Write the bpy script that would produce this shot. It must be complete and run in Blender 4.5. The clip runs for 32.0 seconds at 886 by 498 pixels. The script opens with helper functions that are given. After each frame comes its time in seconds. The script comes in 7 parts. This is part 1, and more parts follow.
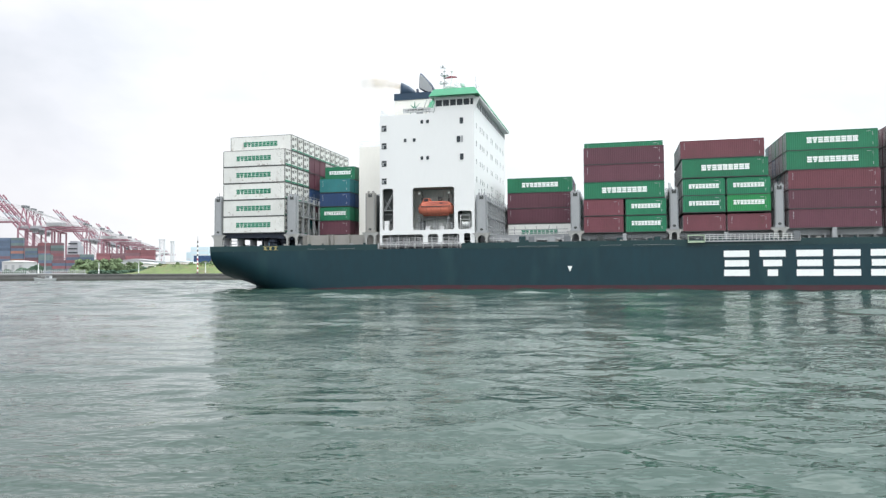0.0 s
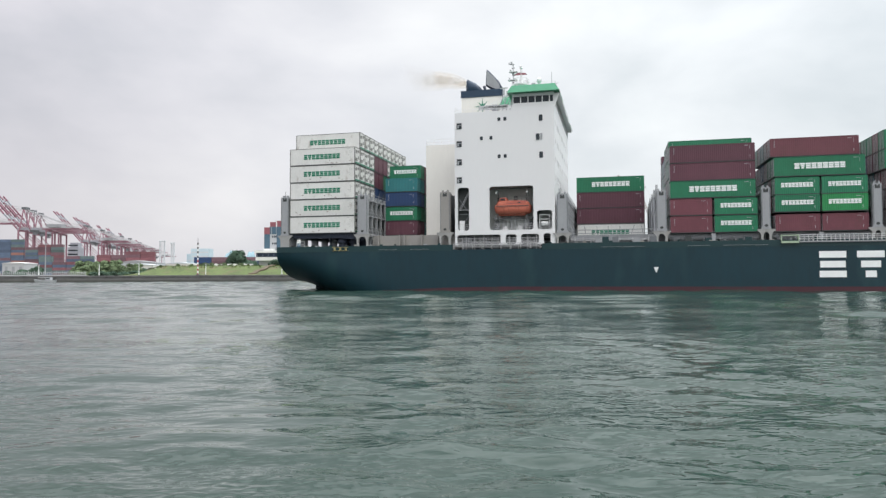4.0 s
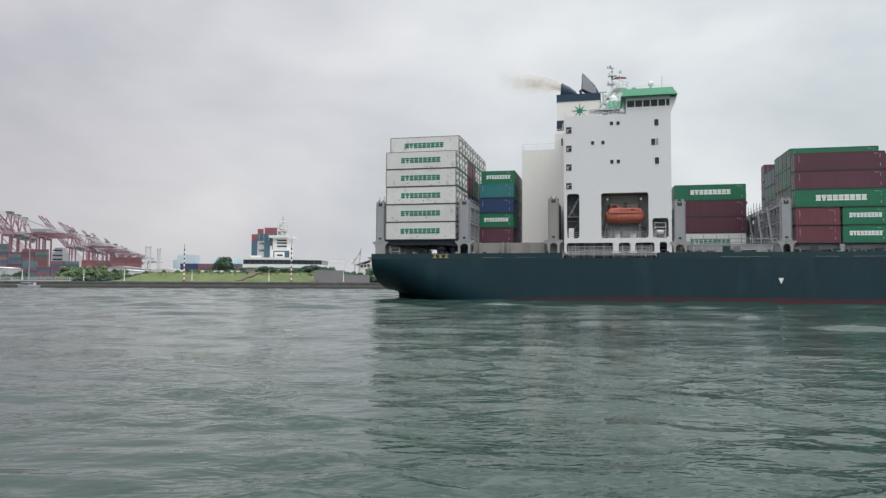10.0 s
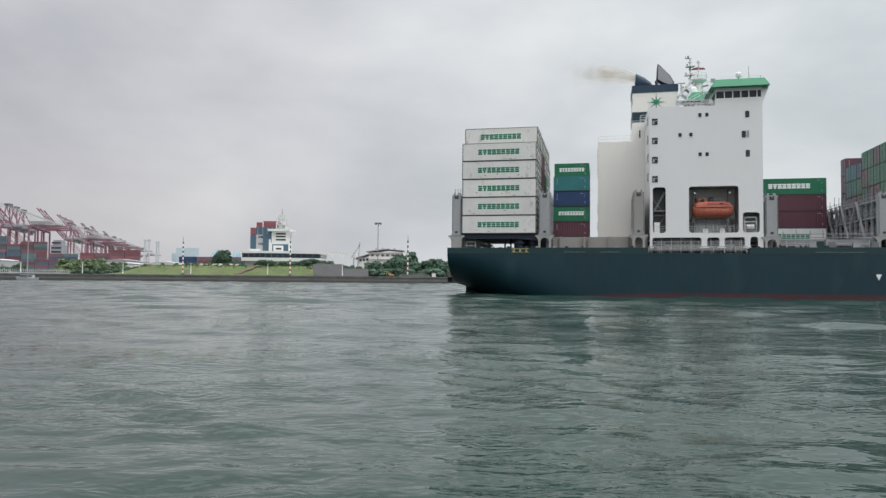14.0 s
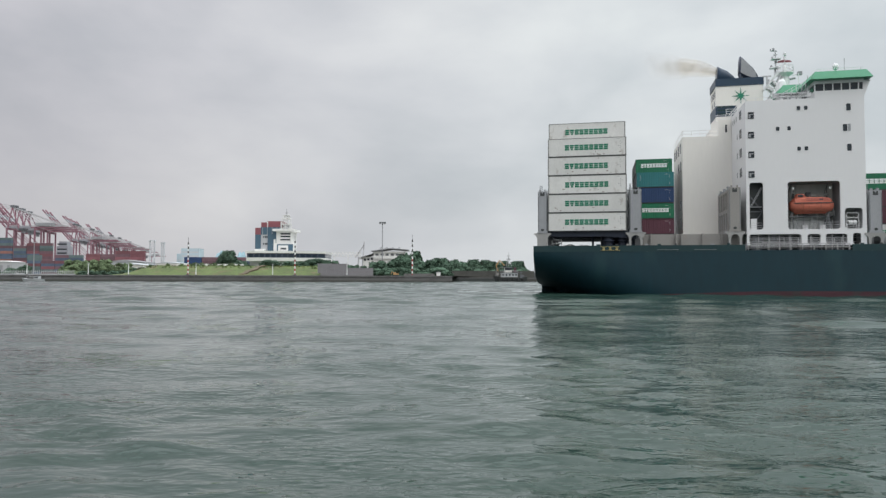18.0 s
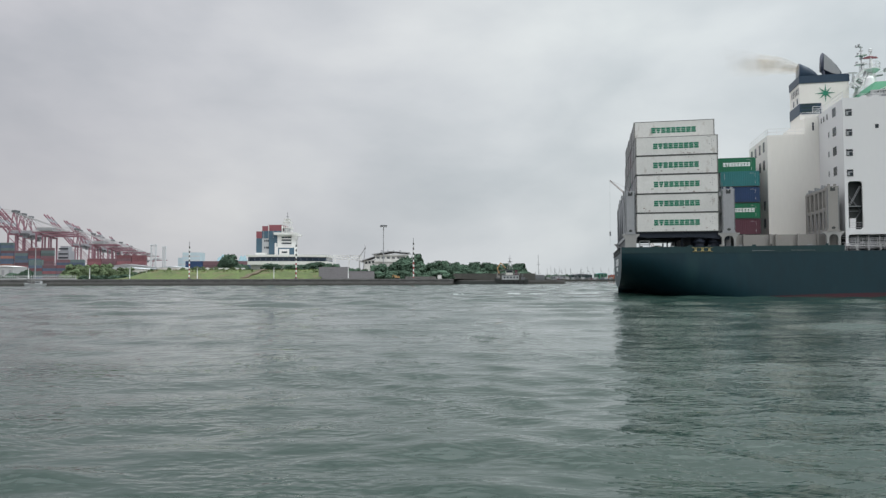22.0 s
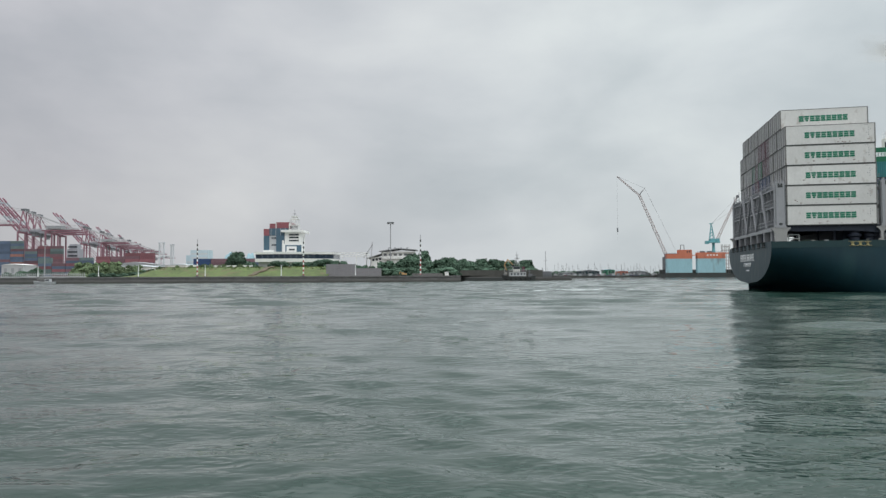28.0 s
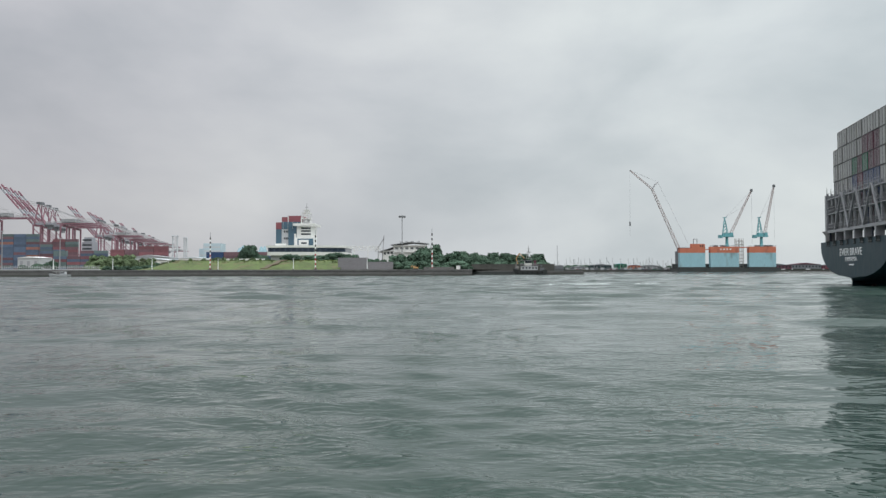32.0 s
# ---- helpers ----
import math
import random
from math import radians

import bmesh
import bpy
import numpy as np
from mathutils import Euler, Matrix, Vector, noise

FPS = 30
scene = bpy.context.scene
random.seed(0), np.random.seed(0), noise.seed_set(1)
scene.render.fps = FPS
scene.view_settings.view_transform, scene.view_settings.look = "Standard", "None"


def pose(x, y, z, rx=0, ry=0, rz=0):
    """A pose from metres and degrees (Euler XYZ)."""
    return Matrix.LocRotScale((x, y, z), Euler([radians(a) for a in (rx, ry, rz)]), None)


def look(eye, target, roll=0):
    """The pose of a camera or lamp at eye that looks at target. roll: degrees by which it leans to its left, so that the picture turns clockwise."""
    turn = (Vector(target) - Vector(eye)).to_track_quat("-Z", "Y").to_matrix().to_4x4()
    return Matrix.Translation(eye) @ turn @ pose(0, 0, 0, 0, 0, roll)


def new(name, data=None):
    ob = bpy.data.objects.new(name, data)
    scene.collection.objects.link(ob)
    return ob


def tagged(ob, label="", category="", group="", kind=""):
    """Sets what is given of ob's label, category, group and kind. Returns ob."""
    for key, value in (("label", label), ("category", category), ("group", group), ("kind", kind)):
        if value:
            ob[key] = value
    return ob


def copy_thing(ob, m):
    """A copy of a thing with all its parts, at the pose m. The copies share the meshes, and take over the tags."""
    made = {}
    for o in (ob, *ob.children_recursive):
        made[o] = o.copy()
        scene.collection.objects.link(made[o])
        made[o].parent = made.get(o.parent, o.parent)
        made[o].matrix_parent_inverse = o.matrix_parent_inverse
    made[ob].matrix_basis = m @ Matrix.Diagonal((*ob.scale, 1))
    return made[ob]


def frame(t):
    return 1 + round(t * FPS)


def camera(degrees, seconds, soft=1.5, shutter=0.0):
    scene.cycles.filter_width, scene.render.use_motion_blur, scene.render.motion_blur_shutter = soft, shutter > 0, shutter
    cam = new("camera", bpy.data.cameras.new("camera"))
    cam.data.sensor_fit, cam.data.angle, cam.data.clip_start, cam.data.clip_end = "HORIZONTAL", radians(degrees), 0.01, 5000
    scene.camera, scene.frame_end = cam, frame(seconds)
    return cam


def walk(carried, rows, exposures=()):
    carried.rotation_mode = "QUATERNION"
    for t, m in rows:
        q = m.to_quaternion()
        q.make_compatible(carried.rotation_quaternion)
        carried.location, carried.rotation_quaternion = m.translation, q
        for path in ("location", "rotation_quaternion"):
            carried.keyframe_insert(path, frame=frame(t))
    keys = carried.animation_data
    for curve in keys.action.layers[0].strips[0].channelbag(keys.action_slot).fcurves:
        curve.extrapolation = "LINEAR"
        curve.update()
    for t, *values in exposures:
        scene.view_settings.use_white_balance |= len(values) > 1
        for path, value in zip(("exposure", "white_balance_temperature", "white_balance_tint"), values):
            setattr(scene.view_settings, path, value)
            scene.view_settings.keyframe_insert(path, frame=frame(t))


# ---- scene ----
H_EYE = 2.75
cam = camera(64.64, 32.0, soft=1.4, shutter=0.5)
# seconds, yaw, pitch, roll of a hand-held camera that stays in one place, low over the water
PATH = (
    (0, -0, 1.96, 0.25), (0.5, -0.02, 1.86, 0.28), (1, 0.04, 1.73, 0.16), (1.5, -0.04, 1.75, 0.13),
    (2, -0.11, 1.95, 0.28), (2.5, -0.16, 2.13, 0.17), (3, 0, 2.13, 0.25), (3.5, 0.01, 2.08, 0.27),
    (5.5, 0.11, 2.23, 0.1), (6, 0.08, 2.32, -0.01), (6.5, -0.03, 2.4, 0.12), (7, -0.1, 2.44, 0.35),
    (7.5, -0.3, 2.52, 0.21), (8, -0.51, 2.59, -0.07), (8.5, -0.64, 2.7, -0.15), (9, -0.89, 2.75, -0.23),
    (9.5, -0.92, 2.81, -0.27), (10, -0.98, 2.8, -0.26), (10.5, -1.07, 2.72, -0.31), (11, -0.98, 2.52, -0.4),
    (11.5, -1.1, 2.32, -0.38), (12, -1.17, 2.18, -0.43), (12.5, -1.4, 2.1, -0.71), (13, -1.3, 2.17, -0.71),
    (13.5, -1.2, 2.31, -0.58), (14, -1.08, 2.33, -0.52), (14.5, -0.81, 2.34, -0.55), (16.5, -0.94, 2.28, -0.37),
    (17, -0.81, 2.29, -0.25), (17.5, -0.77, 2.29, -0.14), (18, -0.7, 2.24, -0.18), (18.5, -0.56, 2.26, 0.05),
    (19, -0.65, 2.26, 0.03), (19.5, -0.76, 2.32, 0.06), (20, -0.78, 2.37, 0.07), (20.5, -0.82, 2.38, 0.01),
    (21, -0.76, 2.44, -0.03), (21.5, -0.71, 2.44, -0.04), (22, -0.6, 2.47, 0.1), (22.5, -0.52, 2.47, 0.27),
    (23, -0.44, 2.51, 0.4), (23.5, -0.53, 2.51, 0.31), (24, -0.37, 2.52, 0.29), (24.5, -0.32, 2.52, 0.27),
    (25, -0.45, 2.43, 0.39), (25.5, -0.29, 2.33, 0.25), (27.5, 0.03, 2.3, 0.36), (28, -0.02, 2.21, 0.27),
    (28.5, 0.11, 2.1, 0.28), (29, 0.12, 2.02, 0.19), (29.5, 0.2, 2.05, 0.31), (30, 0.39, 2.1, 0.18),
    (30.5, 0.54, 2.03, 0.14), (31, 0.62, 2, 0.27), (31.5, 0.79, 1.9, 0.26), (32, 0.92, 1.7, 0.13),
)
walk(cam, [(t, pose(0, 0, H_EYE, 90 + p, r, y)) for t, y, p, r in PATH],
     exposures=((0.0, 0.94, 6500, 10), (1.0, 0.88, 6500, 10), (2.0, 0.76, 6540, 11), (3.0, 0.60, 6580, 12.5), (4.5, 0.45, 6590, 13), (6.0, 0.35, 6580, 13),
                (9.0, 0.22, 6580, 13), (13.0, 0.12, 6580, 12.5), (20.0, 0.10, 6550, 11.5), (26.0, 0.03, 6500, 10), (32.0, 0.03, 6500, 10)))


# ---------------------------------------------------------------- light
world = bpy.data.worlds.new("overcast_sky")
scene.world = world
world.use_nodes = True


def build_sky():
    nt = world.node_tree
    nt.nodes.clear()
    N, K = nt.nodes.new, nt.links.new
    out, bg = N("ShaderNodeOutputWorld"), N("ShaderNodeBackground")
    tc = N("ShaderNodeTexCoord")
    sky = N("ShaderNodeTexSky")
    sky.sky_type, sky.sun_disc = "NISHITA", False
    sky.sun_elevation, sky.sun_rotation = radians(48), radians(149)
    sky.air_density, sky.dust_density = 1.5, 4.0
    low = N("ShaderNodeMapping")
    low.inputs["Scale"].default_value = (1.0, 1.0, 2.0)
    K(tc.outputs["Generated"], low.inputs["Vector"])
    big = N("ShaderNodeTexNoise")
    big.inputs["Scale"].default_value, big.inputs["Detail"].default_value = 2.6, 6.0
    big.inputs["Roughness"].default_value, big.inputs["Distortion"].default_value = 0.5, 0.15
    K(low.outputs["Vector"], big.inputs["Vector"])
    ramp = N("ShaderNodeValToRGB")
    e = ramp.color_ramp.elements
    e[0].position, e[0].color = 0.28, (0.437, 0.481, 0.507, 1)
    e[1].position, e[1].color = 0.72, (0.70, 0.735, 0.735, 1)
    mid = e.new(0.5)
    mid.color = (0.575, 0.61, 0.63, 1)
    K(big.outputs["Fac"], ramp.inputs["Fac"])
    # lighter overhead than at the horizon, as a closed cloud cover is
    sep = N("ShaderNodeSeparateXYZ")
    K(tc.outputs["Generated"], sep.inputs["Vector"])
    rise = N("ShaderNodeMapRange")
    rise.inputs["From Min"].default_value, rise.inputs["From Max"].default_value = 0.54, 0.74
    rise.inputs["To Min"].default_value, rise.inputs["To Max"].default_value = 1.0, 3.9
    K(sep.outputs["Z"], rise.inputs["Value"])
    lift = N("ShaderNodeVectorMath")
    lift.operation = "SCALE"
    # a faint lilac cast to the west, a greener one to the east
    side, cast, dyed = N("ShaderNodeMapRange"), N("ShaderNodeMix"), N("ShaderNodeVectorMath")
    side.inputs["From Min"].default_value, side.inputs["From Max"].default_value = -0.5, 0.25
    K(sep.outputs["X"], side.inputs["Value"])
    cast.data_type = "RGBA"
    cast.inputs["A"].default_value, cast.inputs["B"].default_value = (1.035, 0.99, 1.02, 1), (0.985, 1.002, 1.0, 1)
    K(side.outputs["Result"], cast.inputs["Factor"])
    dyed.operation = "MULTIPLY"
    K(ramp.outputs["Color"], dyed.inputs[0])
    K(cast.outputs["Result"], dyed.inputs[1])
    K(dyed.outputs["Vector"], lift.inputs[0])
    west = N("ShaderNodeMapRange")
    west.inputs["From Min"].default_value, west.inputs["From Max"].default_value = -0.55, 0.5
    west.inputs["To Min"].default_value, west.inputs["To Max"].default_value = 0.84, 1.13
    K(sep.outputs["X"], west.inputs["Value"])
    dusk, up, blend = N("ShaderNodeMapRange"), N("ShaderNodeMapRange"), N("ShaderNodeMix")
    dusk.inputs["From Min"].default_value, dusk.inputs["From Max"].default_value = -0.5, 0.1
    dusk.inputs["To Min"].default_value, dusk.inputs["To Max"].default_value = 0.74, 1.03
    K(sep.outputs["X"], dusk.inputs["Value"])
    up.inputs["From Min"].default_value, up.inputs["From Max"].default_value = 0.06, 0.3
    K(sep.outputs["Z"], up.inputs["Value"])
    blend.data_type = "FLOAT"
    K(up.outputs["Result"], blend.inputs["Factor"])
    K(dusk.outputs["Result"], blend.inputs["A"])
    K(west.outputs["Result"], blend.inputs["B"])
    murk = N("ShaderNodeMapRange")
    murk.inputs["From Min"].default_value, murk.inputs["From Max"].default_value = 0.0, 0.3
    murk.inputs["To Min"].default_value, murk.inputs["To Max"].default_value = 0.965, 1.01
    K(sep.outputs["Z"], murk.inputs["Value"])
    tall = N("ShaderNodeMath")
    tall.operation = "MULTIPLY"
    K(rise.outputs["Result"], tall.inputs[0])
    K(murk.outputs["Result"], tall.inputs[1])
    both = N("ShaderNodeMath")
    both.operation = "MULTIPLY"
    K(tall.outputs["Value"], both.inputs[0])
    K(blend.outputs["Result"], both.inputs[1])
    K(both.outputs["Value"], lift.inputs["Scale"])
    blue = N("ShaderNodeVectorMath")
    blue.operation = "SCALE"
    blue.inputs["Scale"].default_value = 0.004
    K(sky.outputs["Color"], blue.inputs[0])
    add = N("ShaderNodeVectorMath")
    K(lift.outputs["Vector"], add.inputs[0])
    K(blue.outputs["Vector"], add.inputs[1])
    K(add.outputs["Vector"], bg.inputs["Color"])
    bg.inputs["Strength"].default_value = 1.0
    K(bg.outputs["Background"], out.inputs["Surface"])


build_sky()
sun = new("sun", bpy.data.lights.new("sun", "SUN"))
sun.data.energy, sun.data.angle, sun.data.color = 0.6, radians(40), (1.0, 0.97, 0.93)
sun.matrix_world = look((60, -100, 130), (0, 0, 0))


# ---------------------------------------------------------------- materials
def mat(name, col, rough=0.5, metal=0.0, var=0.12, scale=0.6, fine=9.0, bump=0.0, spread=0.0, dirt=None, dirt_at=0.62, streak=1.0):
    """Paint, metal or stone: colour that wanders at two scales, stains of a second colour, relief, and a shift from thing to thing."""
    m = bpy.data.materials.new(name)
    m.use_nodes = True
    nt = m.node_tree
    N, K = nt.nodes.new, nt.links.new
    bsdf = nt.nodes["Principled BSDF"]
    tc, mp = N("ShaderNodeTexCoord"), N("ShaderNodeMapping")
    mp.inputs["Scale"].default_value = (1.0, 1.0, 1.0 / streak)
    if spread:
        info, away, moved = N("ShaderNodeObjectInfo"), N("ShaderNodeMath"), N("ShaderNodeVectorMath")
        away.operation = "MULTIPLY"
        away.inputs[1].default_value = 173.0
        K(info.outputs["Random"], away.inputs[0])
        K(tc.outputs["Object"], moved.inputs[0])
        K(away.outputs["Value"], moved.inputs[1])
        K(moved.outputs["Vector"], mp.inputs["Vector"])
    else:
        K(tc.outputs["Object"], mp.inputs["Vector"])
    a, b = N("ShaderNodeTexNoise"), N("ShaderNodeTexNoise")
    a.inputs["Scale"].default_value, a.inputs["Detail"].default_value = scale, 5.0
    b.inputs["Scale"].default_value, b.inputs["Detail"].default_value = fine, 4.0
    K(mp.outputs["Vector"], a.inputs["Vector"])
    K(mp.outputs["Vector"], b.inputs["Vector"])
    mixn = N("ShaderNodeMath")
    mixn.operation = "ADD"
    K(a.outputs["Fac"], mixn.inputs[0])
    K(b.outputs["Fac"], mixn.inputs[1])
    rng = N("ShaderNodeMapRange")
    rng.inputs["From Min"].default_value, rng.inputs["From Max"].default_value = 0.6, 1.4
    rng.inputs["To Min"].default_value, rng.inputs["To Max"].default_value = 1 - var, 1 + var
    K(mixn.outputs["Value"], rng.inputs["Value"])
    tint = N("ShaderNodeVectorMath")
    tint.operation = "SCALE"
    tint.inputs[0].default_value = col
    K(rng.outputs["Result"], tint.inputs["Scale"])
    last = tint.outputs["Vector"]
    if spread:
        r2 = N("ShaderNodeMapRange")
        r2.inputs["To Min"].default_value, r2.inputs["To Max"].default_value = 1 - spread, 1 + spread
        K(info.outputs["Random"], r2.inputs["Value"])
        sc = N("ShaderNodeVectorMath")
        sc.operation = "SCALE"
        K(last, sc.inputs[0])
        K(r2.outputs["Result"], sc.inputs["Scale"])
        last = sc.outputs["Vector"]
    if dirt:
        d, dr, mx = N("ShaderNodeTexNoise"), N("ShaderNodeMapRange"), N("ShaderNodeMix")
        d.inputs["Scale"].default_value, d.inputs["Detail"].default_value = scale * 1.7, 8.0
        K(mp.outputs["Vector"], d.inputs["Vector"])
        dr.inputs["From Min"].default_value, dr.inputs["From Max"].default_value = dirt_at, dirt_at + 0.14
        dr.inputs["To Max"].default_value = 0.75
        K(d.outputs["Fac"], dr.inputs["Value"])
        mx.data_type = "RGBA"
        K(dr.outputs["Result"], mx.inputs["Factor"])
        K(last, mx.inputs["A"])
        mx.inputs["B"].default_value = (*dirt, 1)
        last = mx.outputs["Result"]
    K(last, bsdf.inputs["Base Color"])
    rr = N("ShaderNodeMapRange")
    rr.inputs["To Min"].default_value, rr.inputs["To Max"].default_value = max(rough - 0.1, 0.02), min(rough + 0.12, 1)
    K(b.outputs["Fac"], rr.inputs["Value"])
    K(rr.outputs["Result"], bsdf.inputs["Roughness"])
    bsdf.inputs["Metallic"].default_value = metal
    if bump:
        bp = N("ShaderNodeBump")
        bp.inputs["Distance"].default_value, bp.inputs["Strength"].default_value = bump, 0.6
        K(mixn.outputs["Value"], bp.inputs["Height"])
        K(bp.outputs["Normal"], bsdf.inputs["Normal"])
    return m


def glass_mat(name, col, rough=0.08):
    m = bpy.data.materials.new(name)
    m.use_nodes = True
    b = m.node_tree.nodes["Principled BSDF"]
    b.inputs["Base Color"].default_value = (*col, 1)
    b.inputs["Roughness"].default_value, b.inputs["IOR"].default_value = rough, 1.5
    return m


WHITE = mat("white_ship_paint", (0.68, 0.685, 0.685), 0.42, var=0.015, scale=0.25, fine=3, dirt=(0.70, 0.69, 0.66), dirt_at=0.70, streak=5)
CREAM = mat("cream_casing_paint", (0.73, 0.715, 0.665), 0.45, var=0.03, scale=0.25, fine=3, dirt=(0.58, 0.55, 0.50), dirt_at=0.68, streak=5)
HULL_GREEN = mat("dark_green_hull_paint", (0.0035, 0.0275, 0.0385), 0.44, var=0.2, scale=0.12, fine=1.2, bump=0.01, dirt=(0.012, 0.045, 0.052), dirt_at=0.575, streak=3)
HULL_GREEN.node_tree.nodes["Principled BSDF"].inputs["Specular IOR Level"].default_value = 0.42
BULWARK_GREEN = mat("bulwark_green_paint", (0.004, 0.030, 0.034), 0.45, var=0.2, scale=0.4, fine=4, dirt=(0.10, 0.10, 0.09), dirt_at=0.7)
BOOT_RED = mat("boot_topping_red_paint", (0.050, 0.012, 0.019), 0.6, var=0.25, scale=0.3, fine=3, dirt=(0.03, 0.025, 0.024), dirt_at=0.52)
GREY = mat("light_grey_steel_paint", (0.285, 0.295, 0.305), 0.5, var=0.10, scale=0.5, fine=5, dirt=(0.28, 0.22, 0.17), dirt_at=0.68, streak=3)
GREY_DARK = mat("dark_grey_deck_paint", (0.13, 0.14, 0.15), 0.6, var=0.2, scale=0.5, fine=5, dirt=(0.20, 0.13, 0.09), dirt_at=0.66)
FOOT_GREY = mat("pale_grey_column_foot_paint", (0.295, 0.295, 0.285), 0.55, var=0.1, scale=0.5, fine=5, dirt=(0.28, 0.21, 0.15), dirt_at=0.64, streak=3)
# beige darkened so that its colour includes the shade on the hatch coaming
BEIGE = mat("hatch_coaming_beige_paint", (0.255, 0.245, 0.228), 0.55, var=0.08, scale=0.3, fine=4, dirt=(0.30, 0.24, 0.18), dirt_at=0.66, streak=2)
NAVY = mat("navy_funnel_paint", (0.012, 0.036, 0.068), 0.4, var=0.15, scale=0.5)
BAY_GREY = mat("grey_green_bay_paint", (0.62, 0.65, 0.62), 0.55, var=0.08, scale=0.4, fine=4, dirt=(0.30, 0.29, 0.26), dirt_at=0.66, streak=3)
SOOT = mat("sooty_exhaust_steel", (0.045, 0.055, 0.085), 0.55, var=0.3, scale=0.8)
ROOF_GREEN = mat("bright_green_roof_paint", (0.060, 0.30, 0.165), 0.45, var=0.08, scale=0.5)
LOGO_GREEN = mat("green_marking_paint", (0.008, 0.185, 0.105), 0.5, var=0.12, scale=2)
LOGO_WHITE = mat("white_marking_paint", (0.78, 0.80, 0.79), 0.5, var=0.05, scale=2)
REEFER = mat("white_reefer_panel", (0.61, 0.61, 0.585), 0.5, var=0.08, scale=0.5, fine=4, spread=0.07, dirt=(0.33, 0.29, 0.25), dirt_at=0.61, streak=1.6)
# stained frame, its dark base colour holding the shade of gaps between boxes
REEFER_FRAME = mat("weathered_gap_dark_reefer_frame", (0.17, 0.175, 0.165), 0.55, var=0.2, scale=0.7, fine=5, spread=0.15, dirt=(0.16, 0.12, 0.10), dirt_at=0.57, streak=2)
C_GREEN = mat("green_container_paint", (0.008, 0.145, 0.070), 0.5, var=0.15, scale=0.5, fine=5, spread=0.12, dirt=(0.06, 0.12, 0.08), dirt_at=0.66, streak=2)
C_LIME = mat("bright_green_container_paint", (0.012, 0.20, 0.06), 0.5, var=0.12, scale=0.5, fine=5, dirt=(0.05, 0.16, 0.07), dirt_at=0.68, streak=2)
C_BROWN = mat("maroon_container_paint", (0.100, 0.034, 0.050), 0.55, var=0.14, scale=0.5, fine=5, spread=0.1, dirt=(0.085, 0.035, 0.038), dirt_at=0.64, streak=2)
C_RUST = mat("rust_red_container_paint", (0.138, 0.040, 0.054), 0.55, var=0.16, scale=0.5, fine=5, spread=0.1, dirt=(0.10, 0.04, 0.04), dirt_at=0.64, streak=2)
GANGWAY_GREEN = mat("pale_green_gangway_paint", (0.34, 0.43, 0.31), 0.6, var=0.12, scale=1, dirt=(0.25, 0.27, 0.2), dirt_at=0.6)
C_TEAL = mat("teal_container_paint", (0.02, 0.155, 0.165), 0.5, var=0.12, scale=0.5, fine=5, dirt=(0.06, 0.15, 0.15), dirt_at=0.66, streak=2)
C_BLUE = mat("blue_container_paint", (0.014, 0.045, 0.125), 0.5, var=0.14, scale=0.5, fine=5, spread=0.15, dirt=(0.04, 0.06, 0.10), dirt_at=0.66, streak=2)
C_FRAME = mat("container_frame_steel", (0.16, 0.16, 0.15), 0.55, var=0.2, scale=1.5)
MACHINE = mat("dark_machinery", (0.035, 0.04, 0.04), 0.6, var=0.3, scale=2)
PANE = glass_mat("dark_window_glass", (0.034, 0.042, 0.050))
PANE.node_tree.nodes["Principled BSDF"].inputs["Specular IOR Level"].default_value = 0.25
NAVY_DARK = mat("dark_navy_deck_paint", (0.006, 0.012, 0.026), 0.6, var=0.25, scale=0.6)
WINCH_GREEN = mat("olive_green_winch_paint", (0.055, 0.085, 0.065), 0.6, var=0.3, scale=1.5, dirt=(0.10, 0.09, 0.06), dirt_at=0.6)
FAIRLEAD_YELLOW = mat("worn_yellow_fairlead_paint", (0.40, 0.34, 0.15), 0.6, var=0.25, scale=2, dirt=(0.16, 0.11, 0.07), dirt_at=0.55)
RUST = mat("rusty_scraped_paint", (0.27, 0.215, 0.19), 0.8, var=0.4, scale=6, fine=30)
ORANGE = mat("orange_lifeboat_plastic", (0.53, 0.15, 0.095), 0.6, var=0.14, scale=1.2, fine=6, dirt=(0.33, 0.10, 0.06), dirt_at=0.58, streak=2)
CONCRETE = mat("quay_concrete", (0.145, 0.143, 0.14), 0.85, var=0.25, scale=0.25, fine=2, bump=0.05, dirt=(0.08, 0.08, 0.07), dirt_at=0.56, streak=0.6)
CONCRETE_WET = mat("wet_quay_foot", (0.07, 0.07, 0.062), 0.7, var=0.3, scale=0.3, fine=2, bump=0.05)
GRASS = mat("mown_grass", (0.078, 0.112, 0.03), 0.9, var=0.6, scale=0.11, fine=0.8, bump=0.3, dirt=(0.13, 0.10, 0.055), dirt_at=0.54, streak=0.5)
EARTH = mat("yard_ground", (0.15, 0.14, 0.12), 0.95, var=0.25, scale=0.05, fine=0.6)
EARTH_BROWN = mat("trodden_brown_earth", (0.115, 0.09, 0.06), 0.95, var=0.3, scale=0.4, fine=2, bump=0.05)
LEAF = mat("tree_leaves", (0.072, 0.118, 0.083), 0.95, var=0.3, scale=0.35, fine=2.5, spread=0.25)
LEAF_LIGHT = mat("shrub_leaves", (0.115, 0.155, 0.085), 0.95, var=0.25, scale=0.35, fine=2.5, spread=0.25)
for leafy in (LEAF, LEAF_LIGHT):
    leafy.node_tree.nodes["Principled BSDF"].inputs["Specular IOR Level"].default_value = 0.1
BARK = mat("bark", (0.10, 0.08, 0.06), 0.9, var=0.3, scale=1.5)
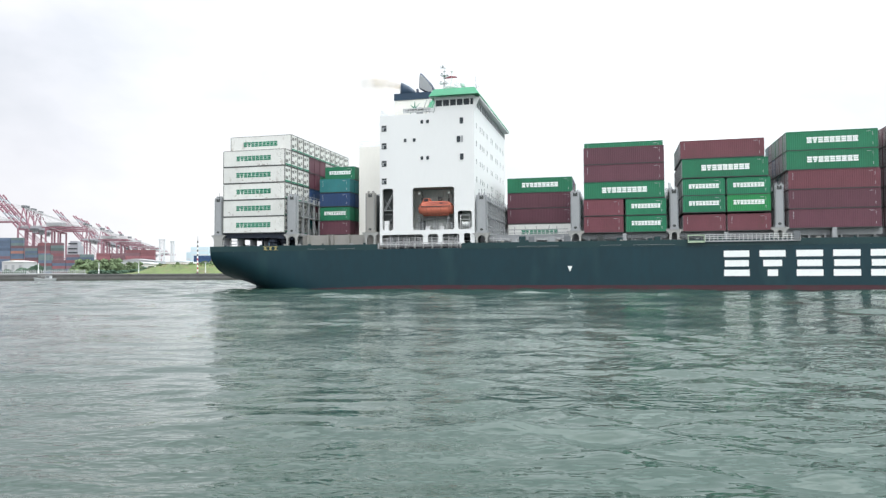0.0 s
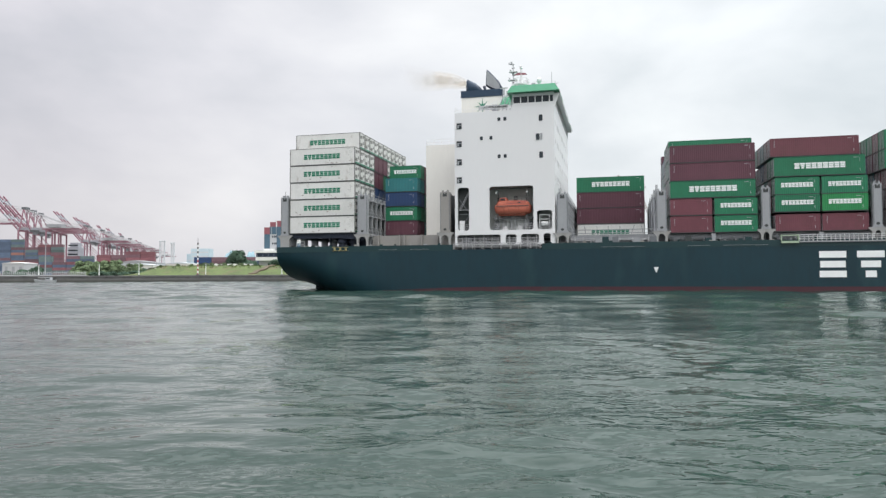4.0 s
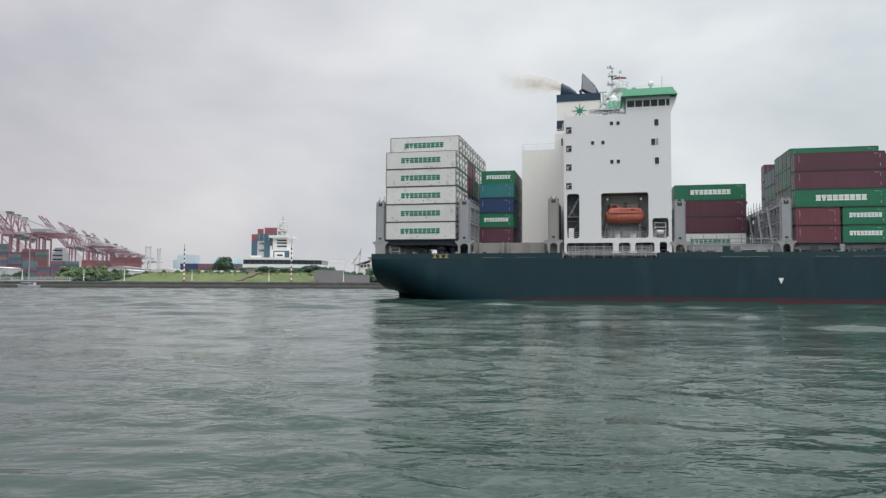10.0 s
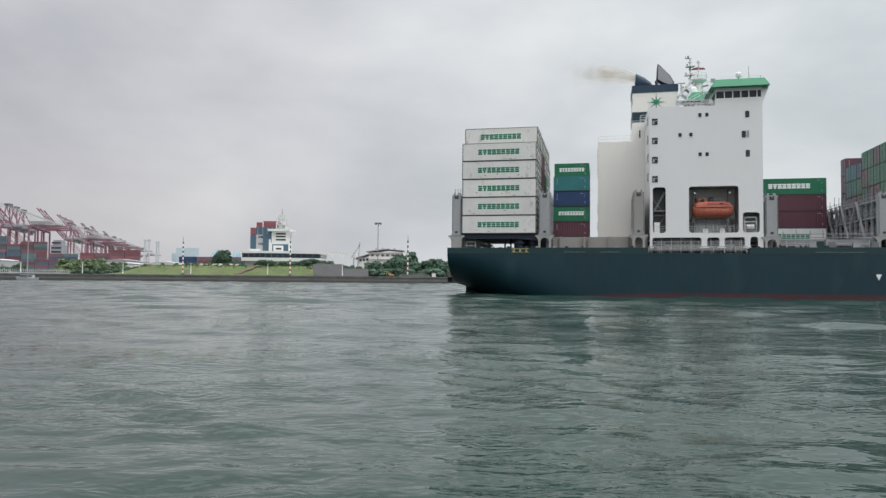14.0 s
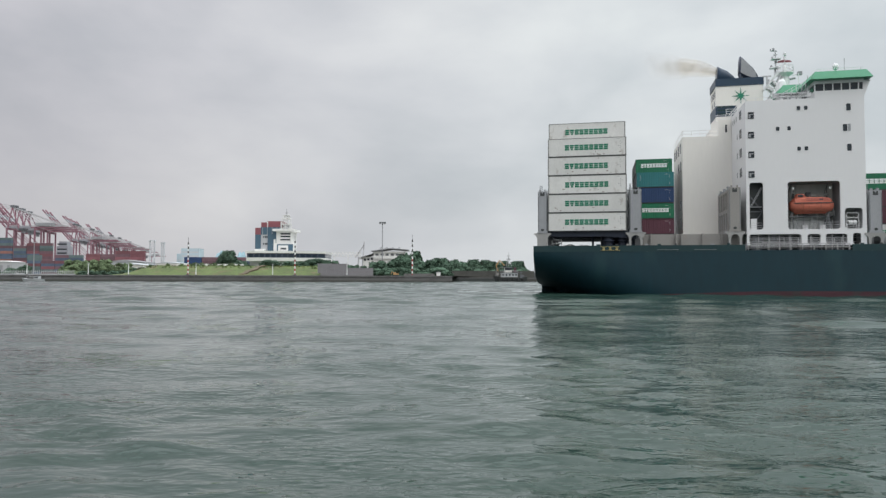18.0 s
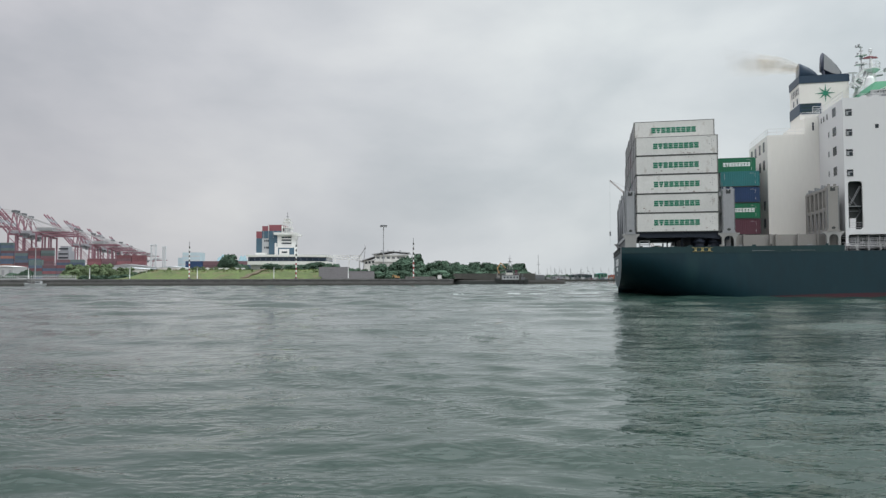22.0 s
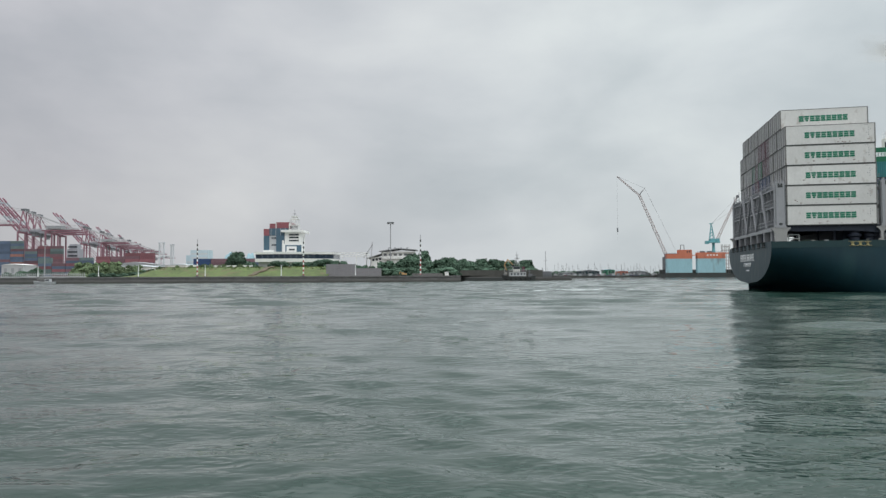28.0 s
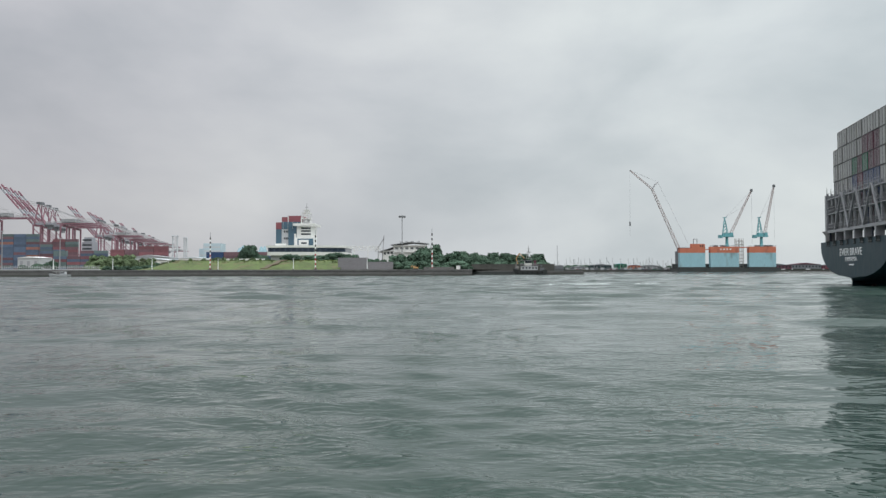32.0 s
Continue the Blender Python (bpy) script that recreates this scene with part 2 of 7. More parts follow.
RED_WHITE_R = mat("beacon_red_paint", (0.34, 0.05, 0.05), 0.6, var=0.2, dirt=(0.16, 0.04, 0.04), dirt_at=0.55)
BEACON_BLACK = mat("beacon_black_paint", (0.035, 0.03, 0.03), 0.6, var=0.3)
PLASTER = mat("white_building_cladding", (0.70, 0.70, 0.68), 0.6, var=0.05, scale=0.15, fine=1.5, dirt=(0.52, 0.5, 0.47), dirt_at=0.66, streak=4)
PLASTER_GREY = mat("grey_building_cladding", (0.42, 0.43, 0.44), 0.6, var=0.06, scale=0.15)
BLUE_GLASS = glass_mat("blue_curtain_glass", (0.065, 0.12, 0.165), 0.15)
NAVY_GLASS = glass_mat("dark_band_glass", (0.02, 0.035, 0.06), 0.1)
BRICK_RED = mat("red_facade_panel", (0.24, 0.075, 0.09), 0.6, var=0.1, scale=0.2)
# crane red, paled and greyed in its base colour to stand for haze
CRANE_RED = mat("haze_paled_gantry_crane_red", (0.25, 0.13, 0.16), 0.7, var=0.2, scale=0.1, spread=0.1)
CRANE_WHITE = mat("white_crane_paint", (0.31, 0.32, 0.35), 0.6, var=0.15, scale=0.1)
DOCK_BLUE = mat("pale_blue_dock_paint", (0.29, 0.485, 0.54), 0.6, var=0.12, scale=0.09, fine=0.9, dirt=(0.17, 0.20, 0.20), dirt_at=0.57, streak=4)
DOCK_ORANGE = mat("orange_dock_paint", (0.52, 0.165, 0.095), 0.65, var=0.15, scale=0.12, dirt=(0.28, 0.11, 0.08), dirt_at=0.56, streak=3)
DOCK_DARK = mat("fouled_dock_foot", (0.045, 0.05, 0.048), 0.8, var=0.3, scale=0.1)
TEAL_STEEL = mat("teal_crane_paint", (0.13, 0.35, 0.38), 0.55, var=0.1, scale=0.2)
PALE_STEEL = mat("pale_lattice_steel", (0.42, 0.42, 0.43), 0.6, var=0.15, scale=0.2)
# yard container colours with the haze of the distance put into them
YARD_RED = mat("haze_paled_red_yard_paint", (0.20, 0.082, 0.095), 0.7, var=0.25, scale=0.3, spread=0.3)
YARD_ORANGE = mat("haze_paled_orange_yard_paint", (0.27, 0.13, 0.105), 0.7, var=0.2, scale=0.3, spread=0.2)
YARD_BLUE = mat("haze_paled_blue_yard_paint", (0.085, 0.12, 0.18), 0.7, var=0.25, scale=0.3, spread=0.3)
YARD_GREEN = mat("haze_paled_green_yard_paint", (0.095, 0.135, 0.135), 0.7, var=0.25, scale=0.3, spread=0.3)
YARD_BROWN = mat("haze_paled_brown_yard_paint", (0.15, 0.085, 0.10), 0.7, var=0.25, scale=0.3, spread=0.3)
# hill and far tower block: blue haze is mixed into the base colours
HILL = mat("haze_tinted_wooded_hill", (0.24, 0.36, 0.40), 0.95, var=0.15, scale=0.05, fine=0.3)
FAR_BLUE = mat("haze_tinted_tower_cladding", (0.46, 0.57, 0.62), 0.7, var=0.06, scale=0.05)
JIB_STEEL = mat("reddish_pale_jib_paint", (0.43, 0.37, 0.36), 0.6, var=0.15, scale=0.2)
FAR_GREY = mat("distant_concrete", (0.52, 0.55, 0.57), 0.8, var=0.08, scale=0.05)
BLACK_RUBBER = mat("black_rubber", (0.02, 0.02, 0.02), 0.8, var=0.3, scale=1)
YELLOW = mat("yellow_machine_paint", (0.45, 0.27, 0.12), 0.6, var=0.12, scale=1)
SCREEN_GREY = mat("dark_grey_screen_panel", (0.20, 0.195, 0.205), 0.7, var=0.08, scale=0.2, dirt=(0.15, 0.145, 0.15), dirt_at=0.56, streak=0.15)
# white doors greyed for the aft face's shade, with weather stains on top
DOOR_GREY = mat("shaded_weathered_reefer_door", (0.44, 0.455, 0.43), 0.55, var=0.16, scale=0.8, fine=5, spread=0.2, dirt=(0.24, 0.22, 0.18), dirt_at=0.55, streak=3)
FOAM = mat("wake_foam", (0.55, 0.60, 0.59), 0.8, var=0.2, scale=1.0)


# ---------------------------------------------------------------- building blocks
def box(bm, x0, x1, y0, y1, z0, z1):
    v = [bm.verts.new(p) for p in ((x0, y0, z0), (x1, y0, z0), (x1, y1, z0), (x0, y1, z0), (x0, y0, z1), (x1, y0, z1), (x1, y1, z1), (x0, y1, z1))]
    for f in ((3, 2, 1, 0), (4, 5, 6, 7), (0, 1, 5, 4), (1, 2, 6, 5), (2, 3, 7, 6), (3, 0, 4, 7)):
        bm.faces.new([v[i] for i in f])


def bar(bm, p, q, w, h=None, n=4):
    """A straight member from p to q: n sides, w wide (and h high where n is 4)."""
    p, q = Vector(p), Vector(q)
    d = (q - p).normalized()
    up = Vector((0, 0, 1)) if abs(d.z) < 0.95 else Vector((0, 1, 0))
    s = d.cross(up).normalized()
    t = s.cross(d)
    h = w if h is None else h
    if n == 4:
        ring = [(-w / 2, -h / 2), (w / 2, -h / 2), (w / 2, h / 2), (-w / 2, h / 2)]
    else:
        ring = [(math.cos(2 * math.pi * i / n) * w / 2, math.sin(2 * math.pi * i / n) * h / 2) for i in range(n)]
    a = [bm.verts.new(p + s * x + t * y) for x, y in ring]
    b = [bm.verts.new(q + s * x + t * y) for x, y in ring]
    for i in range(n):
        j = (i + 1) % n
        bm.faces.new((a[i], a[j], b[j], b[i]))
    bm.faces.new(a[::-1])
    bm.faces.new(b)


def prism(bm, pts, axis, a, b):
    """A flat outline pushed along an axis from a to b. axis 'y': the points are (x, z); 'x': (y, z); 'z': (x, y)."""
    def at(p, k):
        return {"y": (p[0], k, p[1]), "x": (k, p[0], p[1]), "z": (p[0], p[1], k)}[axis]
    lo = [bm.verts.new(at(p, a)) for p in pts]
    hi = [bm.verts.new(at(p, b)) for p in pts]
    n = len(pts)
    for i in range(n):
        j = (i + 1) % n
        bm.faces.new((lo[i], lo[j], hi[j], hi[i]))
    bm.faces.new(lo[::-1])
    bm.faces.new(hi)


def lathe(bm, profile, cx, cy, n=12):
    rings = []
    for r, z in profile:
        rings.append([bm.verts.new((cx + r * math.cos(2 * math.pi * i / n), cy + r * math.sin(2 * math.pi * i / n), z)) for i in range(n)])
    for a, b in zip(rings, rings[1:]):
        for i in range(n):
            j = (i + 1) % n
            bm.faces.new((a[i], a[j], b[j], b[i]))
    bm.faces.new(rings[0][::-1])
    bm.faces.new(rings[-1])


def loft(bm, rings, close=True, caps=True):
    vs = [[bm.verts.new(p) for p in r] for r in rings]
    n = len(rings[0])
    for a, b in zip(vs, vs[1:]):
        for i in range(n if close else n - 1):
            j = (i + 1) % n
            bm.faces.new((a[i], a[j], b[j], b[i]))
    if caps:
        bm.faces.new(vs[0][::-1])
        bm.faces.new(vs[-1])


def to_mesh(name, bm, material, smooth=False):
    bmesh.ops.recalc_face_normals(bm, faces=bm.faces)
    me = bpy.data.meshes.new(name)
    bm.to_mesh(me)
    bm.free()
    me.materials.append(material)
    if smooth:
        for f in me.polygons:
            f.use_smooth = True
    return me


def part(name, bm, material, parent, label="", smooth=False):
    ob = new(name, to_mesh(name, bm, material, smooth) if isinstance(bm, bmesh.types.BMesh) else bm)
    ob.parent = parent
    if label:
        tagged(ob, label)
    return ob


def made(fn, *a):
    bm = bmesh.new()
    fn(bm, *a)
    return bm


def boxes(*rows):
    bm = bmesh.new()
    for r in rows:
        box(bm, *r)
    return bm


def bars(rows, w, h=None, n=4):
    bm = bmesh.new()
    for p, q in rows:
        bar(bm, p, q, w, h, n)
    return bm


def thing(name, label, category, group="", m=None, kind=""):
    ob = tagged(new(name), label, category, group, kind)
    ob.empty_display_size = 0.5
    if m is not None:
        ob.matrix_basis = m
    return ob


def setting(name, bm, material, label, category, smooth=False):
    return tagged(new(name, to_mesh(name, bm, material, smooth)), label, category, kind="structure")


def railing(bm, p, q, h=1.05, step=1.6, rails=3, r=0.05):
    p, q = Vector(p), Vector(q)
    n = max(1, round((q - p).length / step))
    for i in range(n + 1):
        a = p.lerp(q, i / n)
        bar(bm, a, a + Vector((0, 0, h)), r)
    for k in range(rails):
        z = Vector((0, 0, h * (k + 1) / rails))
        bar(bm, p + z, q + z, r)


def panel_with_holes(bm, a0, a1, z0, z1, holes, y0, y1, axis="x", r=0.25):
    """An upright plate in the plane of axis and z, from y0 to y1 thick, with openings that have rounded corners."""
    us = sorted({a0, a1, *[h[0] for h in holes], *[h[1] for h in holes]})
    zs = sorted({z0, z1, *[h[2] for h in holes], *[h[3] for h in holes]})

    def put(ua, ub, za, zb):
        if axis == "x":
            box(bm, ua, ub, y0, y1, za, zb)
        else:
            box(bm, y0, y1, ua, ub, za, zb)
    for ua, ub in zip(us, us[1:]):
        run = None
        for za, zb in zip(zs, zs[1:]):
            open_ = any(h[0] <= ua and ub <= h[1] and h[2] <= za and zb <= h[3] for h in holes)
            if open_:
                if run:
                    put(ua, ub, *run)
                run = None
            else:
                run = (run[0], zb) if run else (za, zb)
        if run:
            put(ua, ub, *run)
    for ha, hb, hc, hd in holes:
        k = min(r, (hb - ha) / 3, (hd - hc) / 3)
        if k < 0.08:
            continue
        for cx, sx in ((ha, 1), (hb, -1)):
            for cz, sz in ((hc, 1), (hd, -1)):
                arc = [(cx + sx * k * (1 - math.sin(t * math.pi / 8)), cz + sz * k * (1 - math.cos(t * math.pi / 8))) for t in range(5)]
                prism(bm, [(cx, cz)] + arc, "y" if axis == "x" else "x", y0 + 0.004, y1 - 0.004)


# ---------------------------------------------------------------- water and ground
def water_mat():
    m = bpy.data.materials.new("harbour_water")
    m.use_nodes = True
    nt = m.node_tree
    N, K = nt.nodes.new, nt.links.new
    b = nt.nodes["Principled BSDF"]
    b.inputs["Roughness"].default_value, b.inputs["IOR"].default_value = 0.022, 1.333
    tc = N("ShaderNodeTexCoord")
    # silt clouds in the water
    silt, tone = N("ShaderNodeTexNoise"), N("ShaderNodeMix")
    silt.inputs["Scale"].default_value, silt.inputs["Detail"].default_value = 0.09, 3.0
    K(tc.outputs["Object"], silt.inputs["Vector"])
    tone.data_type = "RGBA"
    tone.inputs["A"].default_value, tone.inputs["B"].default_value = (0.014, 0.038, 0.030, 1), (0.025, 0.045, 0.035, 1)
    K(silt.outputs["Fac"], tone.inputs["Factor"])
    K(tone.outputs["Result"], b.inputs["Base Color"])
    # fine ripples come in patches, as gusts leave them
    gust, gr = N("ShaderNodeTexNoise"), N("ShaderNodeMapRange")
    gust.inputs["Scale"].default_value, gust.inputs["Detail"].default_value = 0.16, 3.0
    K(tc.outputs["Object"], gust.inputs["Vector"])
    gr.inputs["From Min"].default_value, gr.inputs["From Max"].default_value = 0.38, 0.62
    gr.inputs["To Min"].default_value, gr.inputs["To Max"].default_value = 0.3, 1.4
    K(gust.outputs["Fac"], gr.inputs["Value"])
    total = None
    for scale, stretch, detail, gain, turn in ((1.7, 2.2, 1.0, 0.12, -4), (5.2, 1.9, 1.5, 0.125, 7)):
        mp, nz, ml = N("ShaderNodeMapping"), N("ShaderNodeTexNoise"), N("ShaderNodeMath")
        mp.inputs["Scale"].default_value = (1.0 / stretch, 1.0, 1.0)
        mp.inputs["Rotation"].default_value = (0, 0, radians(turn))
        K(tc.outputs["Object"], mp.inputs["Vector"])
        K(mp.outputs["Vector"], nz.inputs["Vector"])
        nz.inputs["Scale"].default_value, nz.inputs["Detail"].default_value = scale, detail
        nz.inputs["Distortion"].default_value = 0.35
        ml.operation = "MULTIPLY"
        ml.inputs[1].default_value = gain
        K(nz.outputs["Fac"], ml.inputs[0])
        if total is None:
            total = ml.outputs["Value"]
        else:
            patch, add = N("ShaderNodeMath"), N("ShaderNodeMath")
            patch.operation = "MULTIPLY"
            K(ml.outputs["Value"], patch.inputs[0])
            K(gr.outputs["Result"], patch.inputs[1])
            K(total, add.inputs[0])
            K(patch.outputs["Value"], add.inputs[1])
            total = add.outputs["Value"]
    bp = N("ShaderNodeBump")
    bp.inputs["Strength"].default_value, bp.inputs["Distance"].default_value = 1.0, 0.33
    K(total, bp.inputs["Height"])
    K(bp.outputs["Normal"], b.inputs["Normal"])
    return m


def steps(start, end, first, growth):
    out, s = [start], first
    while out[-1] < end:
        out.append(out[-1] + s)
        s *= growth
    out[-1] = end
    return out


def build_water():
    """One sheet to the horizon with real waves where the camera is near."""
    half = steps(0, 4600, 0.085, 1.022)
    xs = np.array([-x for x in half[:0:-1]] + half)
    ahead = steps(1.0, 45, 0.05, 1.007)
    ahead += [45 + 0.5 * (k + 1) for k in range(600)]
    ahead += steps(ahead[-1], 4600, 0.6, 1.07)[1:]
    ys = np.array([-y for y in steps(-1.0, 4600, 3, 1.5)[::-1]] + ahead)
    X, Y = np.meshgrid(xs, ys)
    cx, cy = np.gradient(xs)[None, :], np.gradient(ys)[:, None]
    rng = np.random.default_rng(5)
    gust = 1.0 + 0.45 * np.sin(X * 0.083 + 0.9 * np.sin(Y * 0.061 + 1.0)) * np.sin(Y * 0.102 + 1.2 * np.sin(X * 0.047)) + 0.2 * np.sin(0.27 * X + 0.31 * Y)
    # short steep lumps of chop close in, in groups, smoother further out
    groups = 0.5 + 0.5 * np.sin(X * 0.71 + 1.3 * np.sin(Y * 0.43)) * np.sin(Y * 0.57 + 1.1 * np.sin(X * 0.37 + 2.0))
    lumpy = 1.0 + np.clip((56 - Y) / 40, 0, 1) * (0.1 + 0.9 * groups)
    Z = np.zeros_like(X)
    n = 64
    for i in range(n):
        # wind chop from ripples of a hand's length to waves of some metres
        lam = 0.35 * (11.0 / 0.35) ** (i / (n - 1))
        a = radians(-94 + rng.normal() * (34 if lam < 2 else 24))
        kx, ky = math.cos(a) * 2 * math.pi / lam, math.sin(a) * 2 * math.pi / lam
        slope = 0.013 if lam < 0.75 else 0.02 if lam < 1.2 else 0.016 * (lam / 1.2) ** -0.3
        amp = slope * lam / (2 * math.pi) * rng.uniform(0.6, 1.4)
        fade = np.clip(1.4 - 2.6 * np.maximum(abs(kx) * cx, abs(ky) * cy) / math.pi, 0, 1)
        wander = 0.9 * np.sin(X * (0.11 + 0.01 * (i % 7)) + i) + 0.9 * np.sin(Y * (0.09 + 0.012 * (i % 5)) + 2 * i)
        Z += amp * fade * (gust if lam < 2.5 else 1.0) * (lumpy if 0.75 < lam < 2.6 else 1.0) * np.sin(kx * X + ky * Y + rng.uniform(0, 6.28) + wander)
    for i in range(26):
        # long-crested chop that carries on far out
        lam = 1.6 * (8.0 / 1.6) ** (i / 25)
        a = radians(-90 + rng.normal() * 14)
        kx, ky = math.cos(a) * 2 * math.pi / lam, math.sin(a) * 2 * math.pi / lam
        fade = np.clip(1.4 - 2.6 * np.maximum(abs(kx) * cx, abs(ky) * cy) / math.pi, 0, 1) * np.clip((Y - 25) / 50, 0, 1)
        Z += 0.046 * lam / (2 * math.pi) * fade * (0.55 + 0.9 * groups) * np.sin(kx * X + ky * Y + rng.uniform(0, 6.28) + 1.5 * np.sin(X * 0.05 + i))
    # slow swell left by the traffic
    for lam, a, amp in ((17.0, -80, 0.022), (23.0, -104, 0.03), (13.0, -60, 0.014)):
        kx, ky = math.cos(radians(a)) * 2 * math.pi / lam, math.sin(radians(a)) * 2 * math.pi / lam
        fade = np.clip(1.4 - 2.6 * np.maximum(abs(kx) * cx, abs(ky) * cy) / math.pi, 0, 1)
        Z += amp * fade * np.sin(kx * X + ky * Y + lam)
    nx, ny = len(xs), len(ys)
    co = np.stack([X, Y, Z], -1).reshape(-1, 3)
    i = np.arange((ny - 1) * (nx - 1))
    a = (i // (nx - 1)) * nx + i % (nx - 1)
    quads = np.stack([a, a + 1, a + nx + 1, a + nx], -1)
    me = bpy.data.meshes.new("water")
    me.vertices.add(len(co))
    me.vertices.foreach_set("co", co.astype(np.float32).ravel())
    me.loops.add(quads.size)
    me.loops.foreach_set("vertex_index", quads.astype(np.int32).ravel())
    me.polygons.add(len(quads))
    me.polygons.foreach_set("loop_start", np.arange(0, quads.size, 4, dtype=np.int32))
    me.polygons.foreach_set("use_smooth", np.ones(len(quads), dtype=bool))
    me.update(calc_edges=True)
    me.materials.append(water_mat())
    return tagged(new("water", me), "grey-green harbour water with small choppy waves", "water", kind="structure")


water = build_water()

# ---------------------------------------------------------------- the ship's way
S0, S_HEAD, S_TURN = (11.71, 112.85), 13.60, -0.02425


def ship_pose(t):
    k = t - 16.0
    s = 3.3456 * k + 0.003288 * k * k
    a = radians(S_HEAD + 0.03)
    bend = 1.2 * smooth01((t - 13.0) / 11.0)  # she swings a little as she leaves
    return pose(S0[0] + s * math.cos(a), S0[1] - s * math.sin(a), 0, 0, 0, -(S_HEAD + S_TURN * k - bend))


aboard = []  # things that ride on the ship: (object, its pose on the ship)

# ---------------------------------------------------------------- the ship
ship = thing("container_ship", "dark green container ship with white deckhouse and stacked containers, under way", "ship")
aboard.append((ship, pose(0, 0, 0)))
BEAM, RAIL, KNUCKLE = 33.0, 7.66, 6.82


def smooth01(x):
    x = min(max(x, 0.0), 1.0)
    return x * x * (3 - 2 * x)


def half_breadth(u, z):
    """Half the hull's breadth at a station and a height: full sides, a rounded counter stern, a flared bow."""
    aft = smooth01((u + 2.4) / 34)
    bottom = 1.3 - 10.2 * smooth01((u + 2.4) / 42) - 1.5 * min(max((u + 2.4) / 8, 0), 1)
    n = 2.3 + 5.5 * aft
    top = 7.2 - 2.0 * aft
    k = min(max((top - z) / (top - bottom), 0), 1)
    b = (1 - k ** n) ** (1 / n)
    if u > 125:
        f = (u - 125) / (60 + 1.3 * (z - 7))
        b *= math.sqrt(max(0.0, 1 - min(f, 1) ** 2.4))
    return b * BEAM / 2


def hull_strip(bm, levels, us):
    for side in (-1, 1):
        grid = []
        for u in us:
            zs = levels(u)
            grid.append([bm.verts.new((u, BEAM / 2 + side * half_breadth(u, z), z)) for z in zs])
        for a, b in zip(grid, grid[1:]):
            for i in range(len(zs) - 1):
                bm.faces.new((a[i], a[i + 1], b[i + 1], b[i]) if side < 0 else (a[i], b[i], b[i + 1], a[i + 1]))


STATIONS = [-2.4, -1.5, -0.5, 0.7, 2, 4, 6, 8.5, 11, 14, 17, 20, 24, 28, 32, 38, 46, 60, 80, 100, 120, 130, 140, 150, 158, 166, 173, 179, 183.5]


def boot_top(u):
    """The paint line runs under water at the trimmed-down stern."""
    return -0.2 + 0.95 * smooth01((u - 4) / 34)


part("hull", made(hull_strip, lambda u: [boot_top(u) + (KNUCKLE - boot_top(u)) * i / 15 for i in range(16)], STATIONS), HULL_GREEN, ship, "dark green painted hull plating", True)
part("boot_topping", made(hull_strip, lambda u: [-2.5 + (boot_top(u) + 2.5) * i / 7 for i in range(8)], STATIONS), BOOT_RED, ship, "dull red boot topping at the waterline", True)


def bulwark(bm, side, us):
    rows = []
    for u in us:
        w = half_breadth(u, KNUCKLE) + 0.03
        y = BEAM / 2 + (w if side else -w)
        i = -0.16 if side else 0.16
        rows.append([(u, y, KNUCKLE - 0.12), (u, y, RAIL), (u, y + i * 1.5, RAIL), (u, y + i * 1.5, RAIL - 0.1), (u, y + i, RAIL - 0.1), (u, y + i, KNUCKLE - 0.12)])
    loft(bm, rows)


for side in (0, 1):
    part("bulwark", made(bulwark, side, [u for u in STATIONS if u < 29] + [29.3]), BULWARK_GREEN, ship, "green bulwark with a flat rail")
    part("bulwark", made(bulwark, side, [43.9] + [u for u in STATIONS if u > 44]), BULWARK_GREEN, ship, "green bulwark with a flat rail")


def transom(bm):
    levels = [1.3 + (RAIL - 1.3) * i / 22 for i in range(23)]
    left = [(BEAM / 2 - half_breadth(-2.4, min(z, KNUCKLE)), z) for z in levels]
    right = [(BEAM - y, z) for y, z in left[::-1]]
    prism(bm, left + right, "x", -2.46, -2.3)


part("transom", made(transom), HULL_GREEN, ship, "flat dark green transom")
part("skeg", boxes((0.5, 9, BEAM / 2 - 0.9, BEAM / 2 + 0.9, -3, 1.2)), BOOT_RED, ship)


def deck(bm):
    rows = [[(u, BEAM / 2 - half_breadth(u, KNUCKLE) + 0.15, 6.7), (u, BEAM / 2 + half_breadth(u, KNUCKLE) - 0.15, 6.7)] for u in STATIONS]
    loft(bm, rows, close=False, caps=False)


part("deck", made(deck), GREY_DARK, ship, "dark grey steel main deck")


def letter_bars(bm, x, z, w, h, y, depth, fill=0.25, widths=(1, 1, 1)):
    """A plain three-bar block in the place of one character."""
    t = h * fill
    for k in range(3):
        c, e = x + w / 2, w * widths[k] / 2
        box(bm, c - e, c + e, y, y + depth, z + k * (h - t) / 2, z + k * (h - t) / 2 + t)


for u, widths in ((84.1, (1, 0.94, 1)), (89.05, (0.4, 0.72, 1)), (94.05, (1, 0.94, 1)), (98.95, (1, 0.94, 1)), (103.8, (1, 0.94, 1))):
    bm = bmesh.new()
    letter_bars(bm, u, 2.1, 3.55, 3.8, -0.035, 0.05, 0.25, widths)
    part("hull_marking", bm, LOGO_WHITE, ship, "large white block marking on the hull side")
part("load_mark", made(prism, [(60.95, 3.75), (61.7, 3.75), (61.33, 2.85)], "y", -0.03, 0.02), LOGO_WHITE, ship, "small white triangle mark")
part("load_mark", made(prism, [(60.45, 2.7), (60.6, 3.1), (60.7, 3.1), (60.9, 2.2), (60.8, 2.2)], "y", -0.02, 0.02), HULL_GREEN, ship)


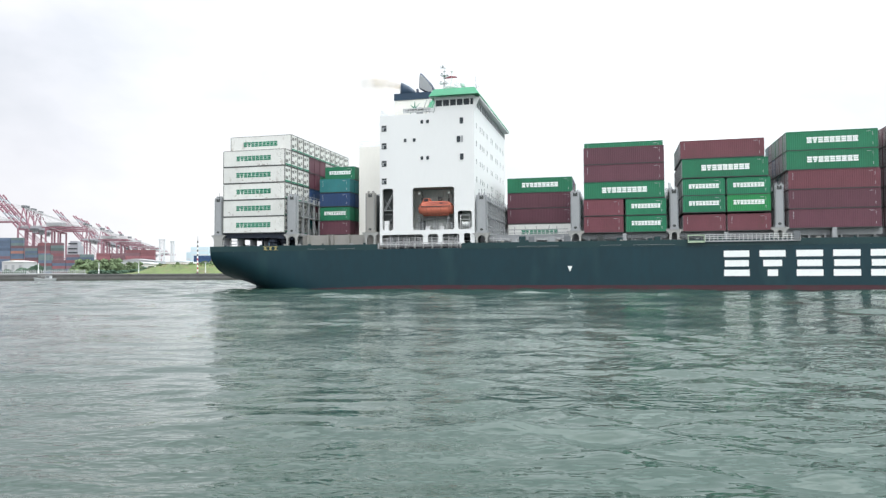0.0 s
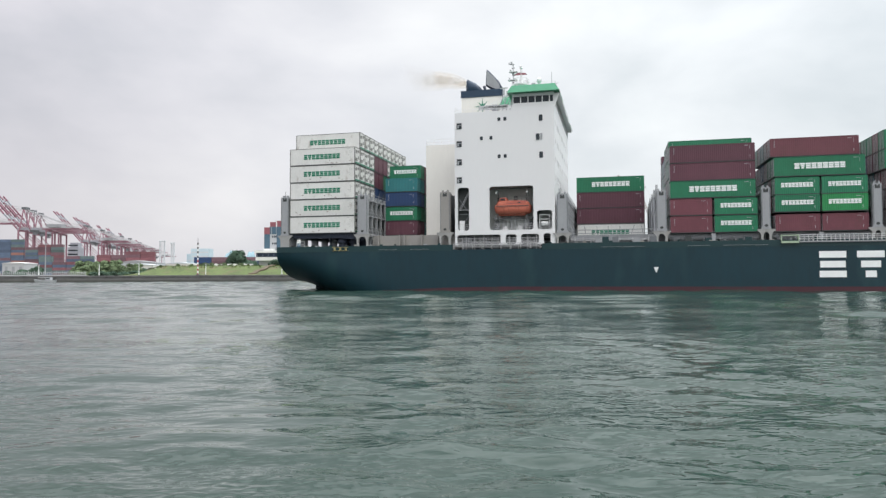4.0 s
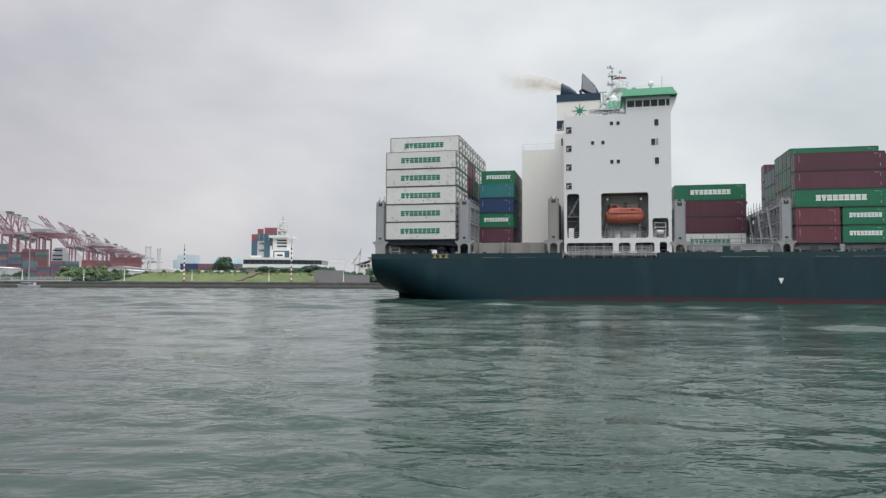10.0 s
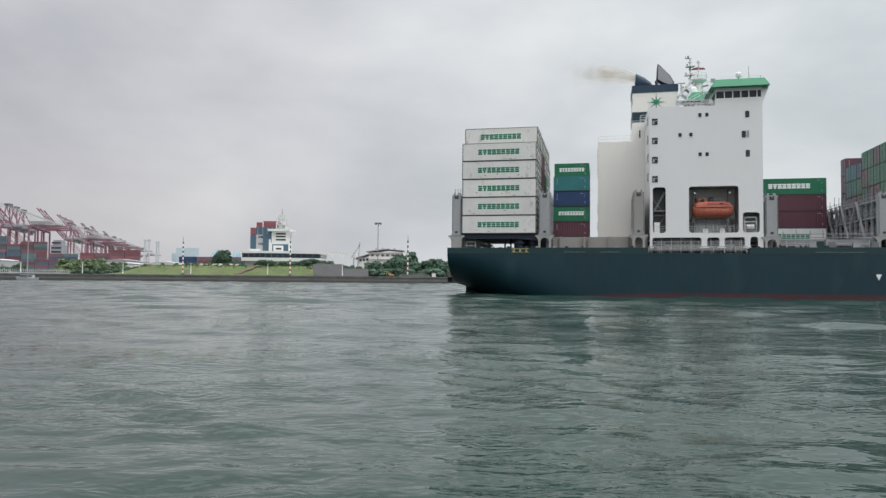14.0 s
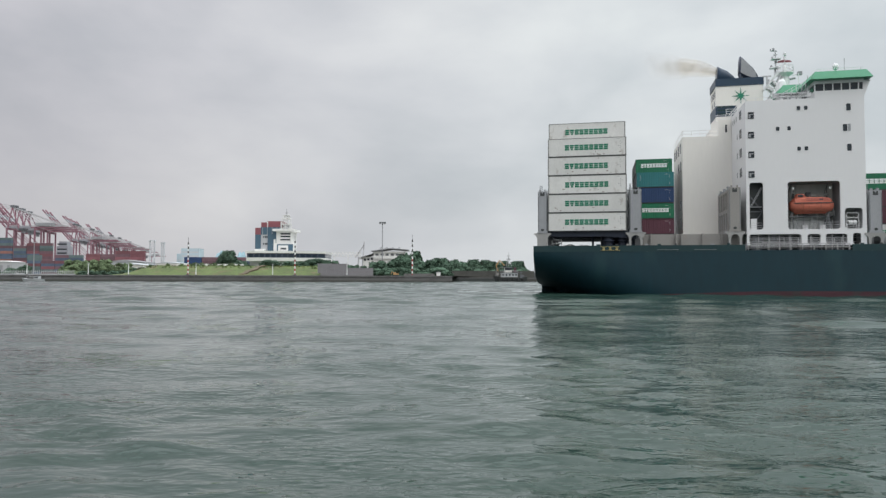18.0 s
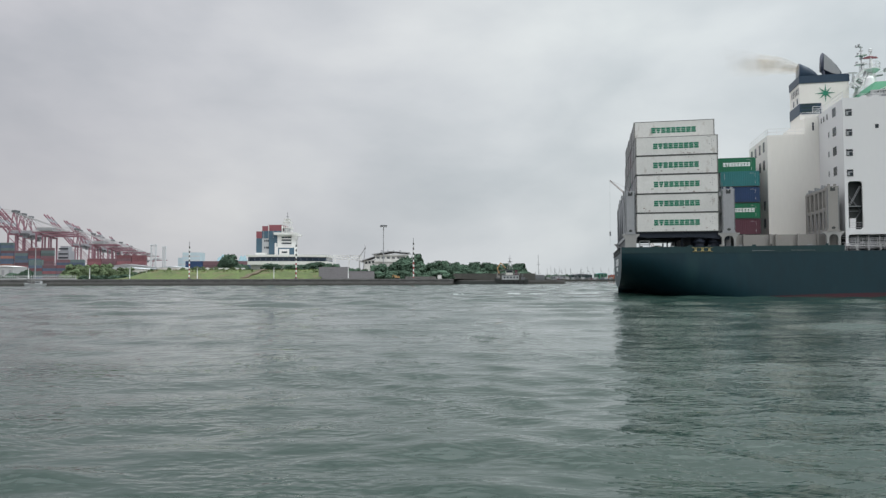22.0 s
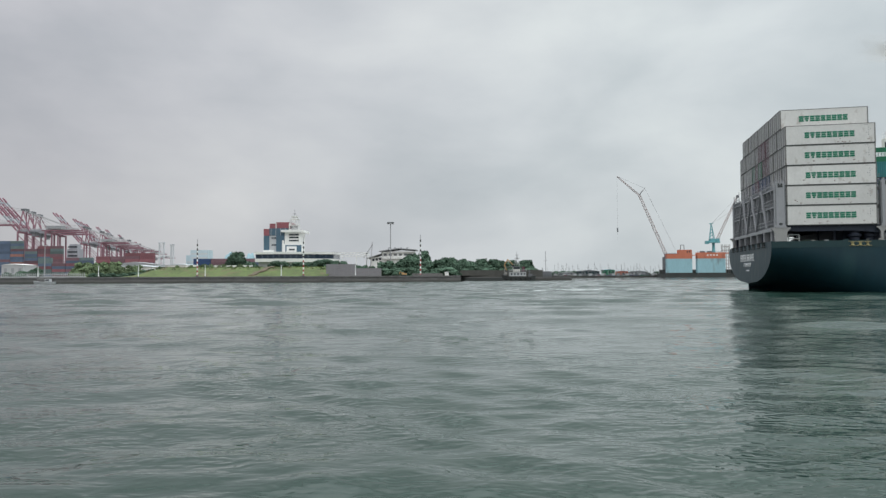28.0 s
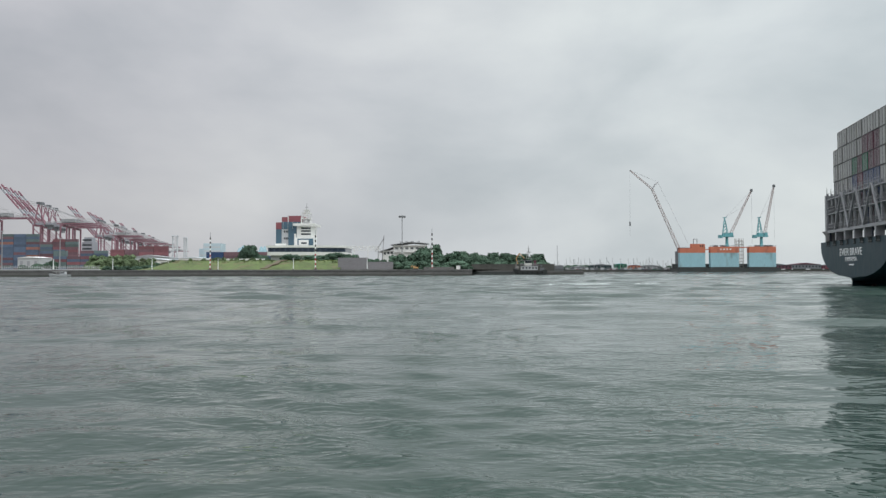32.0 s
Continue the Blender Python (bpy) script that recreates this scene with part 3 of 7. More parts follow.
def lettering(name, text, y0, y1, z0, z1, x, material, parent):
    """Raised characters on the transom, read from astern."""
    cu = bpy.data.curves.new(name, "FONT")
    cu.body, cu.extrude, cu.size = text, 0.02, 1.0
    tmp = bpy.data.objects.new(name, cu)
    scene.collection.objects.link(tmp)
    dg = bpy.context.evaluated_depsgraph_get()
    me = bpy.data.meshes.new_from_object(tmp.evaluated_get(dg))
    bpy.data.objects.remove(tmp)
    lo = [min(v.co[i] for v in me.vertices) for i in range(2)]
    hi = [max(v.co[i] for v in me.vertices) for i in range(2)]
    for v in me.vertices:
        a, b, c = v.co
        v.co = (x - c, y1 - (y1 - y0) * (a - lo[0]) / (hi[0] - lo[0]), z0 + (z1 - z0) * (b - lo[1]) / (hi[1] - lo[1]))
    me.materials.clear()
    me.materials.append(material)
    ob = new(name, me)
    ob.parent = parent
    return ob


lettering("ship_name", "EVER", 17.6, 22.2, 5.0, 6.2, -2.47, LOGO_WHITE, ship)
lettering("ship_name", "BRAVE", 11.6, 17.05, 5.0, 6.2, -2.47, LOGO_WHITE, ship)
lettering("home_port", "PANAMA", 13.9, 19.5, 4.05, 4.75, -2.47, LOGO_WHITE, ship)
part("number_bar", boxes((-2.48, -2.45, 15.4, 17.7, 3.35, 3.55)), LOGO_WHITE, ship)
# fairleads along the stern rail
for y in (4.2, 5.0, 7.4, 8.2, 11.0, 11.8, 14.6, 18.0, 20.6, 21.4, 24.4, 25.2, 28.0, 28.8):
    bm = bmesh.new()
    lathe(bm, [(0.27, 6.85), (0.27, 7.0), (0.18, 7.1), (0.18, 7.5), (0.28, 7.6), (0.28, 7.74)], -2.5, y, 10)
    part("fairlead", bm, MACHINE, ship)
for u in (8.5, 9.5, 10.5):
    bm = bmesh.new()
    lathe(bm, [(0.24, 6.95), (0.24, 7.05), (0.15, 7.1), (0.15, 7.3), (0.24, 7.35), (0.24, 7.42)], u, -0.02, 10)
    part("roller_fairlead", bm, FAIRLEAD_YELLOW, ship, "worn yellow roller fairlead")
part("fairlead_plate", boxes((8.0, 11.0, -0.03, 0.02, 6.84, 6.95)), FAIRLEAD_YELLOW, ship)
part("fairlead_plate", boxes((8.0, 11.0, -0.03, 0.02, 7.44, 7.54)), FAIRLEAD_YELLOW, ship)
part("fairlead_slot", boxes((8.1, 10.9, -0.012, 0.0, 6.95, 7.44)), MACHINE, ship)
part("mooring_frame", bars([((0.4, 2.0, 6.7), (0.4, 2.0, 8.7)), ((1.9, 2.0, 6.7), (1.9, 2.0, 8.7)), ((0.4, 2.0, 8.7), (1.9, 2.0, 8.7)), ((0.4, 2.0, 8.1), (1.9, 2.0, 8.1))], 0.14), LOGO_WHITE, ship, "white tubular frame on the mooring deck")
# small chocks and stubs along the bulwark rail
r_rail = random.Random(3)
for k in range(46):
    u = 0.6 + 2.35 * k + r_rail.uniform(-0.5, 0.5)
    if 28.5 < u < 44.5:
        continue
    w = r_rail.uniform(0.2, 0.6)
    part("rail_chock", boxes((u, u + w, 0.0, 0.22, 7.64, 7.72 + r_rail.uniform(0.06, 0.22))), (MACHINE, BEIGE, GREY, BULWARK_GREEN)[k % 4], ship)
# stern platform under the aftermost stack, with the open mooring deck below it
part("stern_platform", boxes((-0.25, 13.6, 0.6, BEAM - 0.6, 9.85, 9.95)), NAVY_DARK, ship, "dark blue stern platform carrying containers")
part("platform_girder", made(prism, [(-0.2, 9.85), (-0.2, 9.3), (1.5, 9.12), (9.0, 9.12), (13.5, 8.7), (13.5, 9.85)], "y", 0.65, 0.8), NAVY_DARK, ship, "deep navy edge girder of the platform")
for y in (5, 11, 16.5, 22, 28):
    part("platform_web", boxes((-0.2, 13.4, y - 0.1, y + 0.1, 9.77, 9.85)), NAVY_DARK, ship)
for u in (1.5, 4.5, 7.5, 10.5):
    part("girder_stiffener", boxes((u, u + 0.12, 0.6, 0.66, 9.13, 9.74)), NAVY_DARK, ship)
part("mooring_house", boxes((8.2, 13.4, 3.0, BEAM - 3.0, 6.7, 9.6)), NAVY_DARK, ship, "dark deck store under the platform")
for u, y, k in ((3.0, 3.2, 0.6), (5.6, 4.0, 0.5), (3.4, 24.0, 0.4)):
    w = part("mooring_winch", made(prism, [(u - 0.95 * k, 6.7), (u + 1.5 * k, 6.7), (u + 1.5 * k, 7.38 + 0.5 * k), (u + 1.0 * k, 7.38 + 1.05 * k), (u - 0.2 * k, 7.38 + 1.05 * k), (u - 0.95 * k, 7.38 + 0.55 * k)], "y", y - 0.2, y + 0.1), WINCH_GREEN, ship, "olive green mooring winch")
    part("winch_cheek", boxes((u - 1.3 * k, u - 1.0 * k, y - 0.9, y + 0.9, 6.7, 7.38 + 0.75 * k)), WINCH_GREEN, w)
    part("winch_drum", bars([((u - 1.0 * k, y + 0.6, 7.6), (u + 1.6 * k, y + 0.6, 7.6))], 1.1 * k, n=10), MACHINE, w)
    part("winch_motor", bars([((u + 1.6 * k, y, 7.3), (u + 2.2 * k, y, 7.3))], 0.8 * k, n=10), WINCH_GREEN, w)
for u, y in ((9.3, 1.6), (11.4, 1.9)):
    part("bollard", made(lathe, [(0.75, 6.7), (0.72, 8.2), (0.95, 8.35), (0.95, 8.6), (0.7, 8.7), (0.68, 9.0)], u, y, 14), NAVY_DARK, ship, "dark mooring bollard")
for y in (2.2, 10.0, 23.0, 30.8):
    for u in (-1.4, 6.8):
        part("platform_column", boxes((u - 0.13, u + 0.13, y - 0.13, y + 0.13, 6.7, 9.7)), NAVY_DARK, ship)

def column_foot(bm, u0, u1, zt, y0, y1, gap=True):
    """A wide plate whose shoulders flare past the column, on two short legs with a round-headed gap, or on a solid web."""
    m, zb = (u0 + u1) / 2, KNUCKLE - 0.1
    r = (u1 - u0) / 2 - 0.22
    right = [(u1 + 0.62, zt), (u1 + 0.62, zt - 0.2), (u1 + 0.42, zt - 0.34), (u1 + 0.2, zt - 0.62), (u1 + 0.12, zt - 0.95), (u1 + 0.12, zb), (m + r, zb)]
    arch = [(m + r * math.cos(math.pi * i / 8), zt - 0.42 - 0.62 + 0.62 * math.sin(math.pi * i / 8)) for i in range(9)]
    left = [(2 * m - x, z) for x, z in right[::-1]]
    prism(bm, right + (arch if gap else []) + left, "y", y0, y1)


# lashing bridges: box columns at both sides, uprights, walkways and diagonals across the deck
def lashing_bridge(u0, u1, ztop, zfoot=9.6, inner=True, y_from=0.25, label="grey steel lashing bridge", paint=GREY):
    g = part("lashing_bridge", boxes((u0 + 0.1, u1 - 0.1, y_from + 1.0, BEAM - 1.2, zfoot - 0.25, zfoot + 0.1)), GREY, ship, label)
    for y in (y_from, BEAM - y_from - 0.9):
        bm = boxes((u0, u1, y, y + 0.9, zfoot + 0.25, ztop), (u0 - 0.12, u1 + 0.12, y - 0.06, y + 0.96, zfoot + 0.1, zfoot + 0.25))
        for k in (0.25, 0.75):
            x = u0 + (u1 - u0) * k
            box(bm, x - 0.12, x + 0.12, y + 0.2, y + 0.7, ztop, ztop + 0.35)
        col = part("column", bm, paint, g)
        side = y - 0.012 if y < BEAM / 2 else y + 0.9
        # dark strips imitate shaded grooves; dark plates below imitate the hole and notch
        for k in (u0 + 0.02, u1 - 0.13):
            part("column_groove_shade", boxes((k, k + 0.11, side, side + 0.012, zfoot + 0.5, ztop - 0.3)), GREY_DARK, col)
        part("foot", made(column_foot, u0, u1, zfoot + 0.1, y, y + 0.5, u0 > 0), FOOT_GREY, g, "pale column foot with flared shoulders")
        mid = (u0 + u1) / 2
        hole = [(mid + 0.26 * math.cos(math.pi * i / 6), zfoot + 0.62 + 0.2 * math.sin(math.pi * i / 6)) for i in range(12)]
        part("lightening_hole", made(prism, hole, "y", side - 0.006, side + 0.01), MACHINE, col)
        notch = [(mid - 0.34, ztop - 0.72), (mid + 0.34, ztop - 0.72), (mid + 0.34, ztop - 0.12), (mid + 0.16, ztop - 0.12), (mid, ztop - 0.36), (mid - 0.16, ztop - 0.12), (mid - 0.34, ztop - 0.12)]
        part("cap_notch", made(prism, notch, "y", side - 0.006, side + 0.01), MACHINE, col)
    if inner:
        ys = [y_from + 0.9 + (BEAM - 2 * y_from - 1.8) * i / 13 for i in range(14)]
        for i, y in enumerate(ys):
            part("upright", boxes((u0 + 0.15, u0 + 0.45, y - 0.11, y + 0.11, zfoot, ztop), (u1 - 0.45, u1 - 0.15, y - 0.11, y + 0.11, zfoot, ztop)), GREY, g)
            part("lashing_rod", bars([((u0 + 0.2, y + 0.35, ztop - 1.0), (u0 + 0.25, y + 0.35, ztop + 1.1 + 0.3 * (i % 3)))], 0.07), GREY_DARK, g)
        for z in (zfoot + 0.1, (zfoot + ztop) / 2 - 0.2, ztop - 0.9):
            part("walkway", boxes((u0 + 0.12, u1 - 0.12, ys[0], ys[-1], z, z + 0.16)), GREY, g)
            bm = bmesh.new()
            for u in (u0 + 0.1, u1 - 0.1):
                railing(bm, (u, ys[0], z + 0.16), (u, ys[-1], z + 0.16), 1.05, 2.5, 2, 0.06)
            part("handrail", bm, GREY, g)
        for a, b in ((2, 3.5), (5, 3.5), (5, 6.5), (8, 6.5), (8, 9.5), (11, 9.5)):
            ya, yb = ys[0] + (ys[-1] - ys[0]) * a / 13, ys[0] + (ys[-1] - ys[0]) * b / 13
            part("diagonal", bars([((u0 + 0.05, ya, zfoot + 0.2), (u0 + 0.05, yb, ztop - 0.3))], 0.32, 0.2), GREY, g)
        for y in ys[1:-1:2]:
            part("leg", boxes((u0 + 0.1, u1 - 0.1, y - 0.25, y + 0.25, 6.7, zfoot - 0.2)), GREY, g)
    return g


lashing_bridge(-1.75, -0.3, 16.4, label="grey steel lashing bridge at the stern with diagonal braces")
lashing_bridge(12.5, 14.3, 16.4)
lashing_bridge(27.1, 28.75, 16.4, inner=False, label="beige steel frame beside the engine casing", paint=BEIGE)
bm = bmesh.new()
panel_with_holes(bm, 0.9, 11.3, 9.6, 16.3, [(1.35 + 1.95 * i, 2.55 + 1.95 * i, z, z + 2.7) for i in range(5) for z in (10.1, 13.25)], 27.3, 27.6, "y", 0.2)
part("lashing_frame", bm, BEIGE, ship, "beige lattice frame beside the casing")
# added sheet, near black so that the frame's slots look dark inside
part("frame_backing", boxes((28.4, 28.5, 0.95, 11.25, 9.6, 16.2)), MACHINE, ship, "dark sheet added behind the lattice frame")
for i in range(10):
    part("frame_lug", boxes((27.32, 27.58, 1.2 + 1.05 * i, 1.45 + 1.05 * i, 16.3, 16.55 + 0.18 * (i % 3))), GREY, ship)
for i in range(5):
    part("lashing_rod", bars([((27.25, 1.6 + 1.95 * i, 9.7), (27.25, 2.3 + 1.95 * i, 13.1))], 0.07), GREY, ship)
lashing_bridge(46.3, 48.0, 15.5, 9.2)
lashing_bridge(61.5, 63.0, 15.5, 9.2)
lashing_bridge(76.5, 77.75, 15.5, 9.2)
lashing_bridge(91.35, 92.6, 15.6, 9.2)

# hatch coamings and covers
part("hatch_coaming", boxes((14.6, 29.4, 2.2, BEAM - 2.2, 6.7, 9.45)), BEIGE, ship, "beige hatch coaming with uprights")
for u in (15.8, 19.6, 20.4, 23.5, 26.3):
    part("coaming_stay", boxes((u - 0.12, u + 0.12, 1.6, 2.2, 6.7, 9.5)), BEIGE, ship)
for u0, u1, z in ((48.3, 61.3, 8.95), (63.2, 76.3, 8.85), (77.9, 91.2, 8.8), (92.8, 105.8, 9.2), (107.5, 120.0, 9.2)):
    h = part("hatch_cover", boxes((u0, u1, 1.3, BEAM - 1.3, 8.1, z - 0.03), (u0 + 0.3, u1 - 0.3, 1.9, BEAM - 1.9, 6.7, 8.1)), GREY, ship, "grey steel hatch cover")
    for k in range(6):
        u = u0 + (u1 - u0) * (k + 0.5) / 6
        part("stay", boxes((u - 0.1, u + 0.1, 1.0, 1.9, 6.7, 8.1)), GREY, h)
    part("pedestal", boxes(((u0 + u1) / 2 - 0.3, (u0 + u1) / 2 + 0.3, 0.3, 1.0, 6.9, z - 0.04)), GREY, h)


# ---------------------------------------------------------------- deckhouse
def windows(rows, parent, axis, at, w, h, out, rim=WHITE):
    """Framed panes. axis 'x': in a wall along the ship at depth at; 'y': in a wall across it. out: the way the wall faces."""
    for a, z in rows:
        f, g = bmesh.new(), bmesh.new()
        lo, hi = sorted((at, at + out * 0.05))
        panel_with_holes(f, a - w / 2 - 0.07, a + w / 2 + 0.07, z - h / 2 - 0.07, z + h / 2 + 0.07, [(a - w / 2, a + w / 2, z - h / 2, z + h / 2)], lo, hi, axis, 0.15)
        gl, gh = sorted((at + out * 0.005, at + out * 0.02))
        if axis == "x":
            box(g, a - w / 2, a + w / 2, gl, gh, z - h / 2, z + h / 2)
        else:
            box(g, gl, gh, a - w / 2, a + w / 2, z - h / 2, z + h / 2)
        win = part("window", f, rim, parent)
        part("pane", g, PANE, win)


Y0, Y1, U0, U1, ZB, ZT = 0.42, BEAM - 0.42, 29.6, 46.0, 7.55, 29.5
OPEN = [(30.05, 31.98, 9.95, 17.05), (35.38, 42.55, 9.95, 17.06), (43.13, 45.5, 9.95, 13.0)]
UNDER = [(29.95, 37.2, ZB + 0.1, 9.22), (38.0, 39.8, ZB + 0.1, 9.22), (40.5, 43.4, ZB + 0.1, 9.22), (44.15, 45.25, ZB + 0.1, 9.3)]
for name, y in (("house_side", Y0), ("house_side", Y1 - 0.3)):
    bm = bmesh.new()
    panel_with_holes(bm, U0, U1, ZB, ZT, OPEN + UNDER, y, y + 0.3, "x", 0.42)
    part(name, bm, WHITE, ship, "white side wall with large rounded openings")
part("house_aft_wall", boxes((U0, U0 + 0.3, Y0 + 0.3, Y1 - 0.3, 9.3, ZT - 0.01)), WHITE, ship)
part("house_front_wall", boxes((U1 - 0.3, U1, Y0 + 0.3, Y1 - 0.3, 9.3, ZT - 0.01)), WHITE, ship, "white front wall with rows of small windows")
part("house_roof", boxes((U0 + 0.3, U1 - 0.3, Y0 + 0.3, Y1 - 0.3, 28.9, 29.2)), GREY, ship)
for y in (4.6, Y1 - 4.9):
    part("house_inner_wall", boxes((U0 + 0.3, U1 - 0.3, y, y + 0.3, 6.7, 17.4)), BAY_GREY, ship, "grey-green inner wall of the boat bay")
    for k in range(9):
        part("wall_stiffener", boxes((34.6 + k, 34.7 + k, y - 0.12 if y < 9 else y + 0.3, y if y < 9 else y + 0.42, 9.9, 17.1)), BAY_GREY, ship)
for a, b in ((Y0 + 0.3, 4.6), (Y1 - 4.6, Y1 - 0.3)):
    part("bay_floor", boxes((U0 + 0.3, U1 - 0.3, a, b, 9.3, 9.9)), GREY, ship)
    part("bay_ceiling", boxes((U0 + 0.3, U1 - 0.3, a, b, 17.1, 17.4)), GREY, ship)
part("bay_partition", boxes((33.2, 33.4, Y0 + 0.3, 4.6, 9.9, 17.1), (42.7, 42.95, Y0 + 0.3, 4.6, 9.9, 17.1)), GREY, ship)
# added near-black panel standing in for the shade deep in the opening
part("opening_backing", boxes((U0 + 0.32, 32.8, 1.5, 1.7, 9.9, 17.1)), MACHINE, ship, "dark backing panel added in the side opening")
part("stair_flight", bars([((30.2, 1.2, 10.0), (31.9, 1.2, 12.6)), ((31.9, 1.2, 12.8), (30.2, 1.2, 15.2)), ((30.1, 1.1, 12.7), (32.0, 1.1, 12.7))], 0.10), GREY_DARK, ship)
part("stair_locker", boxes((30.3, 31.1, 0.75, 1.3, 9.9, 11.6)), WHITE, ship, "white locker in the side opening")
part("stair_landing", boxes((30.2, 31.9, 0.8, 1.5, 13.35, 13.45)), GREY, ship)
part("stair_flight", bars([((30.2, 0.95, 13.4), (31.8, 0.95, 16.4)), ((30.4, 1.05, 13.4), (31.95, 1.05, 16.3))], 0.08), GREY, ship)
# near-black base, dark gear and trunks paint in the shade under the house
part("shaded_house_base", boxes((30.3, 45.6, 3.6, BEAM - 3.6, 6.7, 9.3)), MACHINE, ship)
for u, w, z in ((30.6, 1.4, 8.9), (37.2, 2.6, 8.6), (42.2, 1.2, 9.1)):
    part("deck_gear", boxes((u, u + w, 1.9, 2.6, 6.7, z)), GREY_DARK, ship)
for z in (7.2, 8.1, 8.75, 9.05):
    part("deck_pipe", bars([((29.6, 1.2 + 0.1 * z, z), (45.4, 1.2 + 0.1 * z, z))], 0.13, n=6), PALE_STEEL, ship)
for k in range(10):
    part("deck_stanchion", bars([((29.9 + 1.45 * k, 0.9, 6.7), (29.9 + 1.45 * k, 0.9, 9.3))], 0.12), PALE_STEEL, ship)
for u in (33.2, 35.6, 41.0):
    part("vent_trunk", boxes((u, u + 0.9, 2.6, 3.4, 6.7, 9.3)), GREY_DARK, ship)
windows([(30.28 + 0.1, z) for z in (27.3, 24.3, 21.3, 18.3)], ship, "x", Y0, 0.72, 0.86, -1, MACHINE)
# a grey L-shaped plate over part of each pane
for z in (27.3, 24.3, 21.3, 18.3):
    part("pane_grey_patch", boxes((30.05, 30.34, Y0 - 0.035, Y0 - 0.022, z - 0.36, z + 0.2), (30.34, 30.72, Y0 - 0.035, Y0 - 0.022, z + 0.08, z + 0.2)), GREY, ship)
windows([(37.05, 28.1), (38.05, 28.1), (34.12, 25.1), (35.71, 25.1), (37.05, 22.0), (38.05, 22.0)], ship, "x", Y0, 0.5, 0.62, -1)
windows([(43.85, 27.95), (43.35, 24.9), (43.88, 21.95)], ship, "x", Y0, 0.62, 1.05, -1)
part("window_shutter", boxes((43.72, 44.1, Y0 - 0.05, Y0, 24.4, 25.45)), GREY, ship)
windows([(4.1, z) for z in (28.2, 25.2, 22.2, 19.1)], ship, "y", U0, 1.3, 1.2, -1, GREY_DARK)
windows([(7.2, 28.2), (8.8, 28.2), (10.0, 28.2), (6.6, 25.2), (6.75, 22.2), (6.9, 19.1)], ship, "y", U0, 0.5, 0.9, -1)
windows([(y, z) for z in (27.3, 24.3, 21.3, 18.3) for y in (2.1, 5.5, 7.2, 8.8, 12.0, 16.0, 17.5, 21.3, 23.0, 26.5, 30.0)], ship, "y", U1, 0.55, 0.95, 1)
bm = bmesh.new()
for a, b in ((30.1, 32.0), (35.4, 42.5), (43.2, 45.5)):
    railing(bm, (a, Y0 + 0.35, 9.9), (b, Y0 + 0.35, 9.9), 1.05, 1.1, 3, 0.05)
railing(bm, (29.9, Y0 + 0.05, 7.66), (43.6, Y0 + 0.05, 7.66), 1.0, 0.95, 4, 0.06)
part("railing", bm, PALE_STEEL, ship, "pale grey tubular railings")
bm = bmesh.new()
for k in range(2):
    railing(bm, (29.4, 0.2 + 0.3 * k, 6.9), (43.6, 0.2 + 0.3 * k, 6.9), 0.9, 1.6, 2, 0.09)
part("side_ladder", bm, PALE_STEEL, ship, "pale stowed ladder along the side")
bm = bmesh.new()
railing(bm, (U0, Y0 + 0.2, ZT), (38.8, Y0 + 0.2, ZT), 0.5, 1.5, 1, 0.05)
railing(bm, (U0 + 0.1, Y0 + 0.2, ZT), (U0 + 0.1, 14.5, ZT), 1.0, 1.5, 2, 0.05)
part("roof_railing", bm, WHITE, ship)
# boat davits, white lockers and a life raft in the bays
for u in (36.2, 41.3):
    part("davit", bars([((u, 4.0, 9.9), (u + 0.15, 3.9, 15.9)), ((u + 0.15, 3.9, 15.9), (u + 0.1, 2.2, 16.9)), ((u - 0.5, 2.6, 9.9), (u, 1.6, 12.4)), ((u + 0.5, 2.6, 9.9), (u, 1.6, 12.4))], 0.10), GREY, ship, "white boat davit")
    part("floodlight", boxes((u, u + 0.3, 1.2, 1.4, 16.0, 16.3)), LOGO_WHITE, ship)
for u in (37.5, 39.9):
    part("deck_locker", boxes((u, u + 0.75, 0.95, 1.5, 9.9, 10.55)), WHITE, ship)
part("bay_walkway", boxes((35.5, 42.4, 2.9, 4.5, 12.0, 12.1)), GREY, ship)
bm = bmesh.new()
railing(bm, (35.5, 2.9, 12.1), (42.4, 2.9, 12.1), 1.0, 1.2, 2, 0.06)
part("walkway_rail", bm, WHITE, ship)
part("bay_cabinet", boxes((35.7, 36.5, 3.6, 4.4, 9.9, 11.7), (41.5, 42.3, 3.6, 4.4, 9.9, 11.5), (38.9, 39.5, 3.9, 4.5, 14.6, 15.8)), GREY_DARK, ship)
for u in (36.9, 38.9, 39.5, 41.2):
    part("bay_post", bars([((u, 1.3, 9.9), (u, 1.3, 12.2))], 0.06, n=6), GREY, ship)
for u in (37.0, 38.4, 40.6, 41.9):
    part("bay_pipe", bars([((u, 3.9, 9.9), (u, 3.9, 14.0))], 0.09, n=6), GREY, ship)
bm = bmesh.new()
bar(bm, (43.75, 1.3, 10.9), (44.85, 1.3, 10.9), 0.75, n=12)
part("life_raft", bm, LOGO_WHITE, ship, "white life raft drum")
part("raft_frame", bars([((43.5, 0.95, 9.9), (43.5, 0.95, 12.3)), ((45.1, 0.95, 9.9), (45.1, 0.95, 12.3)), ((43.5, 0.95, 12.3), (45.1, 0.95, 12.3)), ((43.5, 0.95, 11.6), (45.1, 0.95, 11.6)), ((43.7, 1.3, 9.9), (43.7, 1.3, 10.6)), ((44.9, 1.3, 9.9), (44.9, 1.3, 10.6))], 0.1), WHITE, ship)

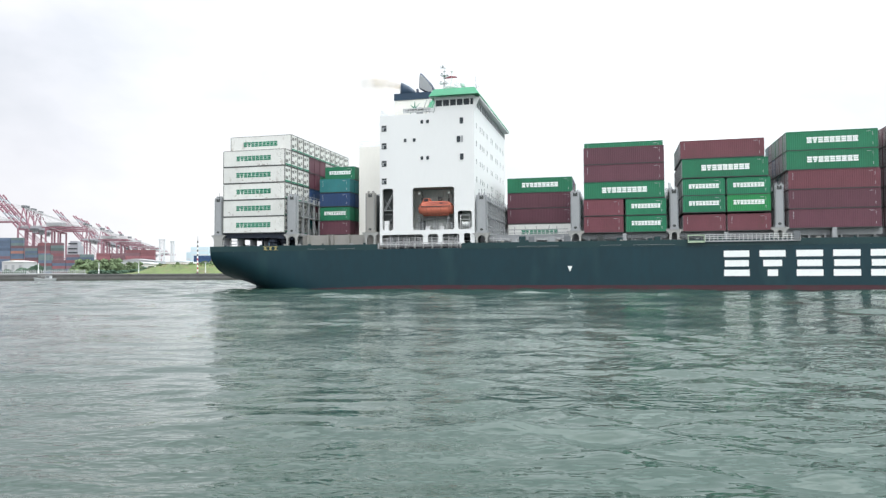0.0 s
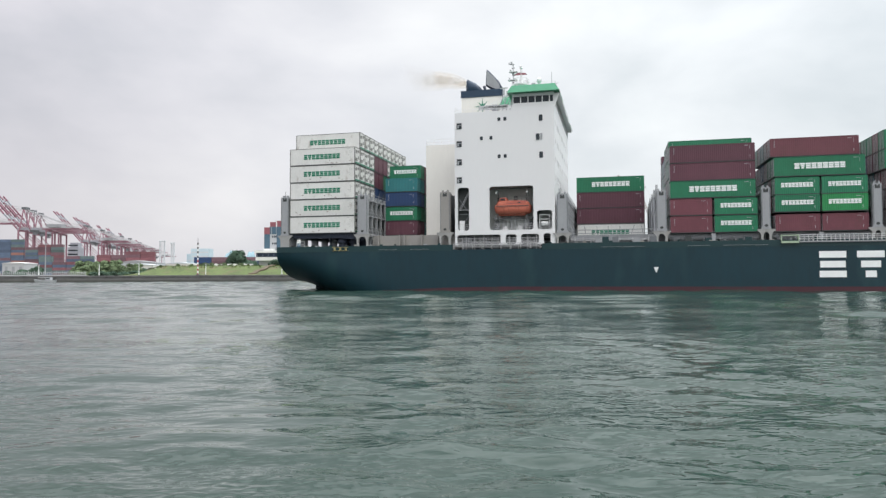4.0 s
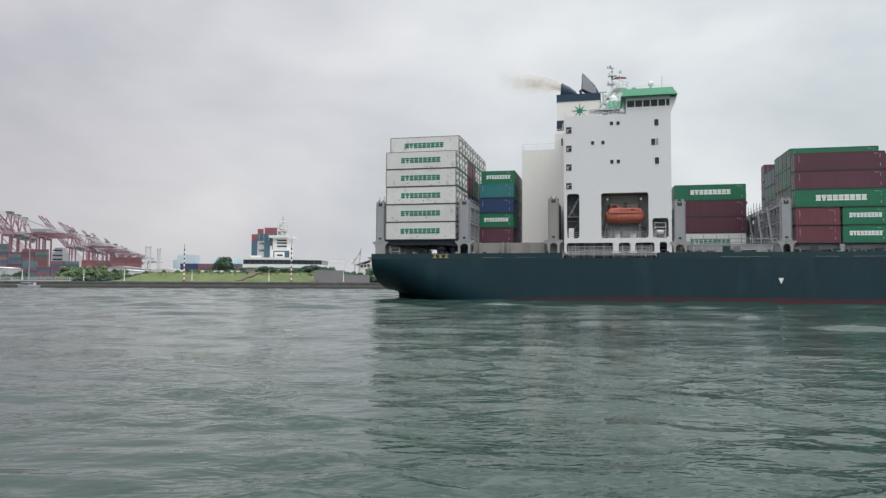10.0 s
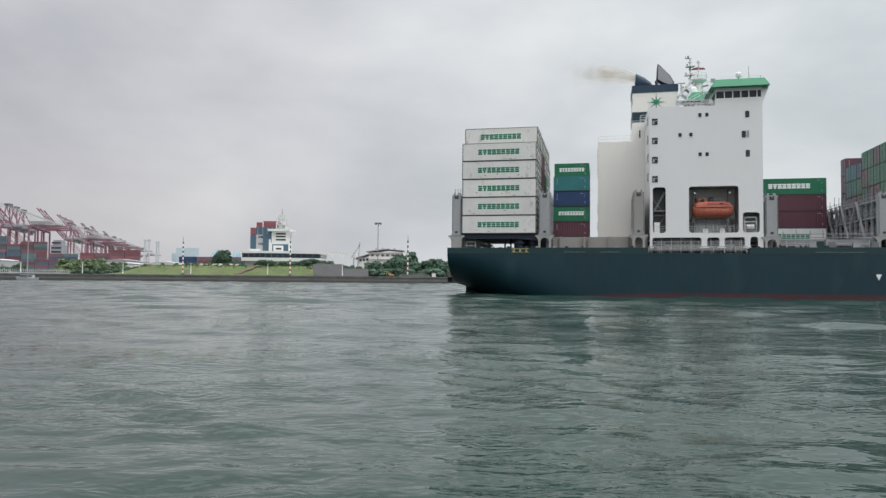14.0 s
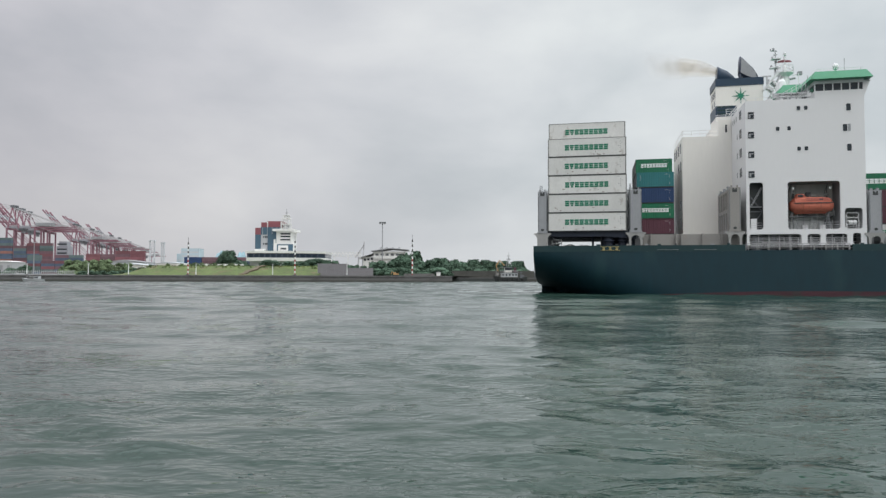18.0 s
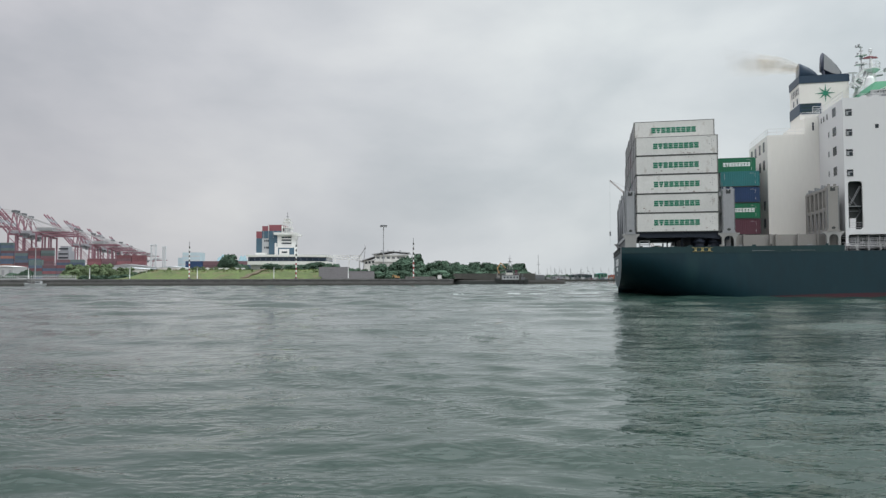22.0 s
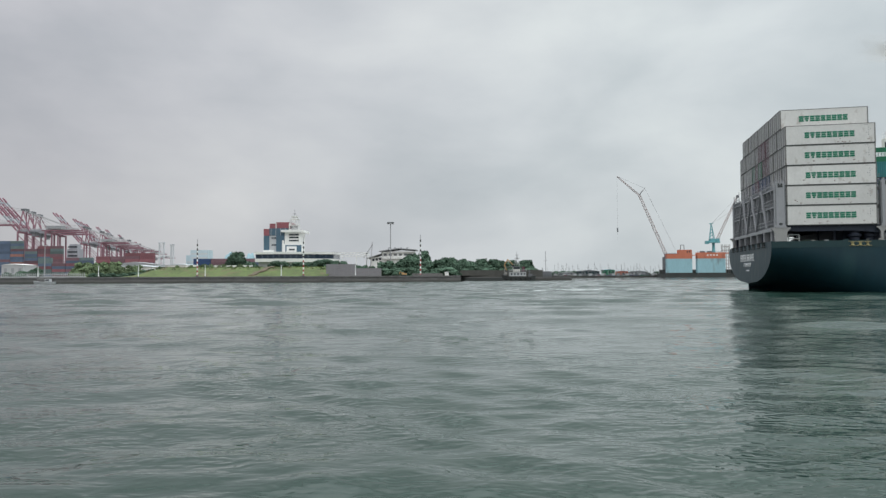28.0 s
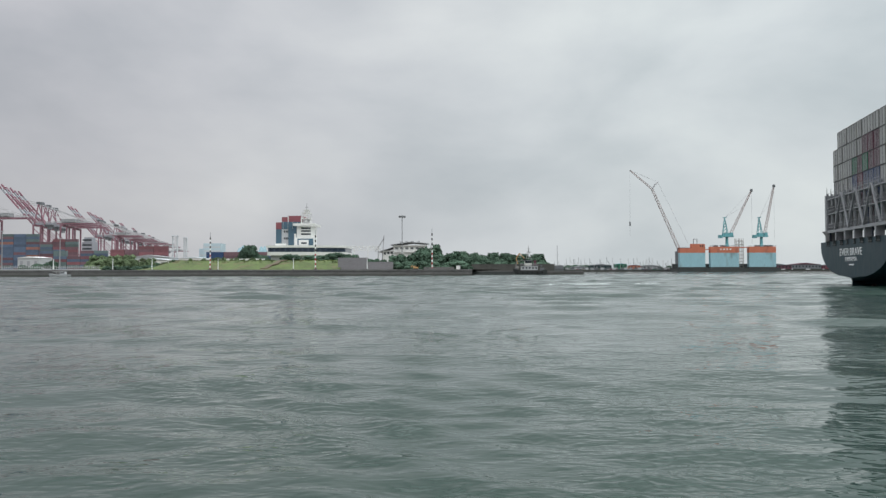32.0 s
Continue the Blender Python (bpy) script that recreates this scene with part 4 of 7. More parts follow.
# bridge: a wheelhouse across the whole beam with wings, green roof fascia
for a, b in ((Y0 + 0.02, 7.4), (Y1 - 7.4, Y1 - 0.02)):
    for z0, z1 in ((ZT, 30.55), (31.6, 32.12)):
        part("bridge_wing_wall", boxes((39.3, U1, a, b, z0, z1)), WHITE, ship, "white bridge wing wall")
part("wheelhouse", boxes((36.3, U1 - 0.01, 7.4, BEAM - 7.4, ZT - 0.3, 32.1)), WHITE, ship)
for k, u in enumerate((39.3, 40.55, 41.75, 42.9, 44.05, 45.2, 45.85)):
    part("window_post", boxes((u, u + 0.15, Y0 + 0.03, Y0 + 0.2, 30.55, 31.6)), WHITE, ship)
part("bridge_side_glass", boxes((39.4, 45.9, Y0 + 0.1, Y0 + 0.14, 30.55, 31.6)), PANE, ship, "dark bridge side windows")
part("bridge_aft_glass", boxes((39.36, 39.4, Y0 + 0.2, 7.4, 30.55, 31.6)), PANE, ship)
part("bridge_front_glass", boxes((U1 - 0.1, U1 - 0.06, Y0 + 0.2, 7.4, 30.55, 31.6), (U1 + 0.0, U1 + 0.03, 7.6, BEAM - 7.6, 30.55, 31.6), (U1 - 0.1, U1 - 0.06, BEAM - 7.4, Y1 - 0.2, 30.55, 31.6)), PANE, ship, "dark bridge front windows")
for i in range(22):
    y = Y0 + 0.3 + i * 1.5
    part("mullion", boxes((U1 - 0.12, U1 + 0.06, y, y + 0.28, 30.5, 31.65)), WHITE, ship)


def roof_slab(bm, x0, x1, y0, y1, z0, z1, inset):
    loft(bm, [[(x0, y0, z0), (x1, y0, z0), (x1, y1, z0), (x0, y1, z0)], [(x0 + inset, y0 + inset * 0.5, z1), (x1 - inset, y0 + inset * 0.5, z1), (x1 - inset, y1 - inset * 0.5, z1), (x0 + inset, y1 - inset * 0.5, z1)]])


bm = bmesh.new()
roof_slab(bm, 38.5, 46.95, -0.55, 7.4, 32.12, 33.3, 0.75)
part("bridge_wing_roof", bm, ROOF_GREEN, ship, "bright green roof over the bridge wing")
bm = bmesh.new()
roof_slab(bm, 38.5, 46.95, BEAM - 7.4, BEAM + 0.55, 32.12, 33.3, 0.75)
part("bridge_wing_roof", bm, ROOF_GREEN, ship, "bright green roof over the bridge wing")
bm = bmesh.new()
roof_slab(bm, 35.9, 46.9, 7.42, BEAM - 7.42, 32.1, 33.6, 0.9)
part("wheelhouse_roof", bm, ROOF_GREEN, ship, "bright green wheelhouse roof")
part("front_visor", boxes((U1 + 0.06, U1 + 0.9, 0.5, BEAM - 0.5, 31.7, 31.9)), WHITE, ship)
part("wing_bracket", made(prism, [(45.98, 29.4), (46.9, 31.9), (45.98, 31.9)], "y", 0.5, 0.8), WHITE, ship)
part("bridge_bar", boxes((35.4, 39.0, Y0 + 0.5, Y0 + 0.55, 29.95, 30.5)), LOGO_WHITE, ship)
bm = bmesh.new()
railing(bm, (33.9, Y0 + 0.4, ZT), (38.4, Y0 + 0.4, ZT), 0.95, 0.9, 2, 0.05)
part("banner_rail", bm, WHITE, ship)
part("banner_board", boxes((33.6, 38.4, Y0 + 0.5, Y0 + 0.56, 29.86, 30.62)), PLASTER_GREY, ship)
for k, w, z, h in ((0.3, 0.5, 30.3, 0.2), (1.0, 0.9, 30.3, 0.2), (2.1, 0.9, 30.3, 0.2), (0.0, 0.8, 29.98, 0.14), (1.0, 0.7, 29.98, 0.14), (1.9, 1.1, 29.98, 0.14), (3.2, 0.6, 29.98, 0.14)):
    part("banner_bar", boxes((34.2 + k, 34.2 + k + w, Y0 + 0.46, Y0 + 0.49, z, z + h)), MACHINE, ship)
part("stairway", bars([((38.7, 1.2, 29.85), (39.2, 2.4, 31.9)), ((38.5, 1.2, 29.85), (39.0, 2.4, 31.9))], 0.1), WHITE, ship)

for k in range(4):
    part("wing_strut", bars([((36.9 + 0.55 * k, 1.0 + 0.3 * k, ZT), (37.6 + 0.55 * k, 1.6 + 0.3 * k, 32.1))], 0.09), GREY, ship)
bm = bmesh.new()
railing(bm, (35.2, 1.6, ZT + 0.4), (38.4, 1.6, 31.6), 0.9, 0.8, 2, 0.05)
part("wing_stair_rail", bm, WHITE, ship)
part("deck_cabinet", boxes((35.6, 36.5, 2.2, 3.2, ZT, 31.0)), GREY, ship)
part("deck_cabinet", boxes((33.9, 34.6, 5.2, 6.4, ZT, 30.9)), WHITE, ship)

# mast with radar, domes and aerials
mast = part("mast", made(lathe, [(1.0, 33.4), (0.85, 36.4), (0.5, 37.4)], 38.7, 15.0, 12), WHITE, ship, "white signal mast on a raked bracket")
for y in (14.2, 15.8):
    part("mast_bracket", bars([((35.3, y, 34.6), (37.6, y, 37.4)), ((36.4, y, 33.4), (38.4, y, 36.4)), ((35.9, y, 35.3), (37.0, y, 34.4)), ((36.6, y, 36.2), (37.7, y, 35.3))], 0.34), WHITE, mast)
part("mast_platform", made(lathe, [(0.6, 36.7), (1.5, 37.3), (1.5, 37.5), (0.4, 37.5)], 38.7, 15.0, 14), WHITE, mast)
bm = bmesh.new()
for i in range(10):
    a, b = 2 * math.pi * i / 10, 2 * math.pi * (i + 1) / 10
    p, q = [Vector((38.7 + 1.5 * math.cos(k), 15.0 + 1.5 * math.sin(k), 37.5)) for k in (a, b)]
    railing(bm, p, q, 1.0, 2, 2, 0.05)
part("mast_rail", bm, WHITE, mast)
part("signal_pole", bars([((37.45, 15, 37.5), (37.4, 15, 41.5)), ((36.6, 15, 41.45), (37.7, 15, 41.35)), ((37.0, 15, 40.0), (37.9, 15, 40.0)), ((36.65, 15, 41.4), (36.65, 15, 41.75)), ((37.1, 15, 40.7), (37.7, 15, 40.75))], 0.2, n=6), PLASTER_GREY, mast, "pale grey pole with short yards")
part("signal_lamp", boxes((36.95, 37.25, 14.85, 15.15, 41.5, 41.85), (37.25, 37.6, 14.8, 15.2, 39.3, 39.75), (37.5, 37.85, 14.8, 15.2, 38.3, 38.7)), GREY, mast)
part("radar_post", made(lathe, [(0.35, 37.5), (0.3, 38.6), (0.16, 38.8), (0.16, 40.5), (0.3, 40.55), (0.3, 40.9), (0.1, 41.0)], 38.85, 15.0, 8), WHITE, mast)
part("radar_scanner", made(prism, [(37.6, 39.35), (39.95, 39.35), (39.7, 39.6), (38.5, 39.75), (37.8, 39.55)], "y", 14.85, 15.15), BRICK_RED, mast, "dark red radar scanner")
part("aft_radar", boxes((35.1, 36.5, 14.0, 14.2, 36.75, 36.95), (35.7, 35.95, 14.0, 14.2, 35.2, 36.75)), PLASTER_GREY, mast)
part("side_camera", boxes((40.8, 41.5, 14.6, 15.2, 37.0, 37.55)), GREY, mast)
part("camera_arm", bars([((40.1, 15, 37.0), (40.8, 15, 37.2)), ((40.6, 13.5, 33.5), (40.6, 13.5, 36.9)), ((35.8, 13.5, 33.5), (35.8, 13.5, 35.4))], 0.11), WHITE, mast)
bm = bmesh.new()
lathe(bm, [(0.12, 33.2), (0.12, 34.55), (0.3, 34.6), (0.42, 34.85), (0.43, 35.1), (0.34, 35.38), (0.12, 35.5)], 43.3, 3.9, 12)
part("satellite_dome", bm, WHITE, ship, "white satellite dome", True)
for z, w in ((36.0, 1.5), (38.4, 1.0), (39.9, 0.8)):
    part("mast_shelf", boxes((37.5 - w, 38.2, 14.4, 15.6, z, z + 0.1)), WHITE, mast)
    part("shelf_lamp", boxes((37.6 - w, 37.85 - w, 14.8, 15.1, z + 0.1, z + 0.5)), GREY, mast)
for dy in (-1.6, 1.6):
    part("mast_stay", bars([((38.2, 15 + 0.3 * dy, 37.3), (36.6, 15 + dy, 33.6))], 0.16), WHITE, mast)
part("horn", bars([((39.4, 14.3, 36.2), (40.3, 14.1, 36.3))], 0.35, n=8), GREY, mast)
bm = bmesh.new()
lathe(bm, [(0.9, 33.5), (0.9, 33.8), (0.6, 35.2), (0.3, 35.6)], 37.6, 12.0, 12)
part("radar_base", bm, WHITE, ship)
part("whip_aerial", bars([((45.2, 6.0, 33.0), (45.2, 6.0, 36.9)), ((46.1, 2.0, 33.0), (46.1, 2.0, 34.2)), ((45.8, 2.0, 33.6), (46.6, 2.0, 33.9)), ((41.0, 10.0, 33.5), (41.0, 10.0, 35.5))], 0.08, n=6), GREY, ship)
bm = bmesh.new()
railing(bm, (40, 1.0, 33.05), (46, 1.0, 33.05), 0.9, 1.5, 2, 0.04)
part("bridge_roof_rail", bm, WHITE, ship)

# engine casing and funnel
part("engine_casing", boxes((21.7, 29.58, 11.4, 24.6, 9.4, 26.45), (27.5, 29.58, 11.42, 24.6, 26.45, 29.2)), CREAM, ship, "cream engine casing block")
windows([(13.8, 24.9), (16.6, 24.9), (19.7, 24.9), (22.6, 24.9), (13.8, 21.8), (16.6, 21.8), (13.8, 15), (13.8, 12)], ship, "y", 21.7, 0.9, 1.5, -1, GREY_DARK)
part("casing_slot", boxes((28.6, 28.85, 11.36, 11.42, 27.0, 28.3)), PANE, ship)
bm = bmesh.new()
railing(bm, (21.8, 11.5, 26.45), (27.4, 11.5, 26.45), 1.05, 1.5, 2, 0.05)
railing(bm, (21.8, 11.5, 26.45), (21.8, 24.5, 26.45), 1.05, 1.5, 2, 0.05)
part("casing_rail", bm, WHITE, ship)
funnel = part("funnel", boxes((27.7, 35.3, 14.6, 20.4, 26.0, 35.65)), CREAM, ship, "cream funnel with a green star mark")
part("funnel_band", boxes((27.6, 35.4, 14.5, 20.5, 35.65, 36.95)), NAVY, funnel, "navy band round the funnel top")
part("funnel_louvre_band", boxes((27.62, 31.0, 14.52, 20.48, 30.4, 32.2)), NAVY, funnel)
for z in (30.7, 31.3, 31.9):
    part("louvre", boxes((27.9, 30.4, 14.46, 14.52, z, z + 0.3)), BULWARK_GREEN, funnel)
for y in (15.2, 16.1, 17.0, 17.9, 18.8):
    part("slot", boxes((27.66, 27.7, y, y + 0.35, 34.0, 35.1)), PANE, funnel)
windows([(15.9, 32.9), (18.0, 32.9)], funnel, "y", 27.7, 0.7, 1.0, -1)
bm = bmesh.new()
railing(bm, (28.8, 11.6, 29.85), (31.6, 11.6, 29.85), 1.1, 1.2, 3, 0.06)
railing(bm, (27.5, 13.4, 29.3), (30.4, 13.4, 29.3), 1.1, 1.2, 3, 0.06)
part("funnel_platform_rail", bm, WHITE, funnel)
star = [((31.7 + (1.35 if i % 2 == 0 else 0.36) * math.sin(math.pi * i / 8) * (1 if i % 4 else 1.15)), 33.85 + (1.35 if i % 2 == 0 else 0.36) * math.cos(math.pi * i / 8) * (1 if i % 4 else 1.15)) for i in range(16)]
part("star_mark", made(prism, star, "y", 14.53, 14.59), LOGO_GREEN, funnel, "green eight-pointed star mark")


def exhaust(bm, y, stations):
    """A fat uptake whose mouth faces aft and whose back slopes down forward: x, bottom, top, half width."""
    n = 16
    rings = []
    for x, zb, zt, w in stations:
        ring = []
        for i in range(n):
            c, s = math.cos(2 * math.pi * i / n), math.sin(2 * math.pi * i / n)
            ring.append((x + 0.12 * s, y + w * math.copysign(abs(c) ** 0.6, c), (zb + zt) / 2 + (zt - zb) / 2 * math.copysign(abs(s) ** 0.6, s)))
        rings.append(ring)
    loft(bm, rings)


bm = bmesh.new()
exhaust(bm, 17.5, [(28.3, 36.92, 39.85, 1.1), (28.9, 36.92, 39.5, 1.15), (29.8, 36.92, 39.0, 1.15), (30.7, 36.92, 38.2, 1.1), (31.4, 36.92, 37.2, 1.0)])
part("exhaust_pipe", bm, NAVY, funnel, "navy exhaust uptake with its mouth facing aft", True)
part("exhaust_lip", made(exhaust, 17.5, [(28.24, 37.1, 39.8, 0.98), (28.33, 37.1, 39.8, 0.98)]), GREY, funnel)
bm = bmesh.new()
exhaust(bm, 17.5, [(32.05, 38.3, 41.5, 0.95), (32.5, 38.0, 41.1, 1.0), (33.3, 37.5, 40.2, 1.0), (34.2, 36.95, 39.2, 0.95), (34.9, 36.92, 37.9, 0.85)])
part("exhaust_pipe", bm, SOOT, funnel, "tall sooty leaning uptake", True)
part("exhaust_shield", made(prism, [(32.15, 38.4), (33.3, 37.7), (34.75, 37.2), (34.55, 38.3), (33.3, 40.0), (32.2, 41.0)], "y", 16.42, 16.5), GREY, funnel, "pale worn patch of the uptake")
part("small_uptake", bars([((32.0, 16.0, 36.9), (31.8, 16.0, 38.0)), ((34.6, 19, 36.9), (34.4, 19, 38.4))], 0.5, n=8), SOOT, funnel)
# stowed gangway amidships
gang = part("gangway", boxes((80.0, 94.6, -0.25, 0.1, 7.25, 7.45)), GREY, ship, "grey stowed gangway on the rail")
bm = bmesh.new()
railing(bm, (81.5, -0.25, 7.4), (94.6, -0.25, 7.4), 0.95, 0.6, 3, 0.06)
part("gangway_rail", bm, WHITE, gang)
part("gangway_platform", boxes((79.0, 81.4, -0.4, 0.4, 7.15, 7.45), (79.0, 79.1, -0.4, 0.4, 7.3, 8.4), (79.0, 81.4, -0.42, -0.34, 8.2, 8.35), (81.3, 81.4, -0.4, 0.4, 7.3, 8.4)), GANGWAY_GREEN, gang, "pale green gangway platform")
part("gangway_winch", boxes((93.7, 94.6, -0.3, 0.4, 7.45, 8.7)), GREY_DARK, gang)
for u in (16.5, 22.0, 53.0, 56.5, 66.0, 71.0, 74.0):
    part("rail_strip", boxes((u, u + 3.2, -0.06, -0.02, 6.95, 6.985)), GREY, ship)

# lashing gear, pipes and stanchions along the side of the open hatches
r_gear = random.Random(17)
for a, b in ((48.4, 61.0), (63.4, 76.0), (78.2, 90.8)):
    n = 9
    for k in range(n):
        u = a + (b - a) * (k + 0.5) / n + r_gear.uniform(-0.4, 0.4)
        part("deck_stanchion", bars([((u, 0.35, 6.8), (u, 0.35, 8.3 + r_gear.uniform(0, 0.4)))], 0.09), PALE_STEEL if a < 60 else GREY_DARK, ship)
        if r_gear.random() < 0.55:
            w, h = r_gear.uniform(0.4, 1.1), r_gear.uniform(0.3, 0.9)
            part("deck_fitting", boxes((u + 0.2, u + 0.2 + w, 0.15, 0.45, 7.6, 7.7 + h)), (GREY_DARK, MACHINE, GREY, BULWARK_GREEN)[k % 4], ship)
    for z in (7.95, 8.3):
        part("side_pipe", bars([((a, 0.4, z), (b, 0.4, z + r_gear.uniform(-0.1, 0.1)))], 0.08, n=6), PALE_STEEL if a < 60 else GREY_DARK, ship)
for k in range(7):
    u = 49.0 + 1.75 * k
    part("lashing_rod", bars([((u, 0.7, 9.0), (u + r_gear.uniform(-0.5, 0.5), 0.7, 10.0 + r_gear.uniform(0, 0.5)))], 0.07), GREY_DARK, ship)
part("lashing_rail", boxes((48.6, 61.0, 0.6, 0.72, 9.62, 9.74), (48.6, 61.0, 0.6, 0.72, 9.1, 9.2)), GREY, ship)

# ---------------------------------------------------------------- lifeboat in its bay
boat = thing("lifeboat", "orange enclosed lifeboat hanging in the ship's boat bay", "lifeboat")
aboard.append((boat, pose(39.0, 2.2, 13.7)))
boat.scale = (1.0, 1.0, 1.15)


def boat_ring(x, w, zb, zt, p=0.75, n=16):
    """A rounded cross section; a small p makes it boxy."""
    pts = []
    for i in range(n):
        a = 2 * math.pi * (i + 0.5) / n
        c, s = math.cos(a), math.sin(a)
        pts.append((x, w * math.copysign(abs(c) ** p, c), (zt if s > 0 else zb) * math.copysign(abs(s) ** p, s)))
    return pts


bm = bmesh.new()
loft(bm, [boat_ring(*r) for r in ((-3.0, 0.45, 0.35, 0.3), (-2.85, 0.85, 0.75, 0.4), (-2.2, 1.2, 1.0, 0.42), (0, 1.3, 1.05, 0.42), (2.0, 1.25, 1.0, 0.42), (2.8, 1.05, 0.85, 0.4), (3.0, 0.7, 0.6, 0.35))])
part("boat_hull", bm, ORANGE, boat, "orange boat hull", True)
bm = bmesh.new()
loft(bm, [boat_ring(*r, 0.45) for r in ((-2.75, 0.5, 0.1, 0.55), (-2.4, 0.95, 0.2, 0.85), (-1.0, 1.1, 0.2, 1.0), (1.4, 1.12, 0.2, 0.98), (2.3, 1.05, 0.2, 0.9), (2.75, 0.8, 0.1, 0.62))])
part("boat_canopy", bm, ORANGE, boat, "boxy orange canopy")
bm = bmesh.new()
loft(bm, [boat_ring(*r, 0.5) for r in ((-2.3, 0.5, 0.1, 1.05), (-2.05, 0.72, 0.2, 1.45), (-1.1, 0.74, 0.2, 1.5), (-0.75, 0.6, 0.1, 1.1))])
part("cockpit", bm, ORANGE, boat, "raised steering cockpit")
part("fender_strip", boxes((-2.7, 2.75, -1.35, -1.29, 0.1, 0.22)), MACHINE, boat)
part("keel", made(prism, [(-2.6, -0.75), (-2.2, -1.15), (2.0, -1.15), (2.5, -0.8)], "y", -0.12, 0.12), ORANGE, boat)
part("boat_hook", boxes((-2.55, -2.3, -0.15, 0.15, 0.7, 1.5), (2.1, 2.35, -0.15, 0.15, 0.8, 1.4)), MACHINE, boat)
bm = bmesh.new()
railing(bm, (-0.4, -0.8, 0.98), (2.2, -0.8, 0.92), 0.28, 0.65, 1, 0.05)
part("grab_rail", bm, BEIGE, boat)
for z in (0.5, 0.72):
    part("canopy_seam", boxes((-0.9, 2.3, -1.14, -1.11, z, z + 0.05)), BRICK_RED, boat)
part("side_hatch", boxes((0.9, 1.4, -1.15, -1.10, 0.56, 0.7)), MACHINE, boat)
part("cockpit_window", boxes((-1.95, -1.2, -0.76, -0.72, 1.0, 1.3)), PANE, boat)
for x, dz in ((-2.42, 1.5), (2.22, 1.4)):
    part("fall_wire", bars([((x, 0, dz), (x, 0, 2.5))], 0.07), MACHINE, boat)


# ---------------------------------------------------------------- containers
CW = 2.438


def corrugated(bm, L, H, y, out, pitch, depth):
    """A ribbed side wall; out is the way that it faces."""
    xs, n = [], max(4, int(round((L - 0.3) / pitch)))
    for i in range(n):
        a = 0.15 + (L - 0.3) * i / n
        p = (L - 0.3) / n
        xs += [(a, 0), (a + p * 0.28, 0), (a + p * 0.5, depth), (a + p * 0.78, depth)]
    xs.append((L - 0.15, 0))
    lo = [bm.verts.new((x, y - out * d, 0.14)) for x, d in xs]
    hi = [bm.verts.new((x, y - out * d, H - 0.1)) for x, d in xs]
    for i in range(len(xs) - 1):
        bm.faces.new((lo[i], lo[i + 1], hi[i + 1], hi[i]))


def container_frame(bm, L, H):
    for x in (0, L - 0.15):
        for y in (0, CW - 0.12):
            box(bm, x, x + 0.15, y, y + 0.12, 0.118, H - 0.118)
    for y in (0, CW - 0.1):
        box(bm, 0.17, L - 0.17, y, y + 0.08, H - 0.1, H - 0.01)
    for x in (0, L - 0.12):
        box(bm, x, x + 0.12, 0.12, CW - 0.12, H - 0.12, H - 0.01)


kinds, outermost = {}, []


